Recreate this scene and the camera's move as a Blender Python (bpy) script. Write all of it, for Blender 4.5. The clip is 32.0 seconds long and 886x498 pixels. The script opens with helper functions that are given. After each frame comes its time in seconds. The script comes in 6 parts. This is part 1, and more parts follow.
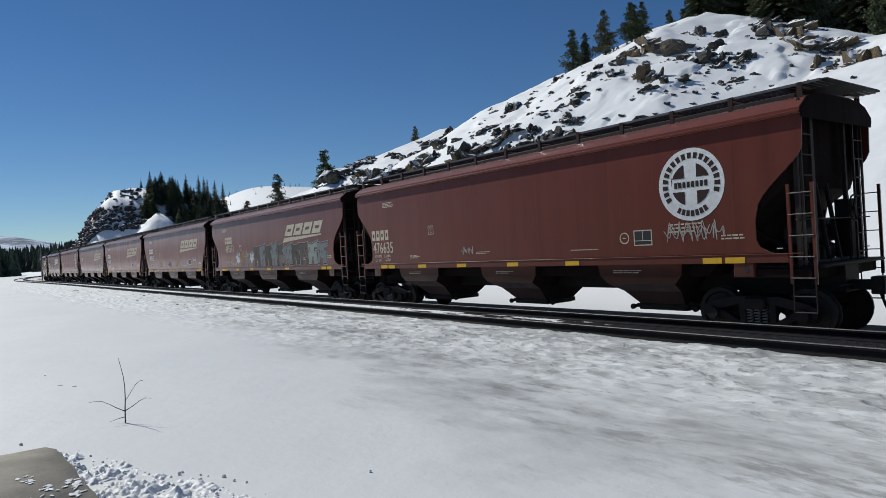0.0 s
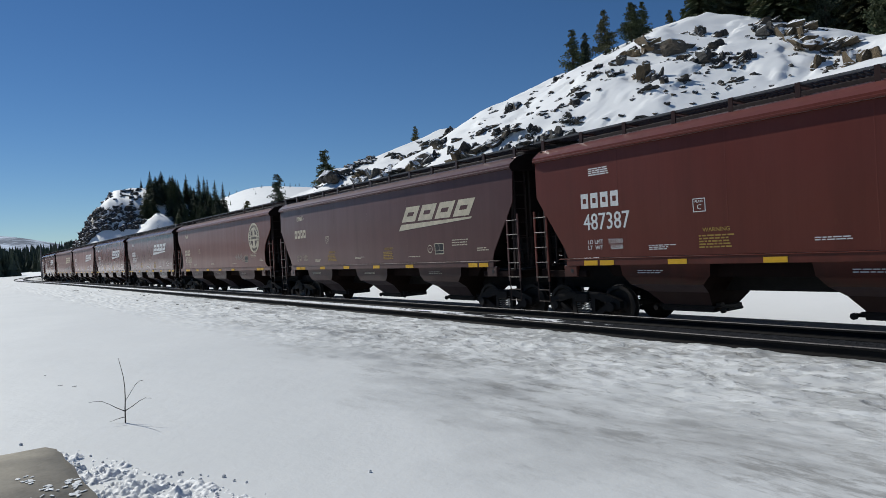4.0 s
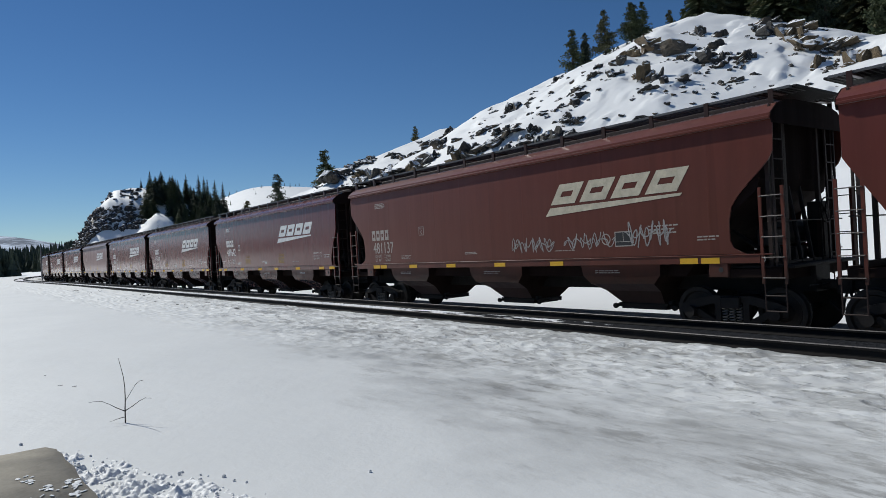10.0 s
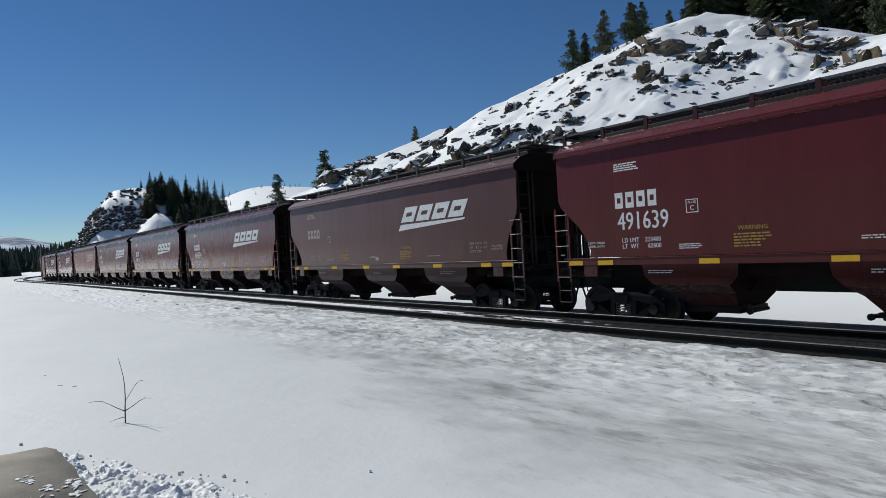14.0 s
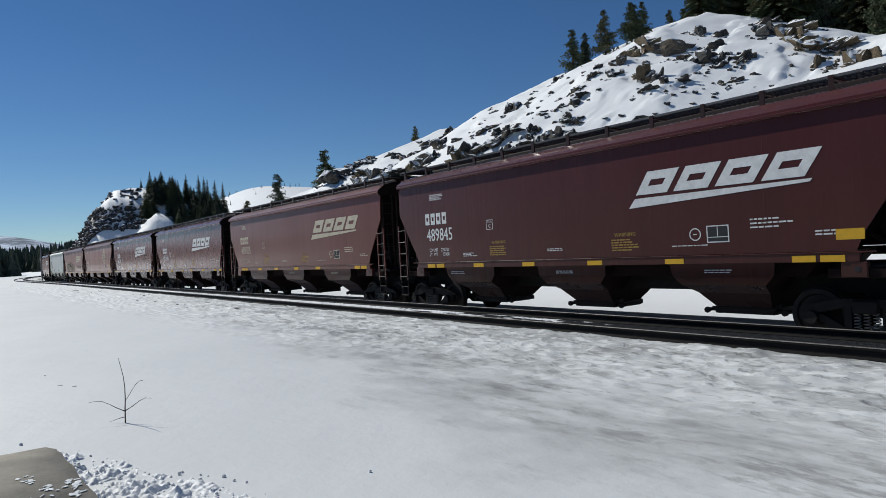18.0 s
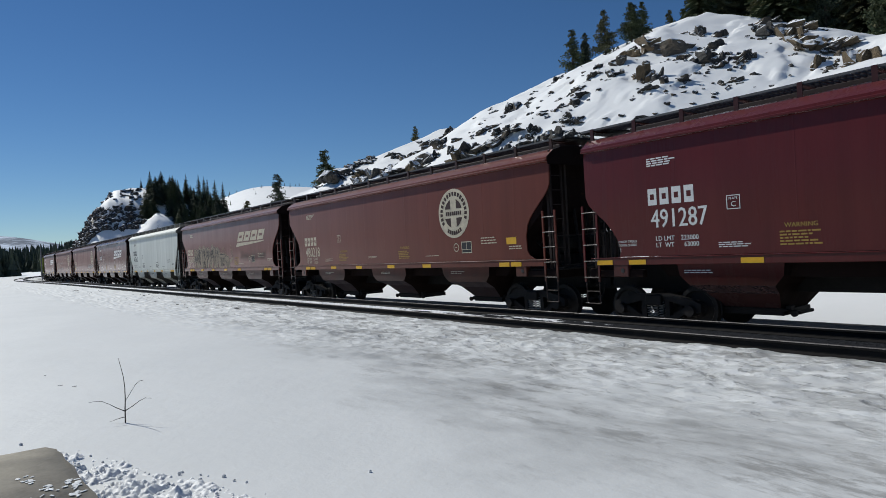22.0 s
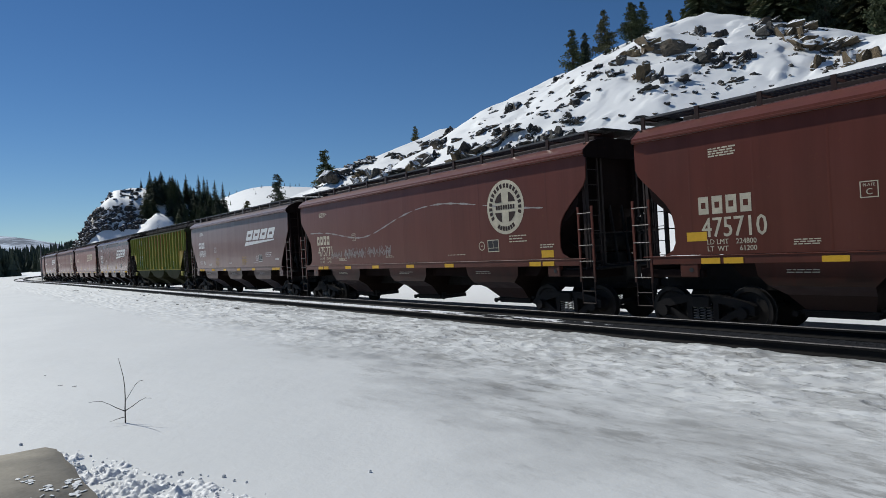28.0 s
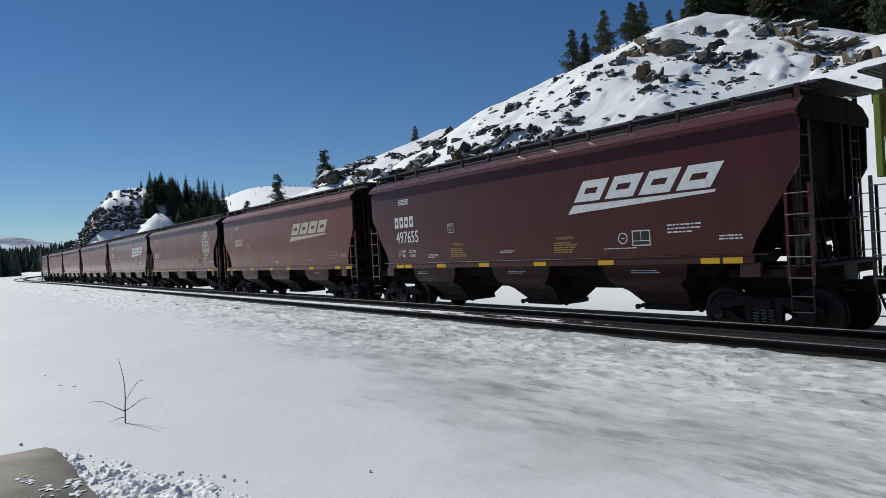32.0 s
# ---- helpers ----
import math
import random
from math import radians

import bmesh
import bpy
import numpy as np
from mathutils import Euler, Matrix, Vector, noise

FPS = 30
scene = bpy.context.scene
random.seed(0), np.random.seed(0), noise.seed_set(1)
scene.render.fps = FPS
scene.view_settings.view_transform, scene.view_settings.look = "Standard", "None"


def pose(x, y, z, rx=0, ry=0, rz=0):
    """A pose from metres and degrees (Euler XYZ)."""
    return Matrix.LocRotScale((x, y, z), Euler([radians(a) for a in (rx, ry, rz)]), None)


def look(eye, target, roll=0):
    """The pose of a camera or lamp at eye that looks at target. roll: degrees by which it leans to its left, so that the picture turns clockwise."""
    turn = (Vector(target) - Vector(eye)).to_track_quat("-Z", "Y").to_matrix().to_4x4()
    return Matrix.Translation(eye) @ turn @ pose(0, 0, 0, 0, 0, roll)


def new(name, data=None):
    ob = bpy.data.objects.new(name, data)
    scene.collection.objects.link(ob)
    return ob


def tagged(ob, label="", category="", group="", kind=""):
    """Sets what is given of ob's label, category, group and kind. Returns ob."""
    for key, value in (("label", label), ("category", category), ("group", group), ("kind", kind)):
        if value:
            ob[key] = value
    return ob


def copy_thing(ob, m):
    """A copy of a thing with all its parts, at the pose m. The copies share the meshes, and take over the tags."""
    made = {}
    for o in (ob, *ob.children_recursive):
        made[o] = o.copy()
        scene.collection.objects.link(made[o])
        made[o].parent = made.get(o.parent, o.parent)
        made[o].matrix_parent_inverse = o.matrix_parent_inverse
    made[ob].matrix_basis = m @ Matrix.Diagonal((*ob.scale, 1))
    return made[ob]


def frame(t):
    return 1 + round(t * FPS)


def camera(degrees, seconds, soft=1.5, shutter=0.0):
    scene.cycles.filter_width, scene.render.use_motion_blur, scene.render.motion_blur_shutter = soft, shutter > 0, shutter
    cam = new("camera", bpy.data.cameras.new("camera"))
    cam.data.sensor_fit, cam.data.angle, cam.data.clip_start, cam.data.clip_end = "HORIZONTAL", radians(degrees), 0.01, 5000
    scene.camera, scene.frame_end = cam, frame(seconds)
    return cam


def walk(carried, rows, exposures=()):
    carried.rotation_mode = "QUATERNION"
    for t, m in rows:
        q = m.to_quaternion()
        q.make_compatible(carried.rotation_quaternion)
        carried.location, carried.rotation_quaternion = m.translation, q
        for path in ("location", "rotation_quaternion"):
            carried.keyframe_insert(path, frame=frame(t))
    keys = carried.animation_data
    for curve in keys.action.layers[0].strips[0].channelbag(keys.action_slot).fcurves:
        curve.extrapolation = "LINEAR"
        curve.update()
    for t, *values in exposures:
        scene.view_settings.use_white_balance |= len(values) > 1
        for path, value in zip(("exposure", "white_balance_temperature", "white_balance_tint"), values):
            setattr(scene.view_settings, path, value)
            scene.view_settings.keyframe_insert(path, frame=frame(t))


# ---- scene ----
cam = camera(68.1, 32.0, soft=0.7)
EYE = (0.0, 0.0, 2.108)
VIEW = look(EYE, (-8.0073, 5.9902, 2.0788), -3.24)
walk(cam, [(0, VIEW), (32, VIEW)])

# ---- daylight: clear high-mountain sky, sun low over the far end of the line ----
SUN_EL, SUN_SIDE = radians(43), radians(17)
SUN_DIR = Vector((-math.cos(SUN_SIDE) * math.cos(SUN_EL), -math.sin(SUN_SIDE) * math.cos(SUN_EL), math.sin(SUN_EL)))
world = bpy.data.worlds.new("sky")
scene.world = world
world.use_nodes = True
wn = world.node_tree.nodes
sky = wn.new("ShaderNodeTexSky")
sky.sky_type, sky.sun_disc = "NISHITA", False
sky.sun_elevation, sky.sun_rotation = SUN_EL, radians(270 - 17)
sky.altitude, sky.air_density, sky.dust_density, sky.ozone_density = 1800, 1.0, 0.0, 1.5
wn["Background"].inputs["Strength"].default_value = 0.056
tone = wn.new("ShaderNodeHueSaturation")
tone.inputs["Saturation"].default_value = 1.2
clear = wn.new("ShaderNodeMix")
clear.data_type, clear.blend_type = "RGBA", "MULTIPLY"
clear.inputs[0].default_value, clear.inputs[7].default_value = 1.0, (0.80, 0.95, 1.10, 1)
world.node_tree.links.new(sky.outputs[0], tone.inputs["Color"])
world.node_tree.links.new(tone.outputs[0], clear.inputs[6])
world.node_tree.links.new(clear.outputs[2], wn["Background"].inputs["Color"])
sun = new("sun", bpy.data.lights.new("sun", "SUN"))
sun.data.energy, sun.data.angle, sun.data.color = 3.55, radians(0.55), (1.0, 0.995, 0.93)
sun.matrix_world = look(SUN_DIR * 60, (0, 0, 0))
scene.view_settings.exposure = 0.04


# ---- materials ----
def shader(name, rough=0.7, metal=0.0):
    m = bpy.data.materials.new(name)
    m.use_nodes = True
    b = m.node_tree.nodes["Principled BSDF"]
    b.inputs["Roughness"].default_value, b.inputs["Metallic"].default_value = rough, metal
    return m, m.node_tree.nodes, m.node_tree.links, b


def val(nodes, links, op, a, b=None, clamp=False):
    n = nodes.new("ShaderNodeMath")
    n.operation, n.use_clamp = op, clamp
    for i, v in enumerate((a, b)):
        if v is None:
            continue
        if isinstance(v, (int, float)):
            n.inputs[i].default_value = v
        else:
            links.new(v, n.inputs[i])
    return n.outputs[0]


def mixc(nodes, links, fac, a, b, mode="MIX"):
    n = nodes.new("ShaderNodeMix")
    n.data_type, n.blend_type = "RGBA", mode
    for i, v in ((0, fac), (6, a), (7, b)):
        if isinstance(v, (int, float)):
            n.inputs[i].default_value = v
        elif isinstance(v, tuple):
            n.inputs[i].default_value = (*v, 1)
        else:
            links.new(v, n.inputs[i])
    return n.outputs[2]


def coords(nodes, links, scale=(1, 1, 1), space="Object"):
    t = nodes.new("ShaderNodeTexCoord")
    m = nodes.new("ShaderNodeMapping")
    m.inputs["Scale"].default_value = scale
    links.new(t.outputs[space], m.inputs["Vector"])
    return m.outputs[0]


def grain(nodes, links, vec, scale, detail=4, rough=0.6, lo=0.0, hi=1.0):
    n = nodes.new("ShaderNodeTexNoise")
    n.inputs["Scale"].default_value, n.inputs["Detail"].default_value, n.inputs["Roughness"].default_value = scale, detail, rough
    links.new(vec, n.inputs["Vector"])
    r = nodes.new("ShaderNodeMapRange")
    r.inputs["From Min"].default_value, r.inputs["From Max"].default_value = lo, hi
    links.new(n.outputs["Fac"], r.inputs["Value"])
    return r.outputs[0]


def relief(nodes, links, b, height, strength, dist):
    n = nodes.new("ShaderNodeBump")
    n.inputs["Strength"].default_value, n.inputs["Distance"].default_value = strength, dist
    links.new(height, n.inputs["Height"])
    links.new(n.outputs[0], b.inputs["Normal"])


def plain(name, col, rough=0.7, metal=0.0, dirt=0.35, scale=3.0, spec=0.4):
    """Painted, cast or cloth surface: blotches, fine grain and a slight bump."""
    m, n, l, b = shader(name, rough, metal)
    b.inputs["Specular IOR Level"].default_value = spec
    v = coords(n, l)
    big = grain(n, l, v, scale, 5, 0.65, 0.35, 0.7)
    fine = grain(n, l, v, scale * 14, 3, 0.6, 0.3, 0.75)
    dark = tuple(c * (1 - dirt) for c in col)
    c = mixc(n, l, big, dark, col)
    c = mixc(n, l, val(n, l, "MULTIPLY", fine, 0.25), c, tuple(min(1, k * 1.25) for k in col))
    l.new(c, b.inputs["Base Color"])
    relief(n, l, b, fine, 0.15, 0.01)
    return m


def paint(name, col, fade=0.3, rust=0.1, gloss=0.42, spec=0.5, coat=0.0, film=0.35, dust=0.0):
    """Weathered freight-car paint: vertical wash streaks, chalking, grime along the sill and small rust spots."""
    m, n, l, b = shader(name, gloss)
    v = coords(n, l)
    info = n.new("ShaderNodeObjectInfo")
    shift = n.new("ShaderNodeVectorMath")
    shift.operation = "ADD"
    l.new(v, shift.inputs[0])
    l.new(val(n, l, "MULTIPLY", info.outputs["Random"], 57.0), shift.inputs[1])
    v = shift.outputs[0]
    st = n.new("ShaderNodeMapping")
    st.inputs["Scale"].default_value = (2.2, 2.2, 0.16)
    l.new(v, st.inputs["Vector"])
    streak = grain(n, l, st.outputs[0], 1.0, 6, 0.62, 0.36, 0.72)
    blotch = grain(n, l, v, 0.55, 5, 0.6, 0.32, 0.72)
    spots = grain(n, l, v, 7.0, 4, 0.7, 0.62, 0.78)
    pale = tuple(min(1, c * (1 - fade) + fade * (0.32 * 0.6 + c * 0.6)) for c in col)
    dark = tuple(c * 0.62 for c in col)
    c = mixc(n, l, val(n, l, "MULTIPLY", blotch, 0.8), col, pale)
    c = mixc(n, l, val(n, l, "MULTIPLY", streak, 0.55), c, dark)
    c = mixc(n, l, val(n, l, "MULTIPLY", spots, rust), c, (0.13, 0.05, 0.022))
    # road film splashed up from the sill in uneven tongues
    sep = n.new("ShaderNodeSeparateXYZ")
    l.new(coords(n, l), sep.inputs[0])
    tm = n.new("ShaderNodeMapping")
    tm.inputs["Scale"].default_value = (1.6, 1.6, 0.35)
    l.new(v, tm.inputs["Vector"])
    tongue = grain(n, l, tm.outputs[0], 0.8, 6, 0.65, 0.25, 0.75)
    rise = n.new("ShaderNodeMapRange")
    rise.inputs["From Min"].default_value, rise.inputs["From Max"].default_value = 1.45, 0.80
    l.new(val(n, l, "SUBTRACT", sep.outputs["Z"], val(n, l, "MULTIPLY", tongue, 0.32)), rise.inputs["Value"])
    c = mixc(n, l, val(n, l, "MULTIPLY", rise.outputs[0], film), c, (0.028, 0.018, 0.014))
    # long dark runs below the roof seams
    rm = n.new("ShaderNodeMapping")
    rm.inputs["Scale"].default_value = (3.5, 1.0, 0.05)
    l.new(v, rm.inputs["Vector"])
    run = grain(n, l, rm.outputs[0], 1.0, 4, 0.6, 0.60, 0.72)
    c = mixc(n, l, val(n, l, "MULTIPLY", run, min(0.5, film * 0.5)), c, dark)
    b.inputs["Specular IOR Level"].default_value = spec
    b.inputs["Coat Weight"].default_value = min(1, coat * 1.7)
    b.inputs["Coat IOR"].default_value = 1.3
    b.inputs["Sheen Weight"].default_value, b.inputs["Sheen Roughness"].default_value = dust * 1.2, 0.44
    b.inputs["Sheen Tint"].default_value = (0.72, 0.57, 0.58, 1)
    b.inputs["Coat Roughness"].default_value = 0.14
    l.new(c, b.inputs["Base Color"])
    l.new(val(n, l, "ADD", val(n, l, "MULTIPLY", streak, 0.18), gloss - 0.08), b.inputs["Roughness"])
    wave = grain(n, l, v, 0.9, 2, 0.5)
    relief(n, l, b, val(n, l, "ADD", wave, val(n, l, "MULTIPLY", spots, 0.05)), 0.35, 0.02)
    return m


def make_snow(name, field=False):
    """Wind-packed snow; on the open field also refrozen slush in long streaks by the road bed."""
    m, n, l, b = shader(name, 0.62)
    b.inputs["Subsurface Weight"].default_value = 0.0
    v = coords(n, l)
    big = grain(n, l, v, 0.22, 5, 0.6, 0.3, 0.75)
    mid = grain(n, l, v, 2.6, 5, 0.62, 0.3, 0.75)
    fine = grain(n, l, v, 26.0, 3, 0.6, 0.25, 0.8)
    c = mixc(n, l, big, (0.76, 0.77, 0.775), (0.83, 0.835, 0.835))
    height = val(n, l, "ADD", val(n, l, "MULTIPLY", mid, 0.16 if field else 0.5), val(n, l, "MULTIPLY", fine, 0.015 if field else 0.07))
    strength, dist = 0.4, 0.05
    if field:
        sep = n.new("ShaderNodeSeparateXYZ")
        l.new(v, sep.inputs[0])
        old = n.new("ShaderNodeMapRange")
        for k, q in (("From Min", 15.0), ("From Max", 23.0)):
            old.inputs[k].default_value = q
        l.new(sep.outputs[1], old.inputs["Value"])
        c = mixc(n, l, old.outputs[0], mixc(n, l, big, (0.585, 0.597, 0.594), (0.635, 0.643, 0.637)), c)
        near = n.new("ShaderNodeMapRange")
        near.interpolation_type = "SMOOTHSTEP"
        for k, q in (("From Min", 2.9), ("From Max", 5.2)):
            near.inputs[k].default_value = q
        edge_noise = val(n, l, "MULTIPLY", grain(n, l, v, 0.6, 4, 0.6, 0.3, 0.7), 1.2)
        l.new(val(n, l, "ADD", val(n, l, "ADD", sep.outputs[1], edge_noise), val(n, l, "MULTIPLY", sep.outputs[0], 0.16)), near.inputs["Value"])
        edge = n.new("ShaderNodeMapRange")
        for k, q in (("From Min", 12.0), ("From Max", 10.2)):
            edge.inputs[k].default_value = q
        l.new(sep.outputs[1], edge.inputs["Value"])
        by_rail = n.new("ShaderNodeMapRange")
        by_rail.interpolation_type = "SMOOTHSTEP"
        for k, q in (("From Min", 4.6), ("From Max", 8.4)):
            by_rail.inputs[k].default_value = q
        l.new(sep.outputs[1], by_rail.inputs["Value"])
        zone = val(n, l, "MULTIPLY", near.outputs[0], edge.outputs[0])
        wander = n.new("ShaderNodeVectorMath")
        wander.operation = "MULTIPLY_ADD"
        wn_t = n.new("ShaderNodeTexNoise")
        wn_t.inputs["Scale"].default_value, wn_t.inputs["Detail"].default_value = 1.1, 3
        l.new(v, wn_t.inputs["Vector"])
        l.new(wn_t.outputs["Color"], wander.inputs[0])
        wander.inputs[1].default_value = (0.35, 0.16, 0.0)
        l.new(v, wander.inputs[2])

        def stretched(sx, sy, turn):
            sm = n.new("ShaderNodeMapping")
            sm.inputs["Scale"].default_value = (sx, sy, 1.0)
            sm.inputs["Rotation"].default_value = (0, 0, radians(turn))
            l.new(wander.outputs[0], sm.inputs["Vector"])
            return sm.outputs[0]

        # wet grey melt in soft drawn-out patches, white crust lying over it, then grit
        soft = grain(n, l, stretched(0.30, 0.66, -5), 1.0, 9, 0.64, 0.45, 0.60)
        ice = grain(n, l, stretched(0.42, 1.2, 6), 1.7, 9, 0.70, 0.48, 0.58)
        slush = val(n, l, "MULTIPLY", zone, val(n, l, "ADD", val(n, l, "MULTIPLY", soft, 0.66), val(n, l, "MULTIPLY", ice, 0.34), True), True)
        c = mixc(n, l, slush, c, (0.31, 0.313, 0.305))
        wet = val(n, l, "MULTIPLY", zone, grain(n, l, stretched(0.36, 1.0, 3), 1.3, 9, 0.70, 0.55, 0.61))
        c = mixc(n, l, val(n, l, "MULTIPLY", wet, 0.75), c, (0.25, 0.247, 0.235))
        crust = val(n, l, "MULTIPLY", zone, grain(n, l, stretched(0.55, 1.25, 0), 2.6, 8, 0.66, 0.46, 0.58))
        crust = val(n, l, "MULTIPLY", crust, val(n, l, "ADD", val(n, l, "MULTIPLY", by_rail.outputs[0], 0.80), 0.12))
        c = mixc(n, l, crust, c, (0.74, 0.75, 0.745))
        pits = val(n, l, "MULTIPLY", val(n, l, "MULTIPLY", zone, by_rail.outputs[0]), grain(n, l, stretched(0.45, 1.7, 4), 3.6, 7, 0.68, 0.57, 0.635))
        c = mixc(n, l, val(n, l, "MULTIPLY", pits, 0.75), c, (0.29, 0.285, 0.265))
        grit = val(n, l, "MULTIPLY", val(n, l, "MULTIPLY", zone, by_rail.outputs[0]), grain(n, l, v, 17.0, 5, 0.7, 0.66, 0.70))
        c = mixc(n, l, val(n, l, "MULTIPLY", grit, 0.7), c, (0.13, 0.12, 0.11))
        l.new(val(n, l, "SUBTRACT", 0.64, val(n, l, "MULTIPLY", slush, 0.22)), b.inputs["Roughness"])
        height = val(n, l, "ADD", height, val(n, l, "MULTIPLY", pits, -0.5))
        height = val(n, l, "ADD", height, val(n, l, "MULTIPLY", crust, 0.45))
        # bare rock where the hill is steep
        geo = n.new("ShaderNodeNewGeometry")
        gs = n.new("ShaderNodeSeparateXYZ")
        l.new(geo.outputs["Normal"], gs.inputs[0])
        rag = grain(n, l, v, 0.55, 6, 0.7, 0.0, 1.0)
        steep = n.new("ShaderNodeMapRange")
        for k, q in (("From Min", 0.58), ("From Max", 0.54)):
            steep.inputs[k].default_value = q
        l.new(val(n, l, "ADD", gs.outputs[2], val(n, l, "MULTIPLY", val(n, l, "SUBTRACT", rag, 0.5), 0.5)), steep.inputs["Value"])
        rk = mixc(n, l, grain(n, l, v, 1.3, 6, 0.7, 0.3, 0.7), (0.05, 0.047, 0.043), (0.2, 0.175, 0.145))
        c = mixc(n, l, steep.outputs[0], c, rk)
    l.new(c, b.inputs["Base Color"])
    if field:
        strength, dist = 0.7, 0.05
    relief(n, l, b, height, strength, dist)
    return m


def make_rock(name, tone, snow=(0.46, 0.6)):
    m, n, l, b = shader(name, 0.85)
    v = coords(n, l, (1, 1, 1))
    big = grain(n, l, v, 1.1, 6, 0.7, 0.3, 0.72)
    fine = grain(n, l, v, 9.0, 5, 0.7, 0.3, 0.7)
    warm = grain(n, l, v, 0.5, 3, 0.6, 0.5, 0.75)
    c = mixc(n, l, big, tuple(k * 0.32 for k in tone), tone)
    c = mixc(n, l, val(n, l, "MULTIPLY", warm, 0.6), c, (0.24, 0.165, 0.085))
    c = mixc(n, l, val(n, l, "MULTIPLY", fine, 0.35), c, tuple(k * 0.5 for k in tone))
    geo = n.new("ShaderNodeNewGeometry")
    gs = n.new("ShaderNodeSeparateXYZ")
    l.new(geo.outputs["Normal"], gs.inputs[0])
    top = n.new("ShaderNodeMapRange")
    for k, q in (("From Min", snow[0]), ("From Max", snow[1])):
        top.inputs[k].default_value = q
    l.new(val(n, l, "ADD", gs.outputs[2], val(n, l, "MULTIPLY", val(n, l, "SUBTRACT", big, 0.5), 0.3)), top.inputs["Value"])
    c = mixc(n, l, top.outputs[0], c, (0.86, 0.87, 0.885))
    l.new(c, b.inputs["Base Color"])
    relief(n, l, b, val(n, l, "ADD", big, val(n, l, "MULTIPLY", fine, 0.5)), 0.8, 0.18)
    return m


def make_ballast(name):
    m, n, l, b = shader(name, 0.95)
    b.inputs["Specular IOR Level"].default_value = 0.08
    v = coords(n, l)
    vo = n.new("ShaderNodeTexVoronoi")
    vo.inputs["Scale"].default_value = 22
    l.new(v, vo.inputs["Vector"])
    tone = mixc(n, l, grain(n, l, v, 9.0, 4, 0.7, 0.3, 0.7), (0.008, 0.009, 0.011), (0.028, 0.029, 0.033))
    sep = n.new("ShaderNodeSeparateXYZ")
    l.new(v, sep.inputs[0])
    far = n.new("ShaderNodeMapRange")
    for k, q in (("From Min", -5.0), ("From Max", -22.0), ("To Min", -0.16), ("To Max", 0.75)):
        far.inputs[k].default_value = q
    l.new(sep.outputs[0], far.inputs["Value"])
    bank = n.new("ShaderNodeMapRange")
    for k, q in (("From Min", 11.1), ("From Max", 11.5), ("To Min", 0.0), ("To Max", -0.45)):
        bank.inputs[k].default_value = q
    l.new(sep.outputs[1], bank.inputs["Value"])
    drift = val(n, l, "ADD", val(n, l, "ADD", far.outputs[0], bank.outputs[0]), grain(n, l, coords(n, l, (0.5, 1.6, 1)), 1.8, 5, 0.65, 0.35, 0.8))
    white = n.new("ShaderNodeMapRange")
    for k, q in (("From Min", 0.58), ("From Max", 0.68)):
        white.inputs[k].default_value = q
    l.new(drift, white.inputs["Value"])
    c = mixc(n, l, white.outputs[0], tone, (0.82, 0.83, 0.85))
    l.new(c, b.inputs["Base Color"])
    relief(n, l, b, vo.outputs["Distance"], 0.9, 0.03)
    return m


def make_needles(name, col):
    m, n, l, b = shader(name, 0.75)
    v = coords(n, l)
    info = n.new("ShaderNodeObjectInfo")
    isl = n.new("ShaderNodeNewGeometry")
    c = mixc(n, l, grain(n, l, v, 1.6, 4, 0.65, 0.3, 0.7), tuple(k * 0.45 for k in col), col)
    c = mixc(n, l, val(n, l, "MULTIPLY", isl.outputs["Random Per Island"], 0.4), c, (col[0] * 1.5, col[1] * 1.25, col[2] * 0.8))
    c = mixc(n, l, val(n, l, "MULTIPLY", info.outputs["Random"], 0.35), c, tuple(k * 0.55 for k in col))
    l.new(c, b.inputs["Base Color"])
    return m


SNOW = make_snow("snow_packed")
FIELD = make_snow("snow_field", True)
ROCKS = [make_rock("rock_grey", (0.13, 0.12, 0.105)), make_rock("rock_dark", (0.075, 0.072, 0.068)), make_rock("rock_ochre", (0.20, 0.145, 0.082)), make_rock("rock_cliff", (0.05, 0.048, 0.05), (0.55, 0.75))]
BALLAST = make_ballast("ballast")
STEEL = plain("rail_steel", (0.012, 0.011, 0.011), 0.75, 0.0, 0.5, 4, 0.15)
RAILTOP = plain("rail_head", (0.16, 0.15, 0.145), 0.5, 0.3, 0.3, 4, 0.3)
BALLAST_BARE = plain("bare_gravel", (0.03, 0.028, 0.027), 0.95, 0, 0.6, 9)
TIE = plain("tie_wood", (0.045, 0.036, 0.03), 0.9, 0, 0.5, 5)
IRON = plain("cast_iron", (0.018, 0.016, 0.016), 0.65, 0.0, 0.5, 4, 0.15)
WHEEL = plain("wheel_steel", (0.022, 0.019, 0.018), 0.6, 0.0, 0.5, 5, 0.2)
BRIGHT = plain("worn_steel", (0.3, 0.29, 0.28), 0.4, 0.8, 0.4, 6)
BARK = plain("bark", (0.09, 0.065, 0.05), 0.95, 0, 0.5, 3)
TWIG = plain("twig_bark", (0.03, 0.022, 0.02), 0.9, 0, 0.4, 20)
NEEDLE = [make_needles("needles_green", (0.08, 0.105, 0.05)), make_needles("needles_dark", (0.05, 0.07, 0.044)), make_needles("needles_olive", (0.115, 0.12, 0.058))]
CONCRETE = plain("slab_stone", (0.34, 0.31, 0.255), 0.9, 0, 0.4, 2.2)
YELLOW = plain("reflector_yellow", (0.72, 0.40, 0.02), 0.45, 0, 0.15, 8)
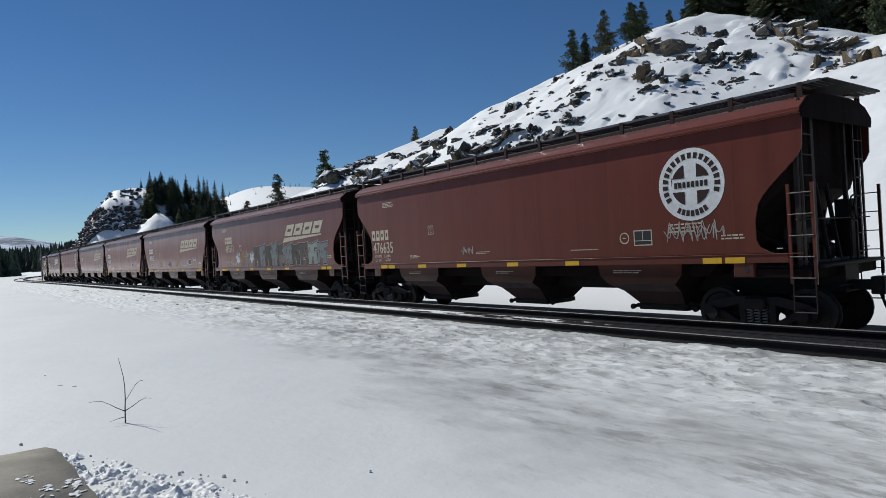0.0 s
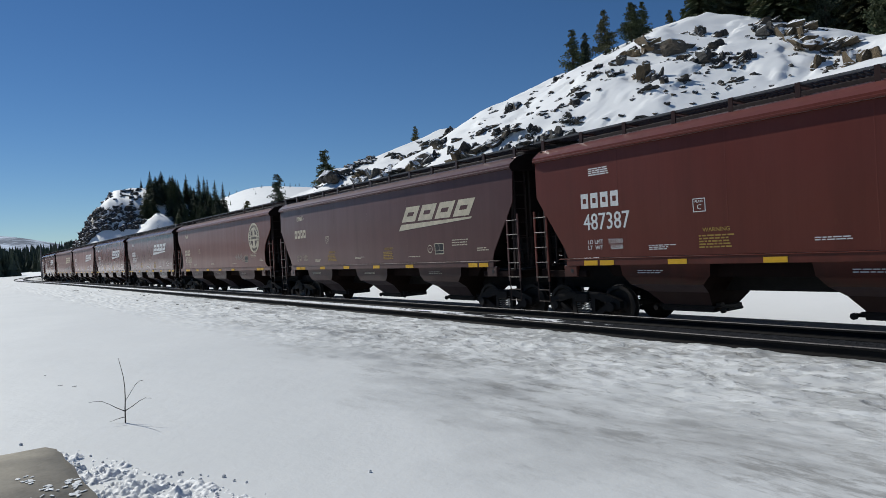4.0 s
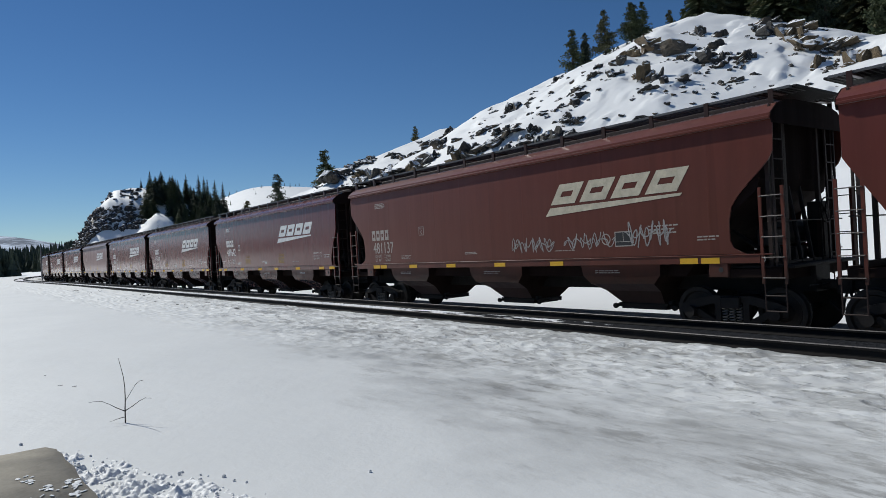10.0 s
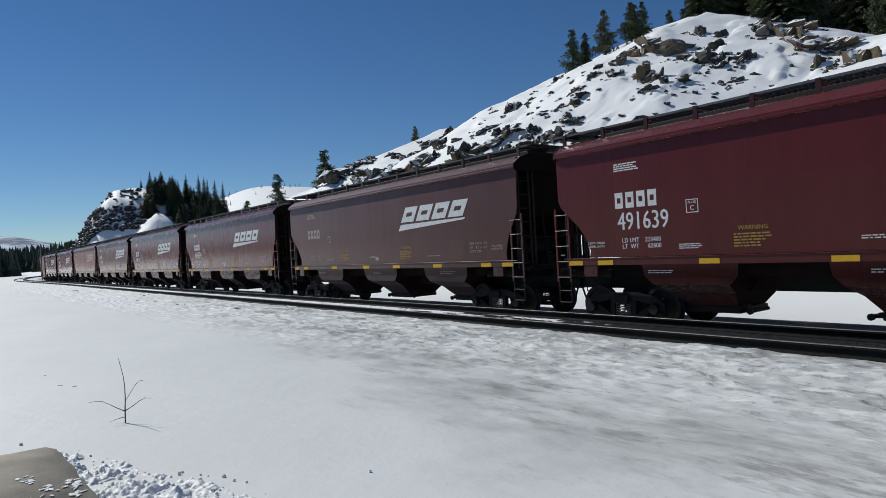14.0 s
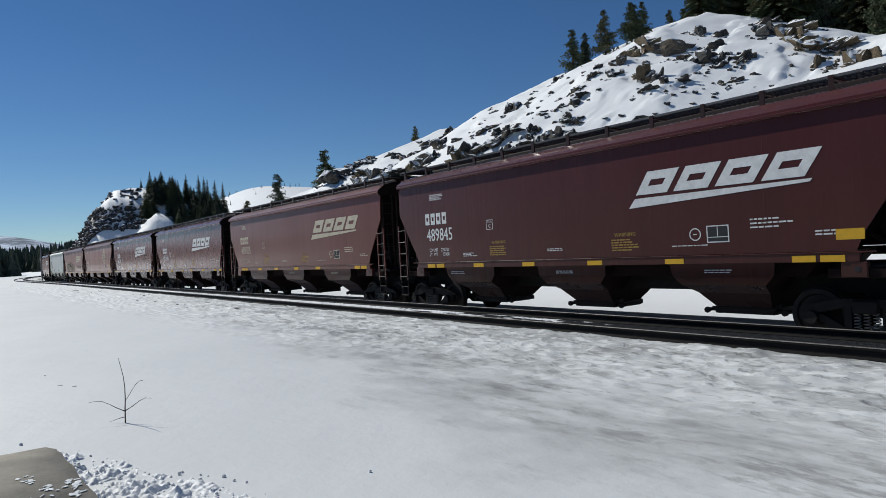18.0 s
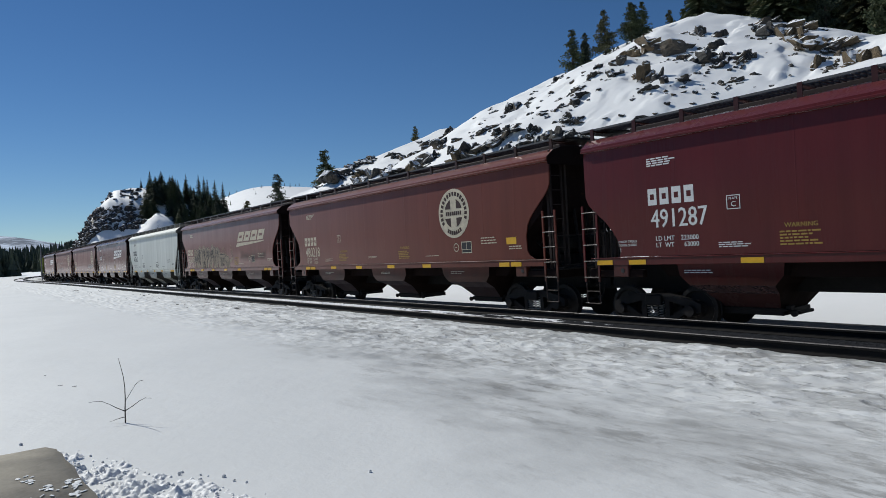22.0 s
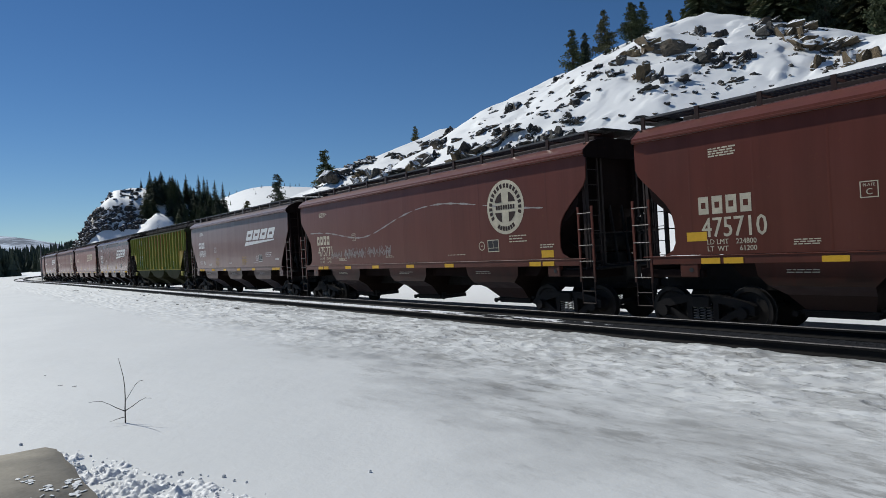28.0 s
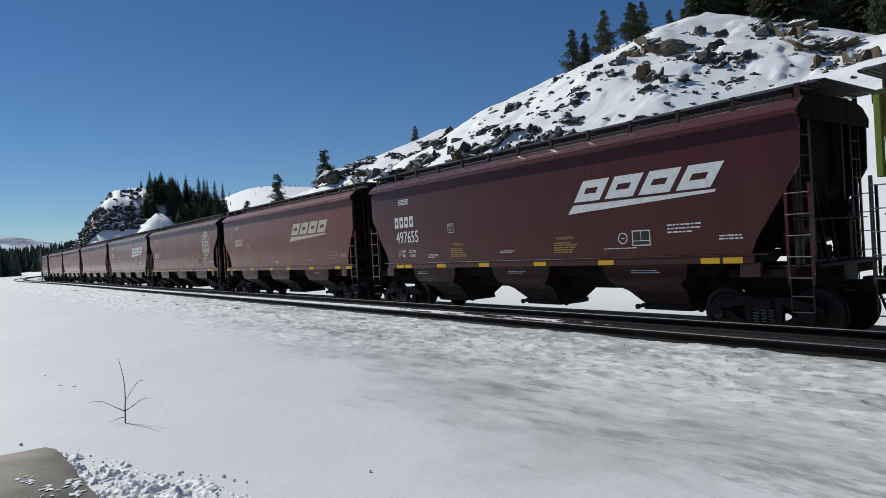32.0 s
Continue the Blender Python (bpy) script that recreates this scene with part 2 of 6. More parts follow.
WHITE = plain("lettering_white", (0.74, 0.74, 0.73), 0.6, 0, 0.25, 5)
CREAM = plain("lettering_cream", (0.60, 0.53, 0.40), 0.65, 0, 0.35, 4)
DULL = plain("lettering_dull", (0.42, 0.37, 0.33), 0.7, 0, 0.35, 6)
OCHRE = plain("lettering_ochre", (0.40, 0.25, 0.05), 0.7, 0, 0.3, 6)
BLACK = plain("panel_black", (0.02, 0.02, 0.022), 0.6, 0, 0.3, 6)
TEAL = plain("panel_teal", (0.035, 0.21, 0.12), 0.7, 0, 0.35, 5)
SPRAY = [plain("spray_white", (0.62, 0.63, 0.62), 0.7, 0, 0.25, 4), plain("spray_tan", (0.33, 0.265, 0.195), 0.7, 0, 0.25, 4), plain("spray_black", (0.02, 0.02, 0.025), 0.7, 0, 0.3, 4), plain("spray_grey", (0.20, 0.22, 0.22), 0.7, 0, 0.3, 4), plain("spray_umber", (0.11, 0.085, 0.07), 0.7, 0, 0.3, 4), plain("spray_sage", (0.30, 0.34, 0.30), 0.7, 0, 0.3, 4), plain("spray_rust", (0.34, 0.17, 0.07), 0.7, 0, 0.3, 4), plain("spray_faint", (0.40, 0.37, 0.355), 0.75, 0, 0.5, 9), plain("spray_moss", (0.085, 0.075, 0.055), 0.7, 0, 0.4, 5)]
MAROON = paint("paint_maroon", (0.0960, 0.0120, 0.0120), 0.03, 0.15, 0.27, 0.05, 0.55, film=0.7, dust=0.16)
DARKMAROON = paint("paint_dark_maroon", (0.0680, 0.0150, 0.0135), 0.03, 0.2, 0.32, 0.05, 0.45, film=0.8, dust=0.20)
BROWN = paint("paint_oxide_brown", (0.1180, 0.0258, 0.0162), 0.05, 0.35, 0.36, 0.08, 0.3, film=0.9, dust=0.24)
FADED = paint("paint_faded_oxide", (0.1140, 0.0285, 0.0170), 0.06, 0.6, 0.40, 0.08, 0.26, film=0.92, dust=0.19)
GREYED = paint("paint_greyed_maroon", (0.0750, 0.0275, 0.0250), 0.10, 0.25, 0.4, 0.1, 0.35, film=0.85, dust=0.26)
RED = paint("paint_red_oxide", (0.1300, 0.0280, 0.0150), 0.04, 0.3, 0.36, 0.08, 0.26, film=0.9, dust=0.24)
PALE = paint("paint_pale_grey", (0.62, 0.635, 0.585), 0.1, 0.06, 0.5, film=0.5)
# Low coats: road grime, plus shade of ends and underside put into the colour.
PALE_LOW = paint("paint_pale_grimy_shaded", (0.10, 0.095, 0.085), 0.1, 0.4, 0.6)
GREEN_LOW = paint("paint_green_grimy_shaded", (0.042, 0.05, 0.022), 0.05, 0.5, 0.7, 0.1)
GRIME_SHADE = paint("road_grime_shade", (0.015, 0.0085, 0.008), 0.03, 0.3, 0.8, 0.04)
GRATING = plain("steel_grating", (0.10, 0.10, 0.105), 0.5, 0.3, 0.4, 6, 0.3)
LADDER = plain("dark_steel", (0.03, 0.018, 0.016), 0.6, 0.0, 0.4, 5, 0.25)
RUNGS = plain("rung_steel", (0.10, 0.09, 0.088), 0.5, 0.4, 0.4, 8)


def make_rusty_green():
    """Old yellow-green paint with rust burning through from the roof down."""
    m, n, l, b = shader("paint_rusty_green", 0.68)
    b.inputs["Specular IOR Level"].default_value = 0.25
    v = coords(n, l)
    sep = n.new("ShaderNodeSeparateXYZ")
    l.new(v, sep.inputs[0])
    st = n.new("ShaderNodeMapping")
    st.inputs["Scale"].default_value = (1.5, 0.6, 0.13)
    l.new(v, st.inputs["Vector"])
    streak = grain(n, l, st.outputs[0], 1.0, 6, 0.62, 0.40, 0.66)
    panel = grain(n, l, st.outputs[0], 0.6, 3, 0.5, 0.36, 0.52)
    spots = grain(n, l, st.outputs[0], 3.2, 7, 0.72, 0.52, 0.66)
    top = val(n, l, "MULTIPLY", val(n, l, "ADD", sep.outputs["Z"], -1.6), 0.55)
    top.node.use_clamp = True
    c = mixc(n, l, grain(n, l, v, 0.7, 4, 0.6, 0.3, 0.7), (0.31, 0.325, 0.085), (0.44, 0.355, 0.078))
    c = mixc(n, l, val(n, l, "MULTIPLY", val(n, l, "MULTIPLY", panel, top), 0.85), c, (0.40, 0.185, 0.035))
    c = mixc(n, l, val(n, l, "MULTIPLY", streak, 0.4), c, (0.17, 0.11, 0.028))
    c = mixc(n, l, val(n, l, "MULTIPLY", spots, val(n, l, "MULTIPLY", top, 0.8)), c, (0.06, 0.026, 0.012))
    crown = val(n, l, "MULTIPLY", val(n, l, "ADD", sep.outputs["Z"], val(n, l, "ADD", val(n, l, "MULTIPLY", streak, 0.9), -3.75)), 1.1)
    crown.node.use_clamp = True
    c = mixc(n, l, val(n, l, "MULTIPLY", crown, 0.7), c, (0.15, 0.052, 0.014))
    l.new(c, b.inputs["Base Color"])
    relief(n, l, b, val(n, l, "ADD", grain(n, l, v, 0.9, 2, 0.5), val(n, l, "MULTIPLY", spots, 0.1)), 0.35, 0.02)
    return m


GREEN = make_rusty_green()
GREEN_RIB = paint("paint_rib_green", (0.19, 0.225, 0.05), 0.06, 0.5, 0.6, 0.08, film=0.4)


# ---- the plan ----
TRACK_Y, NEAR_Y, NEAR_Z, RAIL_Z = 14.66, 10.35, 0.47, -0.17
CURVE_AT, RADIUS = 126.0, 342.0


def line_at(s, off=0.0):
    """Place and heading of the line at s metres; negative s lies round the far bend. off: metres towards the open field."""
    if s > -CURVE_AT:
        return s, TRACK_Y - off, 0.0
    a = min((-CURVE_AT - s) / RADIUS, radians(88))
    rest = -CURVE_AT - s - a * RADIUS
    x = -CURVE_AT - RADIUS * math.sin(a) - rest * math.cos(a)
    y = TRACK_Y + RADIUS * (1 - math.cos(a)) + rest * math.sin(a)
    return x - off * math.sin(a), y - off * math.cos(a), -a


def near_off(s):
    """The second track swings a little wider before the bend."""
    k = min(max((-s - 80) / 70, 0), 1)
    return TRACK_Y - NEAR_Y + 1.2 * k * k * (3 - 2 * k)


def lattice(ix, iy, seed):
    h = np.sin(ix * 127.1 + iy * 311.7 + seed * 74.7) * 43758.5453
    return h - np.floor(h)


def vnoise(x, y, seed=0):
    ix, iy = np.floor(x), np.floor(y)
    fx, fy = x - ix, y - iy
    fx, fy = fx * fx * (3 - 2 * fx), fy * fy * (3 - 2 * fy)
    a, b = lattice(ix, iy, seed), lattice(ix + 1, iy, seed)
    c, d = lattice(ix, iy + 1, seed), lattice(ix + 1, iy + 1, seed)
    return (a + (b - a) * fx) * (1 - fy) + (c + (d - c) * fx) * fy


def fbm(x, y, seed=0, octaves=5):
    s, amp, tot = 0, 1.0, 0
    for i in range(octaves):
        s = s + amp * vnoise(x * 2 ** i, y * 2 ** i, seed + i)
        tot += amp
        amp *= 0.52
    return s / tot


def ramp(v, a, b):
    t = np.clip((v - a) / (b - a), 0, 1)
    return t * t * (3 - 2 * t)


CREST_X = (-230, -180, -166, -156, -135, -115, -95, -80, -67, -57, -44, -34, -25, 0, 60, 400)
CREST_Z = (3, 7, 11.5, 16.5, 12.0, 19.6, 22.3, 19.7, 25.7, 27.0, 27.8, 23.3, 18.8, 18.4, 17.0, 10.0)


def ground_z(x, y):
    """Height of the snow: field, shallow cutting of the line, rocky hill beside it and the country behind."""
    x, y = np.asarray(x, float), np.asarray(y, float)
    bend = np.where(x < -CURVE_AT, RADIUS - np.sqrt(np.maximum(RADIUS ** 2 - np.clip(-CURVE_AT - x, 0, RADIUS * 0.97) ** 2, 0)), 0)
    v = y - bend
    z = 0.315 + 0.10 * (fbm(x * 0.25, y * 0.25, 3, 3) - 0.5) * ramp(-v, -9.0, -7.5)
    crumb = ramp(v - 0.04 * x, 4.6, 8.0) * (1 - ramp(v, 9.42, 9.56))
    z = z + crumb * (0.06 * (fbm(x * 0.7, y * 1.2, 21, 4) - 0.5) + 0.022 * (ramp(fbm(x * 2.8, y * 3.4, 27, 4), 0.49, 0.54) - 0.5) + 0.06 * (fbm(x * 7.0, y * 8.0, 29, 2) - 0.5))
    z = z - 0.06 * ramp(v, 9.50, 9.58) - 0.655 * ramp(v, 12.2, 13.0) + 0.35 * ramp(v, 19.0, 23.0)
    z = z + 1.4 * ramp(v, 20, 33)
    # rocky hill
    hc = np.interp(x, CREST_X, CREST_Z)
    edge = 2.4 * (fbm(x * 0.06, y * 0.06, 9, 3) - 0.5)
    u = np.clip((v - 27 - edge) / 48.0, 0, 1)
    prof = 1 - (1 - u) ** 1.22
    hill = hc * prof
    rough = ramp(v, 28, 36) * (1 - 0.75 * ramp(v, 70, 78))
    hill = hill + rough * (2.4 * (fbm(x * 0.075, y * 0.09, 5, 6) - 0.5) * np.clip(hc / 20, 0, 1))
    led = fbm(x * 0.16 + y * 0.05, y * 0.2, 14, 4)
    hill = hill + rough * np.clip(hc / 20, 0, 1) * 0.4 * (ramp(led, 0.49, 0.54) - 0.5) * ramp(fbm(x * 0.04, y * 0.05, 31, 2), 0.38, 0.6)
    hill = hill + 0.035 * np.clip(v - 75, 0, 120) * np.clip(hc / 25, 0, 1)
    hill = hill * (1 - ramp(v, 190, 330))
    z = z + np.where(v > 26, hill, 0)
    # cliff-sided knoll beyond the bend
    ca, sa = 0.9636, 0.2673
    px, py = (x + 432) * sa + (y - 105) * ca, -(x + 432) * ca + (y - 105) * sa
    kn = 47 * (1 - ramp(np.abs(py), 10, 95)) * ramp(px, -56, -24) * (1 - 0.42 * ramp(px, -8, 45)) * (1 - ramp(px, 70, 170))
    kn = kn * (1 + 0.22 * (fbm(x * 0.035, y * 0.035, 41, 4) - 0.5)) + np.where(kn > 3, 5 * (fbm(x * 0.11, y * 0.11, 44, 4) - 0.5), 0)
    cone = 31 * np.clip(1 - (np.abs(0.55 * (x + 377.0) - 0.83 * (y - 90.5)) + np.abs(0.83 * (x + 377.0) + 0.55 * (y - 90.5))) / 36, 0, 1) * (0.9 + 0.3 * fbm(x * 0.12, y * 0.12, 71, 4))
    z = np.maximum(z, np.maximum(kn, cone) - 1.0)
    # open white mountain behind
    mt = 104 * np.exp(-(((x + 900) / 300) ** 2 + ((y - 372) / 170) ** 2)) * (1 + 0.2 * (fbm(x * 0.006, y * 0.006, 51, 4) - 0.5))
    z = np.maximum(z, mt - 1.0)
    r = np.hypot(x, y)
    z = z + ramp(r, 900, 3500) * 18 * (fbm(x * 0.0015, y * 0.0015, 61, 4) - 0.35)
    return z


def zg(x, y):
    return float(ground_z(np.array([x]), np.array([y]))[0])


# ---- mesh helpers ----
def mesh_of(name, bm, mat, smooth=False):
    bmesh.ops.recalc_face_normals(bm, faces=bm.faces)
    me = bpy.data.meshes.new(name)
    bm.to_mesh(me)
    bm.free()
    if mat:
        me.materials.append(mat)
    if smooth:
        me.polygons.foreach_set("use_smooth", [True] * len(me.polygons))
    return me


def part(name, bm, mat, parent, label="", m=None, smooth=False):
    me = bm if isinstance(bm, bpy.types.Mesh) else mesh_of(name, bm, mat, smooth)
    ob = new(name, me)
    ob.parent = parent
    if m is not None:
        ob.matrix_basis = m
    if label:
        tagged(ob, label)
    return ob


def boxes(*specs):
    """One bmesh of boxes (x0, x1, y0, y1, z0, z1)."""
    bm = bmesh.new()
    for x0, x1, y0, y1, z0, z1 in specs:
        v = [bm.verts.new(p) for p in ((x0, y0, z0), (x1, y0, z0), (x1, y1, z0), (x0, y1, z0), (x0, y0, z1), (x1, y0, z1), (x1, y1, z1), (x0, y1, z1))]
        for f in ((0, 3, 2, 1), (4, 5, 6, 7), (0, 1, 5, 4), (1, 2, 6, 5), (2, 3, 7, 6), (3, 0, 4, 7)):
            bm.faces.new([v[i] for i in f])
    return bm


def bevelled(bm, w=0.01):
    bmesh.ops.bevel(bm, geom=bm.edges[:], offset=w, segments=1, affect="EDGES")
    return bm


def rod(bm, a, b, r, n=8, r2=None):
    a, b = Vector(a), Vector(b)
    q = (b - a).to_track_quat("Z", "Y").to_matrix()
    rings = []
    for p, rr in ((a, r), (b, r if r2 is None else r2)):
        rings.append([bm.verts.new(p + q @ Vector((rr * math.cos(k * math.tau / n), rr * math.sin(k * math.tau / n), 0))) for k in range(n)])
    for k in range(n):
        bm.faces.new((rings[0][k], rings[0][(k + 1) % n], rings[1][(k + 1) % n], rings[1][k]))
    bm.faces.new(rings[0][::-1])
    bm.faces.new(rings[1])
    return bm


def slab(bm, pts, y0, y1):
    """A flat shape given in x, z, as thick as y0 to y1."""
    a = [bm.verts.new((x, y0, z)) for x, z in pts]
    b = [bm.verts.new((x, y1, z)) for x, z in pts]
    n = len(pts)
    bm.faces.new(a)
    bm.faces.new(b[::-1])
    for i in range(n):
        bm.faces.new((a[i], b[i], b[(i + 1) % n], a[(i + 1) % n]))
    return bm


def empty(name, label, category, group="", m=None):
    ob = new(name)
    tagged(ob, label, category, group)
    if m is not None:
        ob.matrix_basis = m
    return ob


# ---- ground sheet ----
def spaced(*spans):
    out = []
    for a, b, n in spans:
        out += list(np.linspace(a, b, n, endpoint=False))
    return out


def far_out(a, b, n):
    return list(a + (b - a) * (np.linspace(0, 1, n) ** 2.6))


def build_ground():
    xs = [-v for v in far_out(520, 4600, 26)[::-1]] + spaced((-515, -320, 60), (-320, -172, 36), (-172, -40, 230), (-40, -16, 160), (-16, 1.5, 250), (1.5, 30, 36)) + far_out(30, 4600, 26)
    ys = [-v for v in far_out(14, 4600, 26)[::-1]] + spaced((-13.5, 0.2, 26), (0.2, 5.0, 30), (5.0, 9.6, 110), (9.6, 19, 44), (19, 80, 125), (80, 190, 56), (190, 420, 36)) + far_out(420, 4600, 24)
    gx, gy = np.meshgrid(np.array(xs), np.array(ys))
    gz = ground_z(gx, gy)
    nx, ny = len(xs), len(ys)
    me = bpy.data.meshes.new("ground")
    i = np.arange((ny - 1) * nx).reshape(ny - 1, nx)[:, :-1].ravel()
    quads = np.stack([i, i + 1, i + nx + 1, i + nx], 1)
    me.from_pydata(np.stack([gx.ravel(), gy.ravel(), gz.ravel()], 1).tolist(), [], quads.tolist())
    me.polygons.foreach_set("use_smooth", [True] * len(me.polygons))
    me.materials.append(FIELD)
    ob = new("ground", me)
    tagged(ob, "wind-packed snow field with dirty refrozen slush by the track and a rocky hill", "snow ground", kind="structure")


build_ground()


# ---- tracks ----
def sweep(bm, profile, s_list, off, z, closed=True):
    """Sweeps a profile of (side, up) along the line."""
    rings = []
    for s in s_list:
        o = off(s)
        rings.append([])
        for a, u in profile:
            x, y, h = line_at(s, o - a)
            rings[-1].append(bm.verts.new((x, y, z + u)))
    n = len(profile)
    for r0, r1 in zip(rings, rings[1:]):
        for k in range(n if closed else n - 1):
            bm.faces.new((r0[k], r0[(k + 1) % n], r1[(k + 1) % n], r1[k]))
    if closed:
        bm.faces.new(rings[0])
        bm.faces.new(rings[-1][::-1])
    return bm


S_LIST = [-640 + 8 * k for k in range(66)] + [-112, -80, -50, -30, -15, 0, 15, 40, 90, 200, 420, 620]
WEB = ((-0.07, -0.17), (0.07, -0.17), (0.07, -0.155), (0.012, -0.13), (0.012, -0.045), (0.036, -0.035), (0.036, -0.006), (-0.036, -0.006), (-0.036, -0.035), (-0.012, -0.045), (-0.012, -0.13), (-0.07, -0.155))
CAP = ((-0.034, -0.0055), (0.034, -0.0055), (0.03, 0.0), (-0.03, 0.0))


def build_track(label, off, z, bed, stone):
    t = empty("railway_track", label, "railway track", "tracks")
    part("ballast_bed", sweep(bmesh.new(), bed, S_LIST, off, z, False), stone, t, "dark crushed-stone ballast with drifted snow")
    for side in (-0.755, 0.755):
        rail = part("rail", sweep(bmesh.new(), [(a + side, u) for a, u in WEB], S_LIST, off, z), STEEL, t, "rust-brown steel rail")
        part("rail_head", sweep(bmesh.new(), [(a + side, u) for a, u in CAP], S_LIST, off, z), RAILTOP, rail, "polished running surface")
    me = mesh_of("tie", bevelled(boxes((-0.115, 0.115, -1.3, 1.3, -0.31, -0.172)), 0.012), TIE)
    for k in range(110):
        s = -50 + 0.53 * k
        x, y, h = line_at(s, off(s))
        part("tie", me, None, t, "", pose(x, y + 0.02 * math.sin(k * 7.7), z - 0.03, 0, 0, 0.8 * math.sin(k * 3.1)))


build_track("far railway track in ballast under the train", lambda s: 0.0, RAIL_Z, ((-2.3, -0.42), (-1.6, -0.205), (3.2, -0.21), (3.55, -0.30)), BALLAST_BARE)
build_track("empty railway track on a low bed edged with snow", near_off, NEAR_Z, ((-0.80, -0.30), (-0.78, -0.19), (0.70, -0.165), (0.72, -0.185), (1.5, -0.2), (2.6, -0.88)), BALLAST)


# ---- rocks of the hill ----
def rock_mesh(seed, blocky):
    rnd = random.Random(seed)
    bm = bmesh.new()
    for k in range(26):
        p = Vector((rnd.uniform(-1, 1), rnd.uniform(-1, 1), rnd.uniform(-1, 1)))
        if not blocky and p.length > 1:
            p.normalize()
        p.z *= 0.9
        bm.verts.new(p + Vector((0.25 * p.z, 0.15 * p.z, 0)))
    hull = bmesh.ops.convex_hull(bm, input=bm.verts[:])
    bmesh.ops.delete(bm, geom=[v for v in bm.verts if not v.link_faces], context="VERTS")
    bmesh.ops.subdivide_edges(bm, edges=bm.edges[:], cuts=2, use_grid_fill=True)
    for v in bm.verts:
        v.co += v.co.normalized() * 0.26 * (noise.noise(v.co * 2.3 + Vector((seed * 9.1, 0, 0))))
        v.co.z += 0.14 * noise.noise(Vector((v.co.x * 6, v.co.y * 6, v.co.z * 2)) + Vector((0, seed * 3.3, 0)))
        v.co.x += 0.16 * noise.noise(Vector((v.co.x * 2, v.co.y * 5, v.co.z * 2)) + Vector((seed * 1.3, 0, 0)))
    return bm


ROCK_ME = [[mesh_of("boulder", rock_mesh(11 + 7 * k + 100 * m, k < 4), ROCKS[m]) for k in range(6)] for m in range(4)]


RUBBLE = ([], [[], [], [], []])


def rock_at(x, y, size, tall, tone, rnd, loose=0.42):
    me = ROCK_ME[tone][rnd.randrange(6)]
    sx, sy, sz = size * rnd.uniform(0.7, 1.15), size * rnd.uniform(0.6, 1.0), size * tall * rnd.uniform(0.75, 1.15)
    m = Matrix.LocRotScale((x, y, zg(x, y) - sz * 0.12), Euler((radians(rnd.uniform(-14, 14)), radians(rnd.uniform(-14, 14)), rnd.uniform(0, 6.3))), (sx, sy, sz))
    if size < loose:
        base = len(RUBBLE[0])
        RUBBLE[0].extend(tuple(m @ q.co) for q in me.vertices)
        RUBBLE[1][tone].extend(tuple(base + k for k in f.vertices) for f in me.polygons)
        return
    ob = new("boulder", me)
    ob.matrix_basis = m
    tagged(ob, ("grey", "dark", "ochre-brown")[tone] + " weathered boulder with snow on top, in the hillside", "rock", "rocks on the hillside")


# each crag of bedrock: x, y, half width, half height, tone
LOWER_WEST = ((-96.5, 54.0, 2.0, 1.2, 1), (-94.3, 50.2, 1.85, 1.39, 1), (-94.9, 56.7, 1.06, 0.48, 1), (-85.8, 52.4, 1.05, 1.48, 0), (-86.9, 50.3, 0.96, 0.7, 0),
              (-60.9, 40.7, 1.65, 0.83, 1), (-57.7, 40.2, 0.73, 1.4, 2), (-89.1, 64.7, 1.25, 0.43, 1), (-57.6, 42.4, 0.62, 0.87, 1), (-59.1, 45.1, 0.52, 0.29, 0),
              (-55.2, 43.0, 0.37, 0.91, 0), (-49.5, 39.6, 0.72, 1.38, 2), (-49.3, 40.8, 0.95, 1.45, 1), (-46.2, 39.3, 0.95, 0.69, 1), (-47.3, 42.0, 1.16, 0.44, 1))
LOWER_EAST = ((-43.4, 40.1, 0.62, 1.34, 1), (-47.5, 43.9, 0.73, 0.25, 1), (-53.7, 46.6, 0.68, 0.25, 0), (-44.8, 43.0, 0.54, 0.24, 1), (-42.5, 42.1, 0.78, 1.04, 1),
              (-43.1, 43.6, 0.43, 0.43, 1), (-40.9, 42.0, 0.61, 0.82, 0), (-38.9, 41.9, 0.6, 1.15, 0), (-39.8, 45.2, 0.68, 0.24, 1), (-37.9, 42.8, 0.4, 0.4, 1),
              (-38.4, 40.2, 0.73, 0.39, 1), (-60.0, 39.0, 1.12, 0.62, 1), (-52.4, 39.2, 0.74, 0.57, 1), (-36.6, 42.5, 0.44, 0.34, 0))
MIDDLE_BAND = ((-55.7, 53.2, 0.85, 0.68, 1), (-44.5, 46.2, 0.62, 0.31, 1), (-43.6, 48.0, 0.2, 0.2, 1), (-40.7, 45.5, 0.4, 0.48, 1), (-42.1, 48.4, 0.73, 0.42, 1),
               (-41.9, 49.0, 0.74, 0.28, 1), (-45.4, 49.7, 0.3, 0.21, 1), (-43.5, 50.5, 0.59, 0.24, 1), (-47.8, 54.7, 0.32, 0.32, 1), (-58.5, 64.2, 0.62, 0.35, 1),
               (-44.0, 53.3, 0.49, 0.34, 1), (-45.5, 56.1, 0.48, 0.48, 1), (-41.4, 53.3, 0.78, 0.78, 1), (-53.6, 53.4, 0.33, 0.2, 1), (-50.1, 53.5, 0.29, 0.19, 1),
               (-43.0, 43.8, 0.32, 0.13, 0), (-60.5, 54.8, 0.29, 0.18, 1))
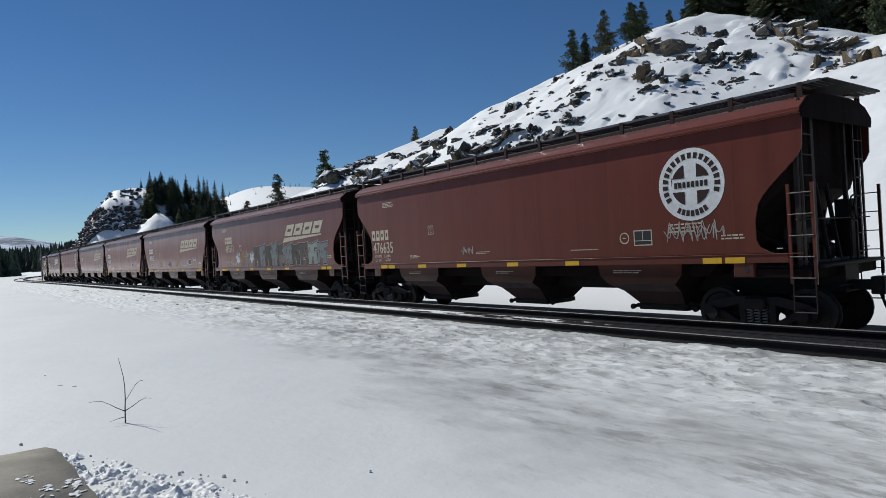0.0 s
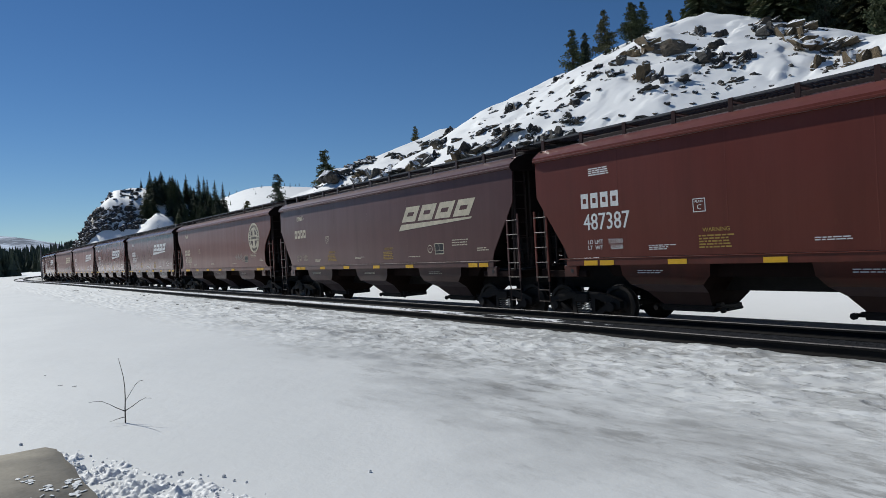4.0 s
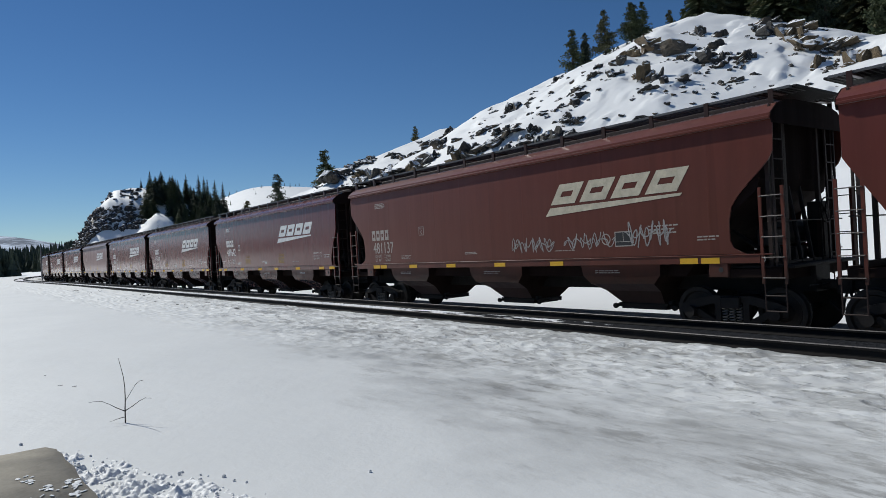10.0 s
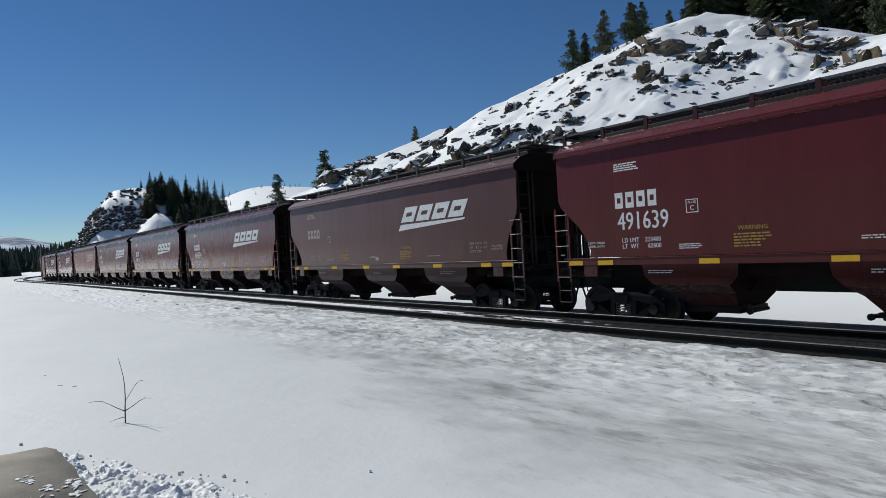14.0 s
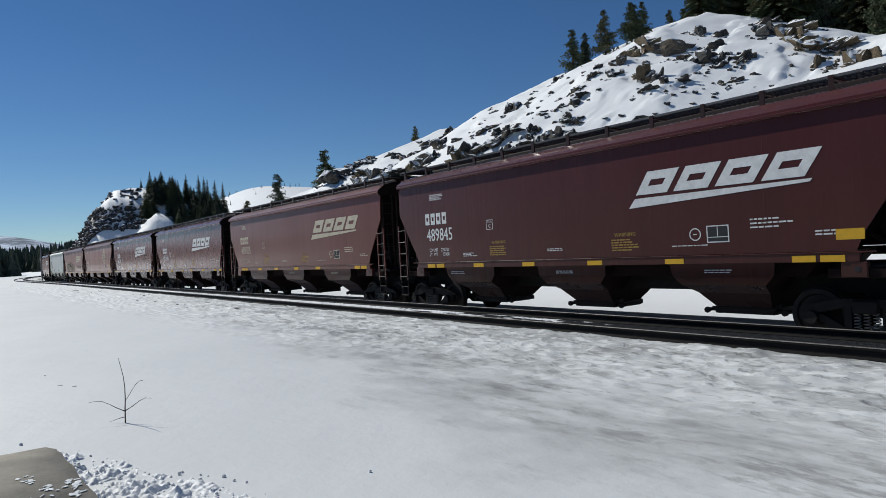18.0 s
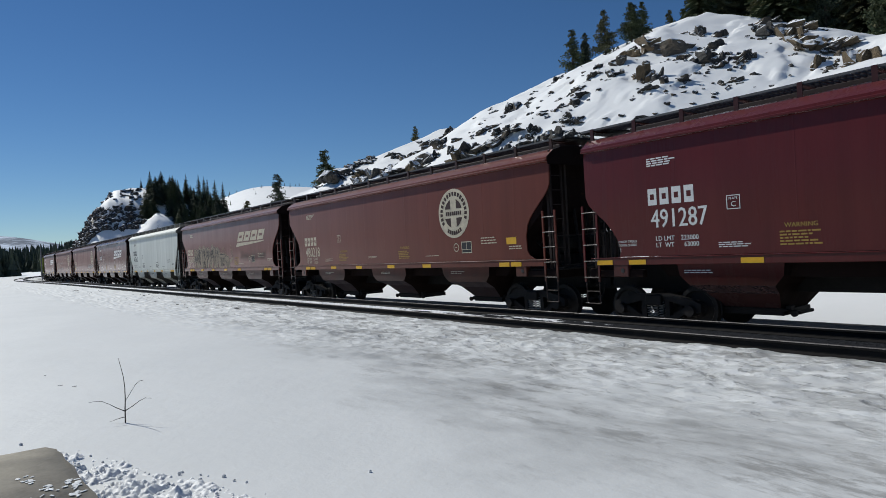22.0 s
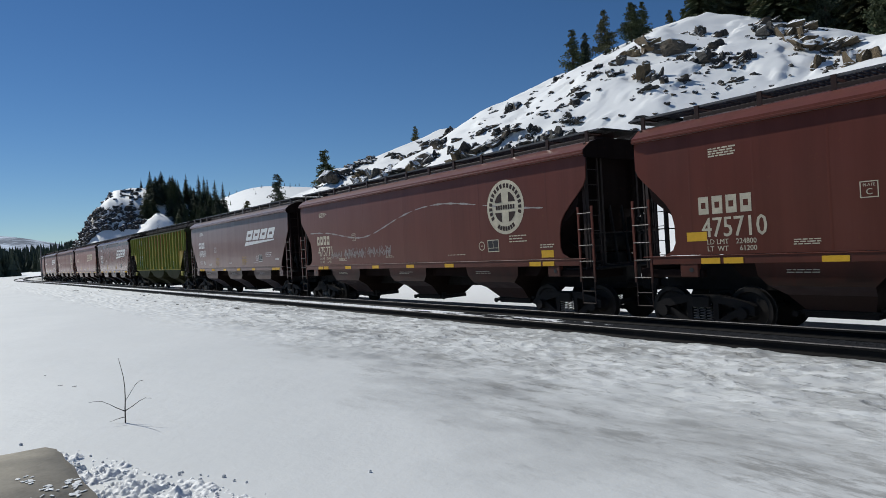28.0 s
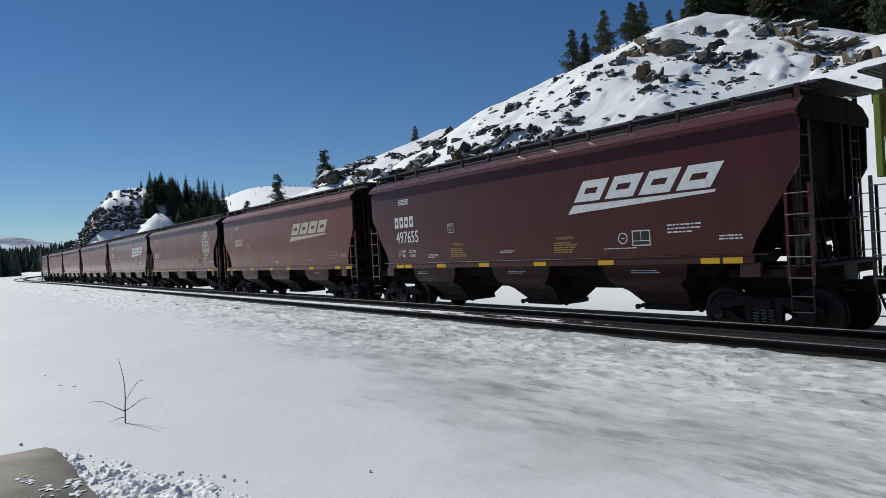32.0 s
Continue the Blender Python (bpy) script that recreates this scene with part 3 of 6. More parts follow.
UPPER_BAND = ((-42.6, 61.0, 1.73, 1.13, 2), (-43.3, 59.6, 0.85, 0.66, 2), (-43.1, 56.7, 0.82, 0.63, 0), (-37.3, 52.9, 0.86, 1.2, 2), (-36.0, 52.8, 0.68, 1.02, 1),
              (-34.4, 51.3, 0.49, 0.54, 0), (-34.9, 49.8, 0.59, 0.24, 1), (-39.8, 60.9, 2.01, 0.91, 0), (-37.2, 59.1, 0.81, 0.34, 1), (-40.3, 66.8, 0.77, 0.91, 0),
              (-35.3, 59.0, 1.46, 1.04, 1), (-36.4, 63.1, 0.84, 0.58, 1), (-33.0, 58.3, 0.89, 0.71, 1), (-31.5, 59.1, 0.89, 0.48, 1), (-30.7, 59.1, 0.47, 0.47, 1),
              (-37.9, 66.7, 0.75, 0.41, 1), (-33.4, 52.7, 0.61, 0.28, 1), (-29.8, 54.8, 0.71, 0.33, 1), (-32.7, 57.2, 0.64, 0.35, 1))
RIGHT_BAND = ((-33.4, 68.4, 1.22, 0.81, 1), (-35.6, 72.5, 1.08, 0.33, 1), (-31.3, 70.3, 1.71, 0.82, 2), (-30.8, 67.6, 0.99, 0.66, 2), (-27.9, 63.8, 1.36, 0.74, 2),
              (-29.0, 64.7, 0.82, 0.5, 2), (-25.1, 59.4, 0.45, 0.85, 2), (-23.5, 58.3, 0.55, 0.25, 0), (-25.5, 65.7, 1.44, 0.44, 2), (-24.8, 63.4, 0.96, 0.36, 1),
              (-27.1, 66.7, 0.32, 0.29, 2), (-21.5, 59.5, 1.0, 0.84, 2))
SCATTER = ((-33.4, 49.9, 0.18, 0.21, 1), (-32.5, 49.6, 0.31, 0.16, 1), (-32.1, 48.1, 0.25, 0.18, 1), (-31.2, 50.9, 0.34, 0.21, 1), (-31.3, 56.7, 0.37, 0.23, 1),
           (-29.0, 56.6, 0.45, 0.22, 1), (-30.5, 53.7, 0.27, 0.33, 1), (-29.3, 52.7, 0.32, 0.21, 1), (-29.8, 51.4, 0.26, 0.16, 1), (-30.4, 49.1, 0.25, 0.13, 1),
           (-33.0, 45.8, 0.69, 0.25, 1), (-32.5, 46.9, 0.25, 0.12, 1), (-32.7, 55.4, 0.23, 0.23, 1), (-31.1, 57.8, 0.29, 0.17, 1), (-31.7, 52.6, 0.22, 0.14, 1),
           (-36.6, 45.6, 0.31, 0.1, 1), (-35.3, 46.3, 0.51, 0.1, 1), (-19.9, 53.0, 0.35, 0.12, 1))


def build_rocks():
    """Small stones strewn over the hill, thickest below the crags."""
    rnd = random.Random(8)
    for k in range(300):
        y = 40 + 33 * rnd.random()
        x = -y * rnd.uniform(0.38, 1.35)
        if fbm(np.array([x * 0.11]), np.array([y * 0.14]), 83, 3)[0] < 0.5:
            continue
        rock_at(x, y, rnd.choice((0.12, 0.16, 0.22, 0.3, 0.4)), 0.7, rnd.choice((0, 1, 1)), rnd)
    for band in (LOWER_WEST, LOWER_EAST, MIDDLE_BAND, UPPER_BAND, RIGHT_BAND):
        for x, y, w, hgt, tone in band:
            for k in range(4 if w > 0.5 else 2):
                rock_at(x + w * rnd.uniform(-2.2, 2.2), y + w * rnd.uniform(-2.4, 0.8), rnd.choice((0.1, 0.14, 0.2, 0.3)) * (1 + 0.3 * w), 0.8, tone if rnd.random() < 0.6 else 1, rnd)
    for x, y, w, hgt, tone in SCATTER:
        rock_at(x, y, w * 1.1, hgt / w * 1.2, tone, rnd, 9.0)


build_rocks()


def build_cliff_rocks():
    """Broken dark cliff of the far knoll."""
    rnd = random.Random(19)
    for k in range(760):
        a, r = radians(rnd.uniform(77.4, 82.8)), rnd.uniform(392, 434)
        x, y = -r * math.sin(a), r * math.cos(a)
        cap = zg(x, y) > 34 and rnd.random() < 0.9
        if zg(x, y) > 3 and not cap and zg(x, y) + 1 > 32 * (1 - math.hypot(x + 377.0, y - 90.5) / 31) + 1.5:
            rock_at(x, y, rnd.uniform(0.9, 2.4), 1.0, 3, rnd, 9.0)


build_cliff_rocks()


def crag(seed, tall):
    """A knot of angular blocks split by upright joints, the outer ones lower."""
    rnd = random.Random(seed)
    bm = bmesh.new()
    n = rnd.randint(5, 7)
    for k in range(n):
        own = bmesh.new()
        a = k * math.tau / n + rnd.uniform(-0.4, 0.4)
        far = 0.0 if k == 0 else rnd.uniform(0.42, 0.72)
        cx, cy = far * math.cos(a), far * math.sin(a) * 0.8
        sx, sy = rnd.uniform(0.34, 0.52), rnd.uniform(0.34, 0.55)
        top = (1.0 if k == 0 else rnd.uniform(0.35, 0.9)) * (1.0 if tall else 0.9)
        lean = Vector((rnd.uniform(-0.1, 0.25), rnd.uniform(-0.2, 0.1), 0))
        for j in range(16):
            q = Vector((rnd.uniform(-1, 1), rnd.uniform(-1, 1), rnd.choice((-1, -0.2, 0.4, 0.85, 1)) + rnd.uniform(-0.1, 0.1)))
            taper = 1 - 0.15 * max(0, q.z)
            own.verts.new(Vector((cx + sx * q.x * taper, cy + sy * q.y * taper, 0)) + lean * q.z + Vector((0, 0, top * q.z - 0.15)))
        bmesh.ops.convex_hull(own, input=own.verts[:])
        bmesh.ops.delete(own, geom=[q for q in own.verts if not q.link_faces], context="VERTS")
        bmesh.ops.subdivide_edges(own, edges=own.edges[:], cuts=2, use_grid_fill=True)
        for q in own.verts:
            c = q.co
            q.co = c + Vector((noise.noise(c * 3.1 + Vector((seed, 0, 0))), noise.noise(c * 3.1 + Vector((0, seed, 0))), 0.6 * noise.noise(c * 4.3 + Vector((0, 0, seed))))) * 0.10
        me = bpy.data.meshes.new("block")
        own.to_mesh(me)
        own.free()
        bm.from_mesh(me)
        bpy.data.meshes.remove(me)
    return bm


CRAG_ME = [[mesh_of("crag", crag(3 + 11 * m + k, k % 2), ROCKS[m]) for k in range(6)] for m in range(3)]


def crag_at(x, y, w, hgt, tone, rnd):
    ob = new("crag", CRAG_ME[tone][rnd.randrange(6)])
    ob.matrix_basis = Matrix.LocRotScale((x, y, zg(x, y) - 0.05 * hgt), Euler((rnd.uniform(0.1, 0.4), rnd.uniform(-0.3, 0.1), rnd.uniform(-0.5, 0.5) + rnd.choice((0, math.pi)))), (w, w * 0.9, hgt))
    tagged(ob, ("grey", "dark", "ochre-brown")[tone] + " bedrock crag with snow on its ledges", "rock", "crags on the hillside")


def build_crags():
    rnd = random.Random(31)
    for band in (LOWER_WEST, LOWER_EAST, MIDDLE_BAND, UPPER_BAND, RIGHT_BAND):
        big = 1.9 if band in (LOWER_WEST, LOWER_EAST) else 1.5
        for x, y, w, hgt, tone in band:
            crag_at(x, y, w * big, max(hgt, 0.4 * w) * (1.25 if big > 1.6 else 1.4), tone, rnd)
            if w > 0.55:
                # smaller shoulders run on along the slope
                for k in range(3 if band in (LOWER_WEST, LOWER_EAST) else 1):
                    q = rnd.uniform(0.45, 0.8)
                    crag_at(x + w * rnd.uniform(-2.3, 2.3), y + w * rnd.uniform(-1.0, 1.6), w * q * big * 0.8, max(hgt * 0.6, 0.45 * w) * q * 1.1, tone if rnd.random() < 0.5 else 1, rnd)
    # broken bluff towards the far end of the hill
    for k in range(44):
        y = rnd.uniform(40, 60)
        x = -y * rnd.uniform(1.2, 1.85)
        w = rnd.uniform(0.6, 1.5)
        crag_at(x, y, w * 1.3, w * rnd.uniform(0.5, 1.0), rnd.choice((0, 1, 1, 2)), rnd)


build_crags()


def build_rubble():
    """Small stones all over the hill and the broken far cliff, too many to count."""
    me = bpy.data.meshes.new("rubble")
    faces, tones = [], []
    for t in range(4):
        faces += RUBBLE[1][t]
        tones += [t] * len(RUBBLE[1][t])
        me.materials.append(ROCKS[t])
    me.from_pydata(RUBBLE[0], [], faces)
    me.polygons.foreach_set("material_index", tones)
    tagged(new("rubble", me), "dark broken stones scattered through the snow", "rubble", kind="stuff")


build_rubble()


# ---- conifers ----
def crown(seed, tiers=17, wide=0.2, bare=0.08, thick=9):
    """Needle sprays on drooping branches; unit height."""
    rnd = random.Random(seed)
    bm = bmesh.new()
    for k in range(tiers):
        f = k / (tiers - 1)
        z = bare + (0.985 - bare) * f
        reach = wide * (1 - f) ** 0.85 * rnd.uniform(0.75, 1.15) + 0.012
        count = max(5, int(thick * (1 - f * 0.5)))
        for b in range(count):
            if rnd.random() < 0.08:
                continue
            a = math.tau * (b + rnd.random() * 0.8) / count + k
            r = reach * rnd.uniform(0.65, 1.2)
            d = Vector((math.cos(a), math.sin(a), 0))
            side = Vector((-d.y, d.x, 0))
            base = Vector((0, 0, z + rnd.uniform(-0.012, 0.012)))
            droop = r * rnd.uniform(0.25, 0.55)
            for j in range(8):
                t0, t1 = j / 8, (j + 1.6) / 8
                p0 = base + d * r * t0 + Vector((0, 0, -droop * t0 * t0))
                p1 = base + d * r * min(t1, 1.05) + Vector((0, 0, -droop * min(t1, 1) ** 2 + 0.006))
                w = r * (0.24 - 0.15 * t0) * rnd.uniform(0.6, 1.4)
                for q in (side * w, -side * w, Vector((0, 0, -w * 0.9))):
                    tip = (p0 + p1) / 2 + q + d * r * 0.12 + Vector((0, 0, rnd.uniform(-0.008, 0.004)))
                    v = [bm.verts.new(c) for c in (p0, p1, tip)]
                    bm.faces.new(v)
    return bm


def pine_crown(seed):
    """Open, ragged pine: needle clumps at the ends of uneven limbs, rounded top; unit height."""
    rnd = random.Random(seed)
    verts, faces = [], []
    for k in range(17):
        f = k / 16
        z = 0.10 + 0.87 * f
        reach = 0.25 * (0.75 + 0.35 * f - 1.0 * f ** 1.3) * rnd.uniform(0.45, 1.2) + 0.015
        for b in range(6 if f < 0.8 else 4):
            if rnd.random() < 0.15:
                continue
            a = rnd.random() * math.tau
            r = reach * rnd.uniform(0.6, 1.25)
            d = Vector((math.cos(a), math.sin(a), rnd.uniform(-0.25, 0.2)))
            for j in range(3):
                hub = Vector((0, 0, z)) + d * r * (0.4 + 0.3 * j)
                size = (0.03 + 0.03 * rnd.random()) * (1.1 - 0.5 * f)
                for t in range(20):
                    way = Vector((rnd.gauss(0, 1), rnd.gauss(0, 1), rnd.gauss(0.3, 0.8))).normalized()
                    p = hub + way * size * rnd.uniform(0.2, 1.0)
                    e1 = Vector((rnd.gauss(0, 1), rnd.gauss(0, 1), rnd.gauss(0, 1))).normalized() * size * 0.55
                    e2 = way * size * 0.6
                    i = len(verts)
                    verts += [tuple(p - e1), tuple(p + e1 * 0.4), tuple(p + e2)]
                    faces.append((i, i + 1, i + 2))
    me = bpy.data.meshes.new("crown")
    me.from_pydata(verts, [], faces)
    return me


def stem():
    bm = bmesh.new()
    rod(bm, (0, 0, -0.06), (0, 0, 0.35), 0.017, 7, 0.011)
    rod(bm, (0, 0, 0.35), (0, 0, 0.97), 0.011, 6, 0.002)
    for k in range(7):
        a = k * 2.4
        rod(bm, (0, 0, 0.10 + 0.05 * k), (0.06 * math.cos(a), 0.06 * math.sin(a), 0.085 + 0.05 * k), 0.003, 4, 0.001)
    return bm


STEM = mesh_of("trunk", stem(), BARK)
CROWNS = [mesh_of("crown", crown(20 + k, 32 - 2 * (k % 2), w, b, 15), NEEDLE[k % 3]) for k, (w, b) in enumerate(((0.30, 0.05), (0.36, 0.06), (0.33, 0.08), (0.19, 0.05), (0.15, 0.05)))]

for _k in range(3):
    CROWNS.append(pine_crown(60 + _k))
    CROWNS[-1].materials.append(NEEDLE[_k])


def conifer(x, y, h, k, label, group, turn, fat=1.0):
    t = empty("conifer", label, "tree", group)
    part("trunk", STEM, None, t)
    part("crown", CROWNS[k], None, t)
    t.matrix_basis = Matrix.LocRotScale((x, y, zg(x, y) - 0.05), Euler((0, 0, turn)), (h * fat, h * fat, h))


RIDGE_TREES = ((-56.6, 64.8, 5.6), (-57.9, 68.9, 4.4), (-54.7, 69.0, 6.0), (-52.0, 71.0, 5.1), (-53.4, 73.6, 4.6), (-54.7, 83.7, 5.4), (-53.2, 84.7, 5.1), (-54.0, 88.9, 5.5),
               (-102.4, 71.6, 3.6), (-133.6, 68.2, 12.5), (-158.4, 67.0, 9.0), (-178.1, 66.3, 10.5), (-50.6, 71.5, 4.4), (-56.0, 66.6, 3.6))
KNOLL_TREES = ((-425, 97.3, 7), (-423.8, 102.2, 8), (-422.5, 107.7, 8), (-417.4, 111.2, 12), (-421.9, 113.7, 12), (-417.8, 117.5, 18.1), (-414.7, 120.9, 12), (-417.7, 125, 21.9),
               (-413.9, 127.2, 19.7), (-418.1, 130.5, 21.7), (-413, 133.4, 22.5), (-411.5, 137.8, 22.8), (-408.7, 133.6, 12), (-413.1, 119.5, 10), (-416, 108.7, 9), (-429.8, 94.3, 6), (-418.7, 98, 7), (-407.2, 138.2, 12), (-409.7, 123.7, 12), (-408.1, 129, 13), (-415.5, 102.7, 8))


def build_trees():
    rnd = random.Random(4)
    for i, (x, y, h) in enumerate(RIDGE_TREES):
        conifer(x, y, h, 5 + i % 3, "dark green ragged pine on the snowy ridge", "ridge pines", rnd.random() * 6, rnd.uniform(1.2, 1.45))
    for i, (x, y, h) in enumerate(KNOLL_TREES):
        conifer(x, y, h, 3 + i % 2, "slender dark spruce by the far knoll", "knoll spruces", rnd.random() * 6, rnd.uniform(0.9, 1.2))
    for i in range(64):
        r, a = rnd.uniform(398, 424), radians(rnd.uniform(71.5, 77.6))
        if i > 52:
            r, a = rnd.uniform(380, 396), radians(rnd.uniform(73.2, 75))
        x, y = -r * math.sin(a), r * math.cos(a)
        conifer(x, y, rnd.uniform(9, 15), (1, 3, 0)[i % 3], "dense dark spruce by the far knoll", "knoll spruces", rnd.random() * 6, rnd.uniform(0.9, 1.2))
    for i in range(120):
        y = 79 + 34 * rnd.random() ** 1.3
        x = -0.60 * y + (0.60 * y + 6) * rnd.random()
        conifer(x, y, rnd.uniform(7.0, 12.0), (5, 0, 6, 7, 2)[i % 5], "dark conifer in the wood above the rocks", "wood above the rocks", rnd.random() * 6, rnd.uniform(0.85, 1.1))


build_trees()


def low_tree(verts, faces, x, y, z, h, rnd):
    for t in range(4):
        z0, r = z + h * (0.05 + 0.22 * t), h * 0.2 * (1 - 0.21 * t)
        n, b = 7, len(verts)
        for k in range(n):
            a = k * math.tau / n + rnd.random() * 0.6
            q = r * rnd.uniform(0.65, 1.25)
            verts.append((x + q * math.cos(a), y + q * math.sin(a), z0 - h * 0.05 * rnd.random()))
        verts.append((x, y, z0 + h * 0.36))
        faces.extend((b + k, b + (k + 1) % n, b + n) for k in range(n))


def build_far_woods():
    """Dark timber across the valley."""
    rnd = random.Random(6)
    verts, faces = [], []
    for k in range(2300):
        a = radians(rnd.uniform(80.5, 112))
        r = 640 + 420 * rnd.random()
        x, y = -r * math.sin(a), r * math.cos(a)
        low_tree(verts, faces, x, y, zg(x, y) - 1, rnd.uniform(15, 24) * (1 + 0.25 * (r - 640) / 420), rnd)
    for k in range(40):
        x, y = rnd.gauss(-830, 60), rnd.gauss(345, 60)
        low_tree(verts, faces, x, y, zg(x, y) - 0.5, rnd.uniform(2.5, 6), rnd)
    for k in range(60):
        a, r = radians(rnd.uniform(86.2, 87.6)), rnd.uniform(275, 300)
        x, y = -r * math.sin(a), r * math.cos(a)
        low_tree(verts, faces, x, y, zg(x, y), rnd.uniform(6, 10), rnd)
    me = bpy.data.meshes.new("far_woods")
    me.from_pydata(verts, [], faces)
    me.materials.append(NEEDLE[1])
    tagged(new("far_woods", me), "dark conifer woods across the valley", "woods", kind="stuff")


build_far_woods()


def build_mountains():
    m, n, l, b = shader("far_mountain_hazed", 0.9)
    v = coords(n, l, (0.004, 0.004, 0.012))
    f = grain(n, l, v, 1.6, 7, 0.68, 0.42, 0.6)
    # rock and snow tones both carry the blue of distant haze
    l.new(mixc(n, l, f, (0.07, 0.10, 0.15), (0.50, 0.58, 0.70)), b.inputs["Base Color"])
    bm = bmesh.new()
    rows = []
    for j in range(9):
        f = j / 8
        row = []
        for k in range(90):
            az = 70 + 70 * k / 89
            r = 2900 + 1100 * f + 120 * math.sin(k * 0.9)
            top = np.interp(az, (70, 82, 84.5, 87, 92, 105, 140), (80, 130, 150, 188, 198, 170, 140)) * (1 + 0.10 * noise.noise(Vector((k * 0.31, 3.3, 0))) + 0.05 * noise.noise(Vector((k * 0.9, 7, 0))))
            z = top * (f ** 0.75) * (1 + 0.18 * noise.noise(Vector((k * 0.6, j * 0.8, 1.0))) * (1 - f))
            row.append(bm.verts.new((-r * math.sin(radians(az)), r * math.cos(radians(az)), z - 4)))
        rows.append(row)
    rows.append([bm.verts.new((c.co.x * 1.06, c.co.y * 1.06, -6)) for c in rows[-1]])
    for r0, r1 in zip(rows, rows[1:]):
        for k in range(89):
            bm.faces.new((r0[k], r0[k + 1], r1[k + 1], r1[k]))
    tagged(new("mountain_range", mesh_of("mountain_range", bm, m, True)), "far snow-streaked mountain range with blue haze in its colour", "mountain", kind="structure")


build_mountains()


# ---- small things in the foreground ----
def build_sapling():
    t = empty("bare_sapling", "thin leafless sapling standing in the snow", "sapling", m=pose(-8.10, 1.47, 0.27))
    right = Vector((0.6, 0.8, 0))

    def twig(points, r, name):
        bm = bmesh.new()
        rings = []
        for k, (a, z) in enumerate(points):
            c, q = right * a + Vector((0, 0, z)), r * (1 - 0.75 * k / (len(points) - 1))
            side = Vector((0, 0, 1)) if name == "branch" else right
            deep = Vector((-0.8, 0.6, 0))
            rings.append([bm.verts.new(c + q * (side * math.cos(t) + deep * math.sin(t))) for t in np.linspace(0, math.tau, 6, endpoint=False)])
        for r0, r1 in zip(rings, rings[1:]):
            for k in range(6):
                bm.faces.new((r0[k], r0[(k + 1) % 6], r1[(k + 1) % 6], r1[k]))
        bm.faces.new(rings[0])
        bm.faces.new(rings[-1][::-1])
        part(name, bm, TWIG, t)

    twig(((0, -0.05), (0.0, 0.10), (0.004, 0.22), (0.012, 0.33), (0.015, 0.46), (0.006, 0.58), (-0.018, 0.70), (-0.04, 0.80)), 0.009, "stem")
    twig(((0, 0.2), (-0.08, 0.235), (-0.17, 0.285), (-0.25, 0.32), (-0.33, 0.325), (-0.41, 0.315)), 0.0055, "branch")
    twig(((0, 0.2), (0.09, 0.25), (0.17, 0.305), (0.24, 0.335), (0.31, 0.325)), 0.0055, "branch")
    twig(((0.012, 0.31), (0.08, 0.41), (0.14, 0.495), (0.19, 0.53), (0.235, 0.535)), 0.005, "branch")
    twig(((0, 0.135), (-0.09, 0.115), (-0.18, 0.085)), 0.0045, "branch")
    me = mesh_of("dead_twig", rod(rod(bmesh.new(), (-0.03, 0, 0.006), (0.05, 0.006, 0.01), 0.006, 5), (0.05, 0.006, 0.01), (0.085, -0.01, 0.006), 0.004, 5), TWIG)
    for x, y in ((-12.9, 1.16), (-11.6, 1.25), (-11.3, 1.4)):
        tagged(new("dead_twig", me), "short dark dead twig lying on the snow", "twig", "twigs on the snow").matrix_basis = pose(x, y, zg(x, y), 0, 0, 40 * x) @ Matrix.Scale(0.6, 4)


build_sapling()


def build_slab():
    bm = bmesh.new()
    v = [bm.verts.new(p) for p in ((-6.38, -1.2, 0.0), (-6.30, 0.55, 0.0), (-6.14, 0.64, 0.0), (-4.3, 0.76, 0.0), (-4.2, -1.2, 0.0),
                                   (-6.36, -1.2, 0.665), (-6.31, 0.555, 0.665), (-6.13, 0.625, 0.66), (-4.3, 0.69, 0.655), (-4.2, -1.2, 0.66))]
    bm.faces.new(v[:5][::-1])
    bm.faces.new(v[5:])
    for k in range(5):
        bm.faces.new((v[k], v[(k + 1) % 5], v[5 + (k + 1) % 5], v[5 + k]))
    bmesh.ops.bevel(bm, geom=bm.edges[:], offset=0.03, segments=2, affect="EDGES")
    bmesh.ops.subdivide_edges(bm, edges=[e for e in bm.edges if e.calc_length() > 0.3], cuts=6, use_grid_fill=True)
    for q in bm.verts:
        q.co += q.normal * 0.02 * noise.noise(q.co * 3.5)
    s = tagged(new("stone_slab", mesh_of("stone_slab", bm, CONCRETE, True)), "flat tan stone slab with snow frozen on it", "slab")
    rnd = random.Random(2)
    for k in range(6):
        cx, cy = -5.9 + 1.1 * rnd.random(), 0.58 - 0.30 * rnd.random() ** 1.8
        for j in range(9):
            x, y = cx + rnd.gauss(0, 0.06), min(cy + rnd.gauss(0, 0.022), 0.61)
            part("snow_patch", CLOD_ME[rnd.randrange(5)], None, s, "thin frozen snow patch", Matrix.LocRotScale((x, y, 0.660), Euler((0, 0, rnd.random() * 6)), (rnd.uniform(0.008, 0.032), rnd.uniform(0.006, 0.02), 0.003)))


def clod(seed):
    bm = bmesh.new()
    bmesh.ops.create_icosphere(bm, subdivisions=2, radius=1)
    for q in bm.verts:
        c = q.co.copy()
        q.co = c * (1 + 0.35 * noise.noise(c * 1.7 + Vector((seed * 5.3, 0, 0))) + 0.2 * noise.noise(c * 4 + Vector((0, seed * 2.1, 0))))
    return bm


CLOD_ME = [mesh_of("snow_clod", clod(k + 1), SNOW, True) for k in range(5)]


def lump(x, y, k):
    """Rounded cauliflower lumps of size 1/k."""
    d = noise.voronoi(Vector((x * k, y * k, k)))[0][0]
    return max(-0.2, 0.55 - 1.3 * d * d)


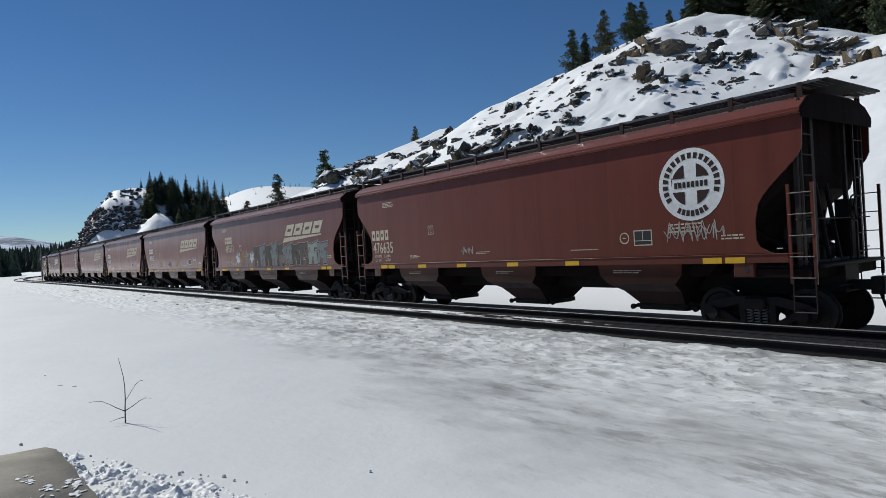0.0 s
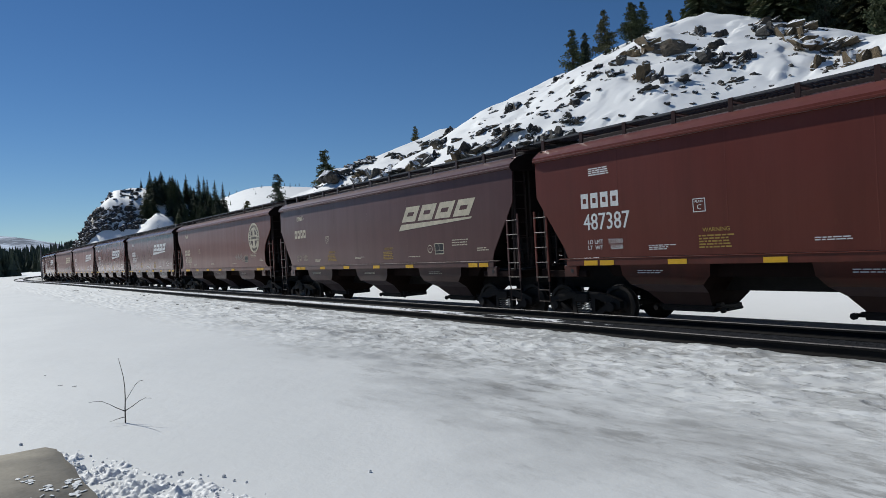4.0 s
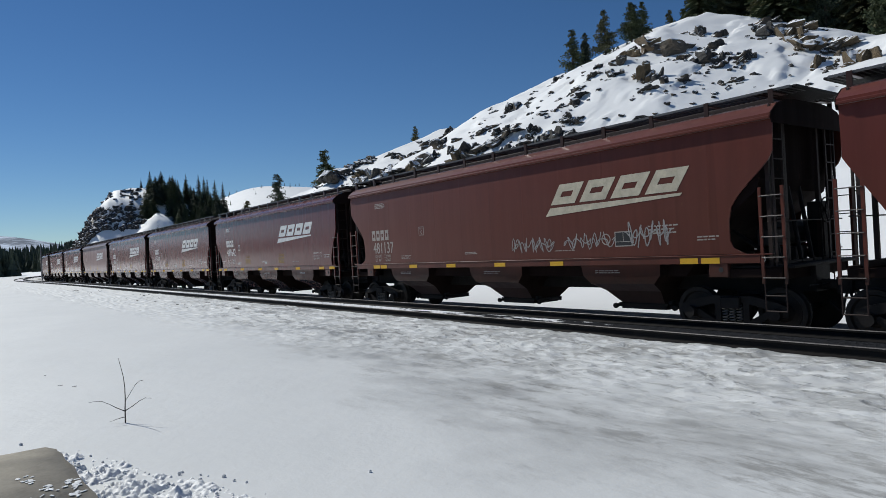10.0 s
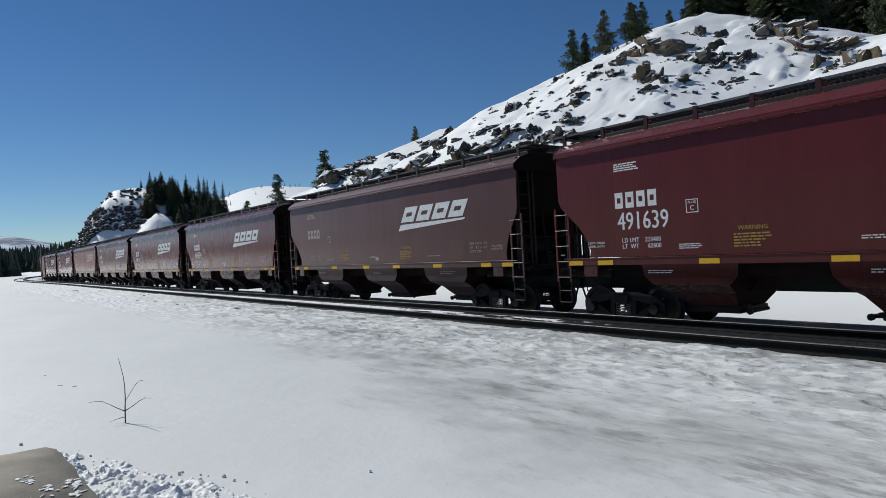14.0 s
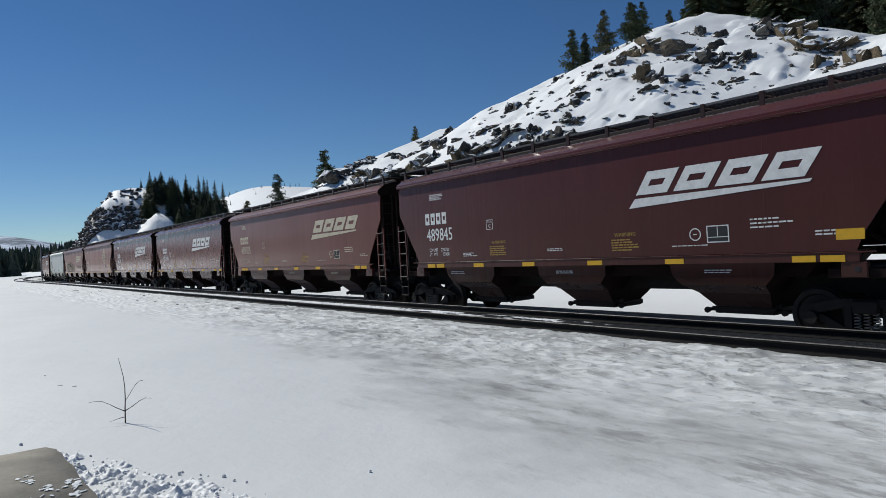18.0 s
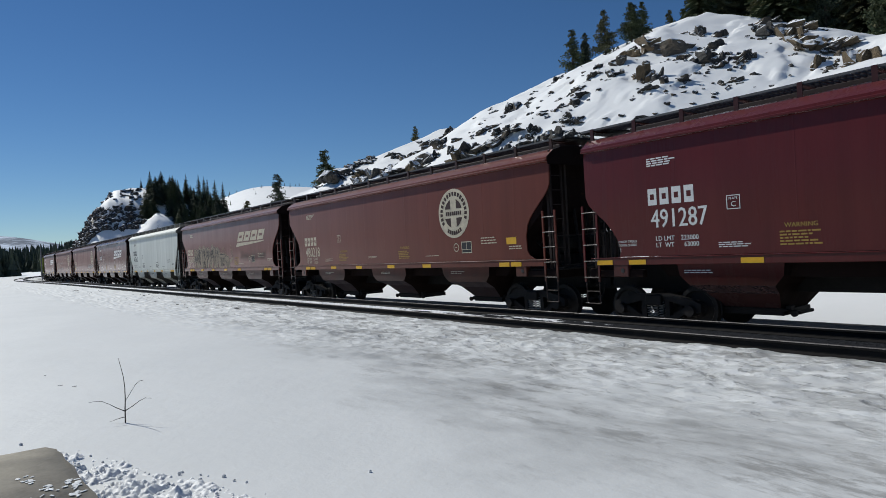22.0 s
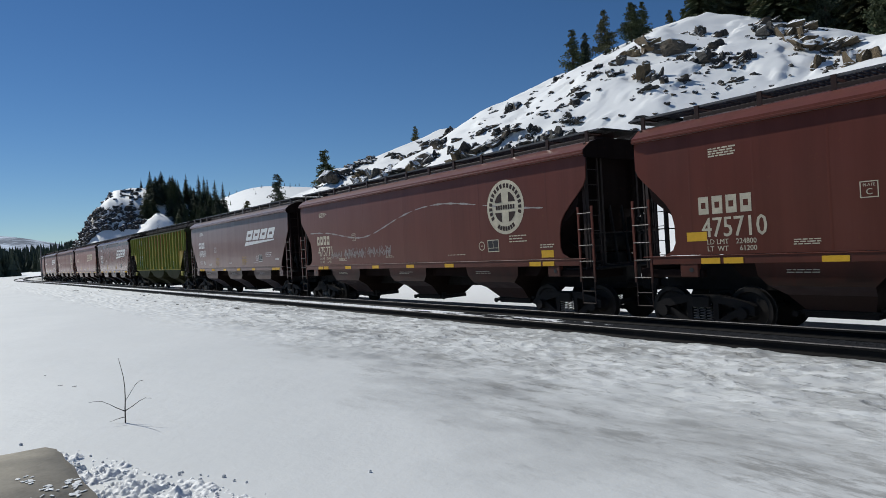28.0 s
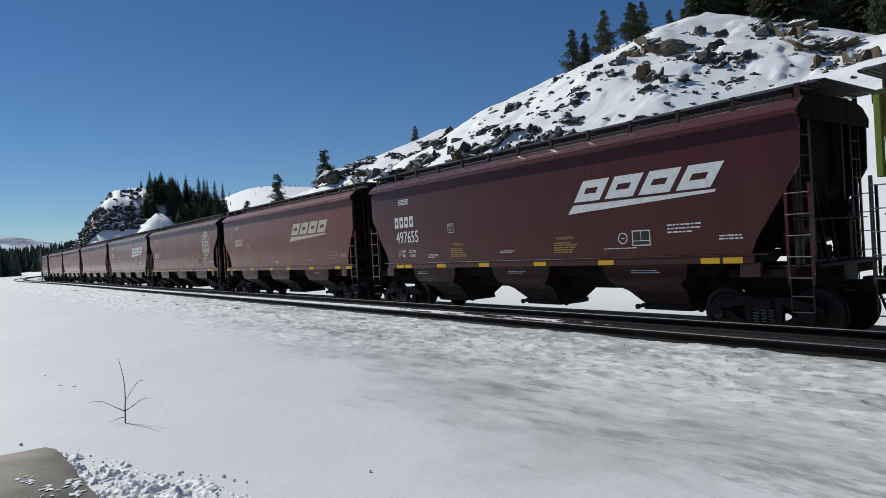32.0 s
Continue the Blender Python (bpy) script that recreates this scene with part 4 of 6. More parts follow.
def heap_at(x, y):
    """How deep the heap lies: it leans against the slab and thins out towards the open field."""
    rim = 0.86 + 0.37 * (x + 7.36) + 0.08 * noise.noise(Vector((x * 2.2, 1.7, 0)))
    s = (y - 0.40) / max(rim - 0.40, 0.05)
    return max(0.0, 1 - max(0.0, (s - 0.66) / 0.34) ** 2) * min(1, max(0, (x + 7.6) / 0.3))


def heap_z(x, y):
    f = heap_at(x, y)
    wx, wy = x + 0.03 * noise.noise(Vector((x * 9, y * 9, 2))), y + 0.03 * noise.noise(Vector((x * 9, y * 9, 7)))
    rough = 0.04 * lump(wx, wy, 6.0) + 0.05 * lump(wx, wy, 13.0) + 0.036 * lump(wx, wy, 27.0) + 0.055 * noise.noise(Vector((x * 3.6, y * 3.6, 3))) + 0.022 * noise.noise(Vector((x * 11, y * 11, 4))) + 0.022 * noise.noise(Vector((x * 28, y * 28, 9))) + 0.01 * noise.noise(Vector((x * 60, y * 60, 5)))
    return 0.20 + 0.10 * min(1, f * 4) + f ** 0.5 * rough


def build_bank():
    """Heap of broken ploughed snow beside the slab."""
    rnd = random.Random(12)
    bank = empty("ploughed_snow_heap", "heap of broken ploughed snow clods beside the slab", "snow heap", m=pose(-6.3, 1.0, 0.27))
    nx, ny = 330, 150
    verts = []
    for i in range(nx):
        for j in range(ny):
            x, y = -7.65 + 3.7 * i / (nx - 1), 0.42 + 1.75 * j / (ny - 1)
            verts.append((x + 6.3, y - 1.0, heap_z(x, y) - 0.27))
    me = bpy.data.meshes.new("packed_snow")
    me.from_pydata(verts, [], [(i * ny + j, i * ny + j + 1, (i + 1) * ny + j + 1, (i + 1) * ny + j) for i in range(nx - 1) for j in range(ny - 1)])
    me.materials.append(SNOW)
    me.polygons.foreach_set("use_smooth", [True] * len(me.polygons))
    part("packed_snow", me, None, bank)
    for k in range(130):
        x = -7.35 + 3.2 * rnd.random()
        rim = 0.86 + 0.37 * (x + 7.36)
        y = rim + rnd.gauss(-0.22, 0.15)
        r = rnd.choice((0.005, 0.006, 0.008, 0.010, 0.014, 0.02))
        top = max(heap_z(x, y), zg(x, y))
        part("snow_clod", CLOD_ME[k % 5], None, bank, "", Matrix.LocRotScale((x + 6.3, y - 1.0, top - 0.27 + r * 0.35), Euler((rnd.random() * 6, rnd.random() * 6, 0)), (r, r * rnd.uniform(0.7, 1), r * 0.8)))
    for x, y, r in ((-7.97, 0.47, 0.016), (-5.86, 1.48, 0.012), (-5.68, 1.58, 0.009), (-5.48, 1.71, 0.016), (-5.32, 1.74, 0.012), (-5.2, 1.8, 0.01), (-4.67, 2.63, 0.012)):
        tagged(new("snow_lump", CLOD_ME[1]), "small hard lump of snow on the field", "snow lump", "loose snow lumps").matrix_basis = Matrix.LocRotScale((x, y, zg(x, y) + r * 0.4), None, (r, r, r * 1.3))


build_slab()
build_bank()


def build_rail_drifts():
    """Crumbs of snow lying along the near rails."""
    rnd = random.Random(77)
    verts, faces = [], []
    for k in range(900):
        s = -40 + 26 * rnd.random() ** 2.0
        y = rnd.choice((9.72, 10.55, 10.7, 10.8, 10.9, 11.25, 9.38, 9.44)) + rnd.gauss(0, 0.04)
        r = rnd.uniform(0.006, 0.02)
        m = Matrix.LocRotScale((s, y, 0.30 + r * 0.4), Euler((0, 0, rnd.gauss(0, 0.2))), (r * rnd.uniform(1.2, 4.5), r, r))
        b = len(verts)
        src = CLOD_ME[k % 5]
        verts.extend(tuple(m @ q.co) for q in src.vertices)
        faces.extend(tuple(b + i for i in f.vertices) for f in src.polygons)
    me = bpy.data.meshes.new("snow_crumbs")
    me.from_pydata(verts, [], faces)
    me.materials.append(SNOW)
    tagged(new("snow_crumbs", me), "crumbs of snow lying along the rail", "snow", kind="stuff")


build_rail_drifts()


def build_signal_mast():
    x, y = -131.0, 12.15
    t = empty("signal_mast", "slim grey trackside mast", "mast", m=pose(x, y, 0.0))
    part("pole", rod(bmesh.new(), (0, 0, -0.5), (0, 0, 6.6), 0.11, 10, 0.09), plain("mast_grey", (0.2, 0.2, 0.21), 0.6), t)
    part("base", bevelled(boxes((-0.35, 0.35, -0.3, 0.3, -0.45, 0.25)), 0.03), IRON, t)


build_signal_mast()


def build_bare_patches():
    """Dark ballast edges showing through the snow beside the near track."""
    rnd = random.Random(31)
    me = []
    for k in range(4):
        bm = bmesh.new()
        ring = [bm.verts.new(((1 + 0.4 * rnd.random()) * math.cos(a), (1 + 0.5 * rnd.random()) * math.sin(a), 0)) for a in np.linspace(0, math.tau, 15, endpoint=False)]
        top = bm.verts.new((0, 0, 0.5))
        for i in range(15):
            bm.faces.new((ring[i], ring[(i + 1) % 15], top))
        me.append(mesh_of("stone_patch", bm, BALLAST_BARE))
    for k in range(64):
        s = rnd.uniform(-62, -22)
        y = 7.3 + 0.016 * (s + 62) + rnd.gauss(0, 0.28) + (0.8 if rnd.random() < 0.3 else 0)
        ob = new("stone_patch", me[k % 4])
        w = rnd.choice((0.08, 0.15, 0.3, 0.5))
        ob.matrix_basis = Matrix.LocRotScale((s, y, zg(s, y) - 0.01), Euler((0, 0, rnd.gauss(0, 0.1))), (w, rnd.uniform(0.02, 0.05), 0.05))
        tagged(ob, "dark gravel showing through the snow by the track", "gravel patch", "gravel patches")


build_bare_patches()


# ---- covered hopper wagons ----
CUTS = {
    "round": ((4.33, 0.0), (3.15, 0.03), (2.95, 0.12), (2.75, 0.33), (2.5, 0.62), (2.25, 0.83), (2.0, 0.98), (1.8, 1.05), (1.62, 1.0)),
    "curved": ((4.33, 0.0), (3.66, 0.02), (3.5, 0.10), (3.3, 0.29), (3.05, 0.56), (2.8, 0.80), (2.6, 0.93), (2.3, 1.0), (1.9, 1.0), (1.75, 0.93), (1.66, 0.78), (1.62, 0.66)),
    "slant": ((4.33, 0.0), (3.32, 0.03), (3.2, 0.1), (1.9, 0.95), (1.62, 1.06)),
    "ribbed": ((4.33, 0.0), (3.75, 0.0), (1.62, 1.75)),
}


def inset(kind, z):
    c = CUTS[kind]
    return float(np.interp(-z, [-p[0] for p in c], [p[1] for p in c]))


def side_y(kind, z):
    """Half width of the car at height z: the smooth-sided cars bulge a little."""
    if kind == "ribbed":
        return 1.54
    return 1.6 - 0.03 * ((z - 2.75) / 1.55) ** 2


def side_sheet(kind, h, sign):
    zs = [p[0] for p in CUTS[kind]]
    rows = sorted(set(zs + [4.0, 3.6, 3.0, 2.4, 2.05]))
    nx = 18
    bm = bmesh.new()
    for skin in (0.0, 0.035):
        grid = []
        for z in rows:
            e = inset(kind, z)
            far = e * 0.55 if kind == "round" else e
            y = sign * (side_y(kind, z) - skin)
            grid.append([bm.verts.new((-h + e + (2 * h - e - far) * i / nx, y, z)) for i in range(nx + 1)])
        for r0, r1 in zip(grid, grid[1:]):
            for i in range(nx):
                bm.faces.new((r0[i], r0[i + 1], r1[i + 1], r1[i]))
        if skin == 0.0:
            outer = grid
    ring = lambda g: g[0] + [r[-1] for r in g[1:]] + g[-1][-2::-1] + [r[0] for r in g[-2:0:-1]]
    a, b = [[bm.verts.new(q.co) for q in ring(g)] for g in (outer, grid)]
    for i in range(len(a)):
        bm.faces.new((a[i], a[(i + 1) % len(a)], b[(i + 1) % len(b)], b[i]))
    return bm


def seam(kind, sign, w):
    """A welded upright seam that follows the side."""
    bm = bmesh.new()
    prev = None
    for k in range(9):
        z = 1.62 + 2.68 * k / 8
        y = sign * side_y(kind, z)
        ring = [bm.verts.new((x, y + sign * d, z)) for x, d in ((-w, -0.003), (-0.6 * w, 0.0006), (0, 0.0016), (0.6 * w, 0.0006), (w, -0.003))]
        if prev:
            for n in range(4):
                bm.faces.new((prev[n], prev[n + 1], ring[n + 1], ring[n]))
        prev = ring
    return bm


def core(h, half):
    """Inner shell: bulkheads high up, slope sheets running in below."""
    lev = ((4.42, 0.34, 1.3), (4.2, 0.34, half - 0.03), (3.15, 0.34, half), (2.9, 0.42, half), (1.55, 2.2, half - 0.03), (1.4, 2.3, 1.42))
    bm = bmesh.new()
    rings = [[bm.verts.new(p) for p in ((-h + e, -w, z), (h - e, -w, z), (h - e, w, z), (-h + e, w, z))] for z, e, w in lev]
    for a, b in zip(rings, rings[1:]):
        for k in range(4):
            bm.faces.new((a[k], b[k], b[(k + 1) % 4], a[(k + 1) % 4]))
    bm.faces.new(rings[0])
    bm.faces.new(rings[-1][::-1])
    return bm


def roof(h, flat):
    if flat:
        prof = ((-1.6, 4.33), (-1.58, 4.42), (-1.2, 4.5), (-0.7, 4.56))
    else:
        prof = ((-1.655, 4.335), (-1.65, 4.40), (-1.52, 4.50), (-1.36, 4.615), (-1.05, 4.70), (-0.62, 4.74))
    prof = prof + tuple((-y, z) for y, z in prof[::-1])
    bm = bmesh.new()
    rings = [[bm.verts.new((x, y, z)) for y, z in prof] for x in (-h, -h + 0.3, 0, h - 0.3, h)]
    n = len(prof)
    for a, b in zip(rings, rings[1:]):
        for k in range(n):
            bm.faces.new((a[k], a[(k + 1) % n], b[(k + 1) % n], b[k]))
    bm.faces.new(rings[0])
    bm.faces.new(rings[-1][::-1])
    return bm


def roof_end(flat):
    prof = ((-1.6, 4.2), (-1.6, 4.33), (-1.58, 4.42), (-1.2, 4.5), (-0.7, 4.56)) if flat else ((-1.62, 4.2), (-1.655, 4.335), (-1.65, 4.40), (-1.52, 4.50), (-1.36, 4.615), (-1.05, 4.70), (-0.62, 4.74))
    prof = prof + tuple((-y, z) for y, z in prof[::-1])
    bm = bmesh.new()
    rings = [[bm.verts.new((x, y * 1.003, z + 0.003)) for y, z in prof] for x in (-0.01, 0.01)]
    n = len(prof)
    for k in range(n):
        bm.faces.new((rings[0][k], rings[0][(k + 1) % n], rings[1][(k + 1) % n], rings[1][k]))
    bm.faces.new(rings[0])
    bm.faces.new(rings[1][::-1])
    return bm


def eave(h, sign, kind):
    y = side_y(kind, 4.2)
    a, b = sorted((sign * (y - 0.01), sign * (y + 0.105)))
    return bevelled(boxes((-h, h, a, b, 4.285, 4.345)), 0.012)


def running_board(h, sign):
    specs = []
    y0, y1 = 0.66, 1.3
    for y in (y0, (y0 + y1) / 2, y1):
        specs.append((-h - 0.25, h + 0.25, sign * y - 0.012, sign * y + 0.012, 4.87, 4.92))
    n = int((2 * h + 0.5) / 0.115)
    for i in range(n + 1):
        x = -h - 0.25 + (2 * h + 0.5) * i / n
        a, b = sorted((sign * y0, sign * y1))
        specs.append((x - 0.014, x + 0.014, a, b, 4.86, 4.912))
    return boxes(*specs)


def bracket():
    bm = boxes((-0.05, 0.05, -0.012, 0.012, -0.32, 0.05), (-0.05, 0.05, 0.0, 0.55, -0.03, 0.0))
    slab(bm, ((-0.02, -0.22), (0.02, -0.22), (0.02, -0.03), (-0.02, -0.03)), 0.05, 0.07)
    return bm


def ladder_rails(w, z0, z1):
    return boxes((-0.03, 0.03, -0.02, 0.02, z0, z1), (w - 0.03, w + 0.03, -0.02, 0.02, z0, z1))


def ladder(name, x, y, w, z0, z1, n, parent, mat, rung_me):
    ld = part(name, ladder_rails(w, z0, z1), mat, parent, "", pose(x, y, 0))
    for k in range(n):
        part("rung", rung_me, None, ld, "", pose(0, 0, z0 + 0.12 + (z1 - z0 - 0.3) * k / (n - 1)))
    return ld


def stirrup():
    """A bent step hung under the corner."""
    bm = bmesh.new()
    for a, b in (((0, 0, 1.05), (0, 0, 0.45)), ((0, 0, 0.45), (0.42, 0, 0.45)), ((0.42, 0, 0.45), (0.42, 0, 1.05)), ((0, 0, 0.76), (0.42, 0, 0.76))):
        rod(bm, a, b, 0.016, 6)
    return bm


def end_ladder():
    specs = [(-0.025, 0.025, -0.02, 0.02, 1.3, 4.6), (0.40, 0.45, -0.02, 0.02, 1.3, 4.6)]
    specs += [(0, 0.42, -0.03, -0.01, 1.5 + 0.4 * k, 1.525 + 0.4 * k) for k in range(8)]
    return boxes(*specs)


def hopper_bay(top, w0, rib):
    """An outlet bay: upright side plate above, steep funnel below; its outer sides carry the wagon's colour."""
    bm = bmesh.new()
    if rib:
        lev = ((1.58, top, w0), (1.12, 0.74 + (top - 0.74) * 0.45, w0 - 0.04), (0.95, 0.90, w0 - 0.08), (0.74, 0.74, 1.02), (0.36, 0.62, 0.58))
    else:
        lev = ((1.58, 1.22, w0), (1.16, 1.16, w0 - 0.04), (0.95, 0.96, w0 - 0.08), (0.74, 0.82, 1.02), (0.36, 0.62, 0.58))
    rings = [[bm.verts.new(p) for p in ((-a, -w, z), (a, -w, z), (a, w, z), (-a, w, z))] for z, a, w in lev]
    for a, b in zip(rings, rings[1:]):
        for k in range(4):
            f = bm.faces.new((a[k], b[k], b[(k + 1) % 4], a[(k + 1) % 4]))
            # slope faces keep the low coat, their shade painted in with the grime
            f.material_index = 1 if k in (0, 2) else 0
    bm.faces.new(rings[0])
    bm.faces.new(rings[-1][::-1])
    return bm


def gate():
    """Sliding outlet gate with its frame, rack, capstan and bolts."""
    bm = bevelled(boxes((-0.68, 0.68, -0.62, 0.62, 0.24, 0.37), (-0.95, -0.66, -0.5, -0.38, 0.27, 0.34), (0.66, 0.97, -0.5, -0.38, 0.27, 0.34), (-0.74, 0.74, -0.65, -0.61, 0.34, 0.40), (0.70, 0.82, -0.58, -0.40, 0.36, 0.46)), 0.012)
    for x in (-0.88, 0.9):
        rod(bm, (x, -0.58, 0.3), (x, 0.2, 0.3), 0.04)
        rod(bm, (x, -0.64, 0.3), (x, -0.57, 0.3), 0.07, 8)
    for k in range(9):
        x = -0.6 + 0.15 * k
        rod(bm, (x, -0.665, 0.385), (x, -0.635, 0.385), 0.016, 6)
    return bm


def side_frame():
    bm = bmesh.new()
    slab(bm, [(-1.12, 0.42), (-1.12, 0.60), (-0.95, 0.68), (-0.45, 0.80), (0.45, 0.80), (0.95, 0.68), (1.12, 0.60), (1.12, 0.42), (0.95, 0.40), (0.78, 0.54), (0.30, 0.66), (-0.30, 0.66), (-0.78, 0.54), (-0.95, 0.40)], -0.07, 0.07)
    slab(bm, [(-0.88, 0.46), (-0.72, 0.52), (-0.30, 0.27), (0.30, 0.27), (0.72, 0.52), (0.88, 0.46), (0.36, 0.16), (-0.36, 0.16)], -0.07, 0.07)
    slab(bm, [(-0.36, 0.2), (-0.24, 0.2), (-0.24, 0.72), (-0.36, 0.72)], -0.06, 0.06)
    slab(bm, [(0.24, 0.2), (0.36, 0.2), (0.36, 0.72), (0.24, 0.72)], -0.06, 0.06)
    for x in (-0.89, 0.89):
        rod(bm, (x, -0.17, 0.457), (x, 0.1, 0.457), 0.12, 12)
    return bm


def coil():
    bm = bmesh.new()
    prev = None
    for k in range(61):
        a = k * math.tau / 10
        c, q = math.cos(a), math.sin(a)
        z = 0.275 + 0.34 * k / 60
        ring = [bm.verts.new(((0.052 + 0.013 * math.cos(t)) * c, (0.052 + 0.013 * math.cos(t)) * q, z + 0.013 * math.sin(t))) for t in (0, math.tau / 4, math.tau / 2, math.tau * 0.75)]
        if prev:
            for n in range(4):
                bm.faces.new((prev[n], prev[(n + 1) % 4], ring[(n + 1) % 4], ring[n]))
        prev = ring
    return bm


def wheelset():
    bm = bmesh.new()
    rod(bm, (0, -1.0, 0), (0, 1.0, 0), 0.075, 10)
    for s in (-1, 1):
        steps = ((s * 0.69, 0.503), (s * 0.715, 0.503), (s * 0.722, 0.478), (s * 0.82, 0.473), (s * 0.82, 0.39), (s * 0.775, 0.36), (s * 0.76, 0.2), (s * 0.83, 0.15), (s * 0.83, 0.07))
        prev = None
        for y, r in steps:
            ring = [bm.verts.new((r * math.cos(k * math.tau / 28), y, r * math.sin(k * math.tau / 28))) for k in range(28)]
            if prev:
                for k in range(28):
                    bm.faces.new((prev[k], prev[(k + 1) % 28], ring[(k + 1) % 28], ring[k]))
            else:
                bm.faces.new(ring)
            prev = ring
        bm.faces.new(prev)
        for k in range(3):
            a = k * math.tau / 3
            rod(bm, (0.28 * math.cos(a), s * 0.755, 0.28 * math.sin(a)), (0.28 * math.cos(a), s * 0.775, 0.28 * math.sin(a)), 0.03, 6)
    return bm


def coupler():
    bm = bevelled(boxes((-0.55, 0.1, -0.09, 0.09, 0.78, 0.98), (0.1, 0.34, -0.17, 0.17, 0.70, 1.05)), 0.02)
    rod(bm, (0.05, 0.3, 0.85), (0.2, 0.34, 0.35), 0.028)
    rod(bm, (0.2, 0.34, 0.35), (0.42, 0.3, 0.55), 0.028)
    rod(bm, (-0.15, -0.95, 0.92), (-0.15, 0.1, 0.9), 0.016, 6)
    return bm


def brake_wheel():
    bm = bmesh.new()
    n = 20
    for k in range(n):
        a, b = k * math.tau / n, (k + 1) * math.tau / n
        rod(bm, (0, 0.27 * math.cos(a), 0.27 * math.sin(a)), (0, 0.27 * math.cos(b), 0.27 * math.sin(b)), 0.018, 6)
    for k in range(5):
        a = k * math.tau / 5
        rod(bm, (-0.03, 0, 0), (0, 0.27 * math.cos(a), 0.27 * math.sin(a)), 0.014, 6)
    rod(bm, (-0.15, 0, 0), (0.02, 0, 0), 0.05)
    return bm


RUNG = mesh_of("rung", rod(bmesh.new(), (0, -0.03, 0), (0.45, -0.03, 0), 0.013, 6), RUNGS)
STIRRUP_ME = mesh_of("stirrup_step", stirrup(), LADDER)
END_LADDER_ME = mesh_of("end_ladder", end_ladder(), LADDER)
FRAME_ME = mesh_of("side_frame", side_frame(), IRON)
COIL_ME = mesh_of("spring", coil(), BRIGHT, True)
WHEELSET_ME = mesh_of("wheelset", wheelset(), WHEEL)
GATE_ME = mesh_of("gate", gate(), IRON)
COUPLER_ME = mesh_of("coupler", coupler(), IRON)
BRAKE_ME = mesh_of("brake_wheel", brake_wheel(), IRON)
BOLSTER_ME = mesh_of("bolster", bevelled(boxes((-0.2, 0.2, -1.15, 1.15, 0.55, 0.78), (-0.3, 0.3, -0.3, 0.3, 0.72, 0.86)), 0.02), IRON)


WHEEL_R = 0.475


def truck(x, car):
    t = part("truck", BOLSTER_ME, None, car, "black cast-steel wheel truck", pose(x, 0, RAIL_Z) @ Matrix.Scale(1.08, 4))
    for s in (-1, 1):
        part("side_frame", FRAME_ME, None, t, "", pose(0, s * 1.0, 0))
        for k in (-1, 0, 1):
            part("spring", COIL_ME, None, t, "", pose(0.15 * k, s * 1.04, 0))
    for k in (-1, 1):
        part("wheelset", WHEELSET_ME, None, t, "", pose(0.89 * k, 0, WHEEL_R))
    return t


RIBS = (0.44, 1.42, 2.42, 3.28, 4.08, 4.88, 5.72, 6.48, 7.24, 8.0, 8.48)


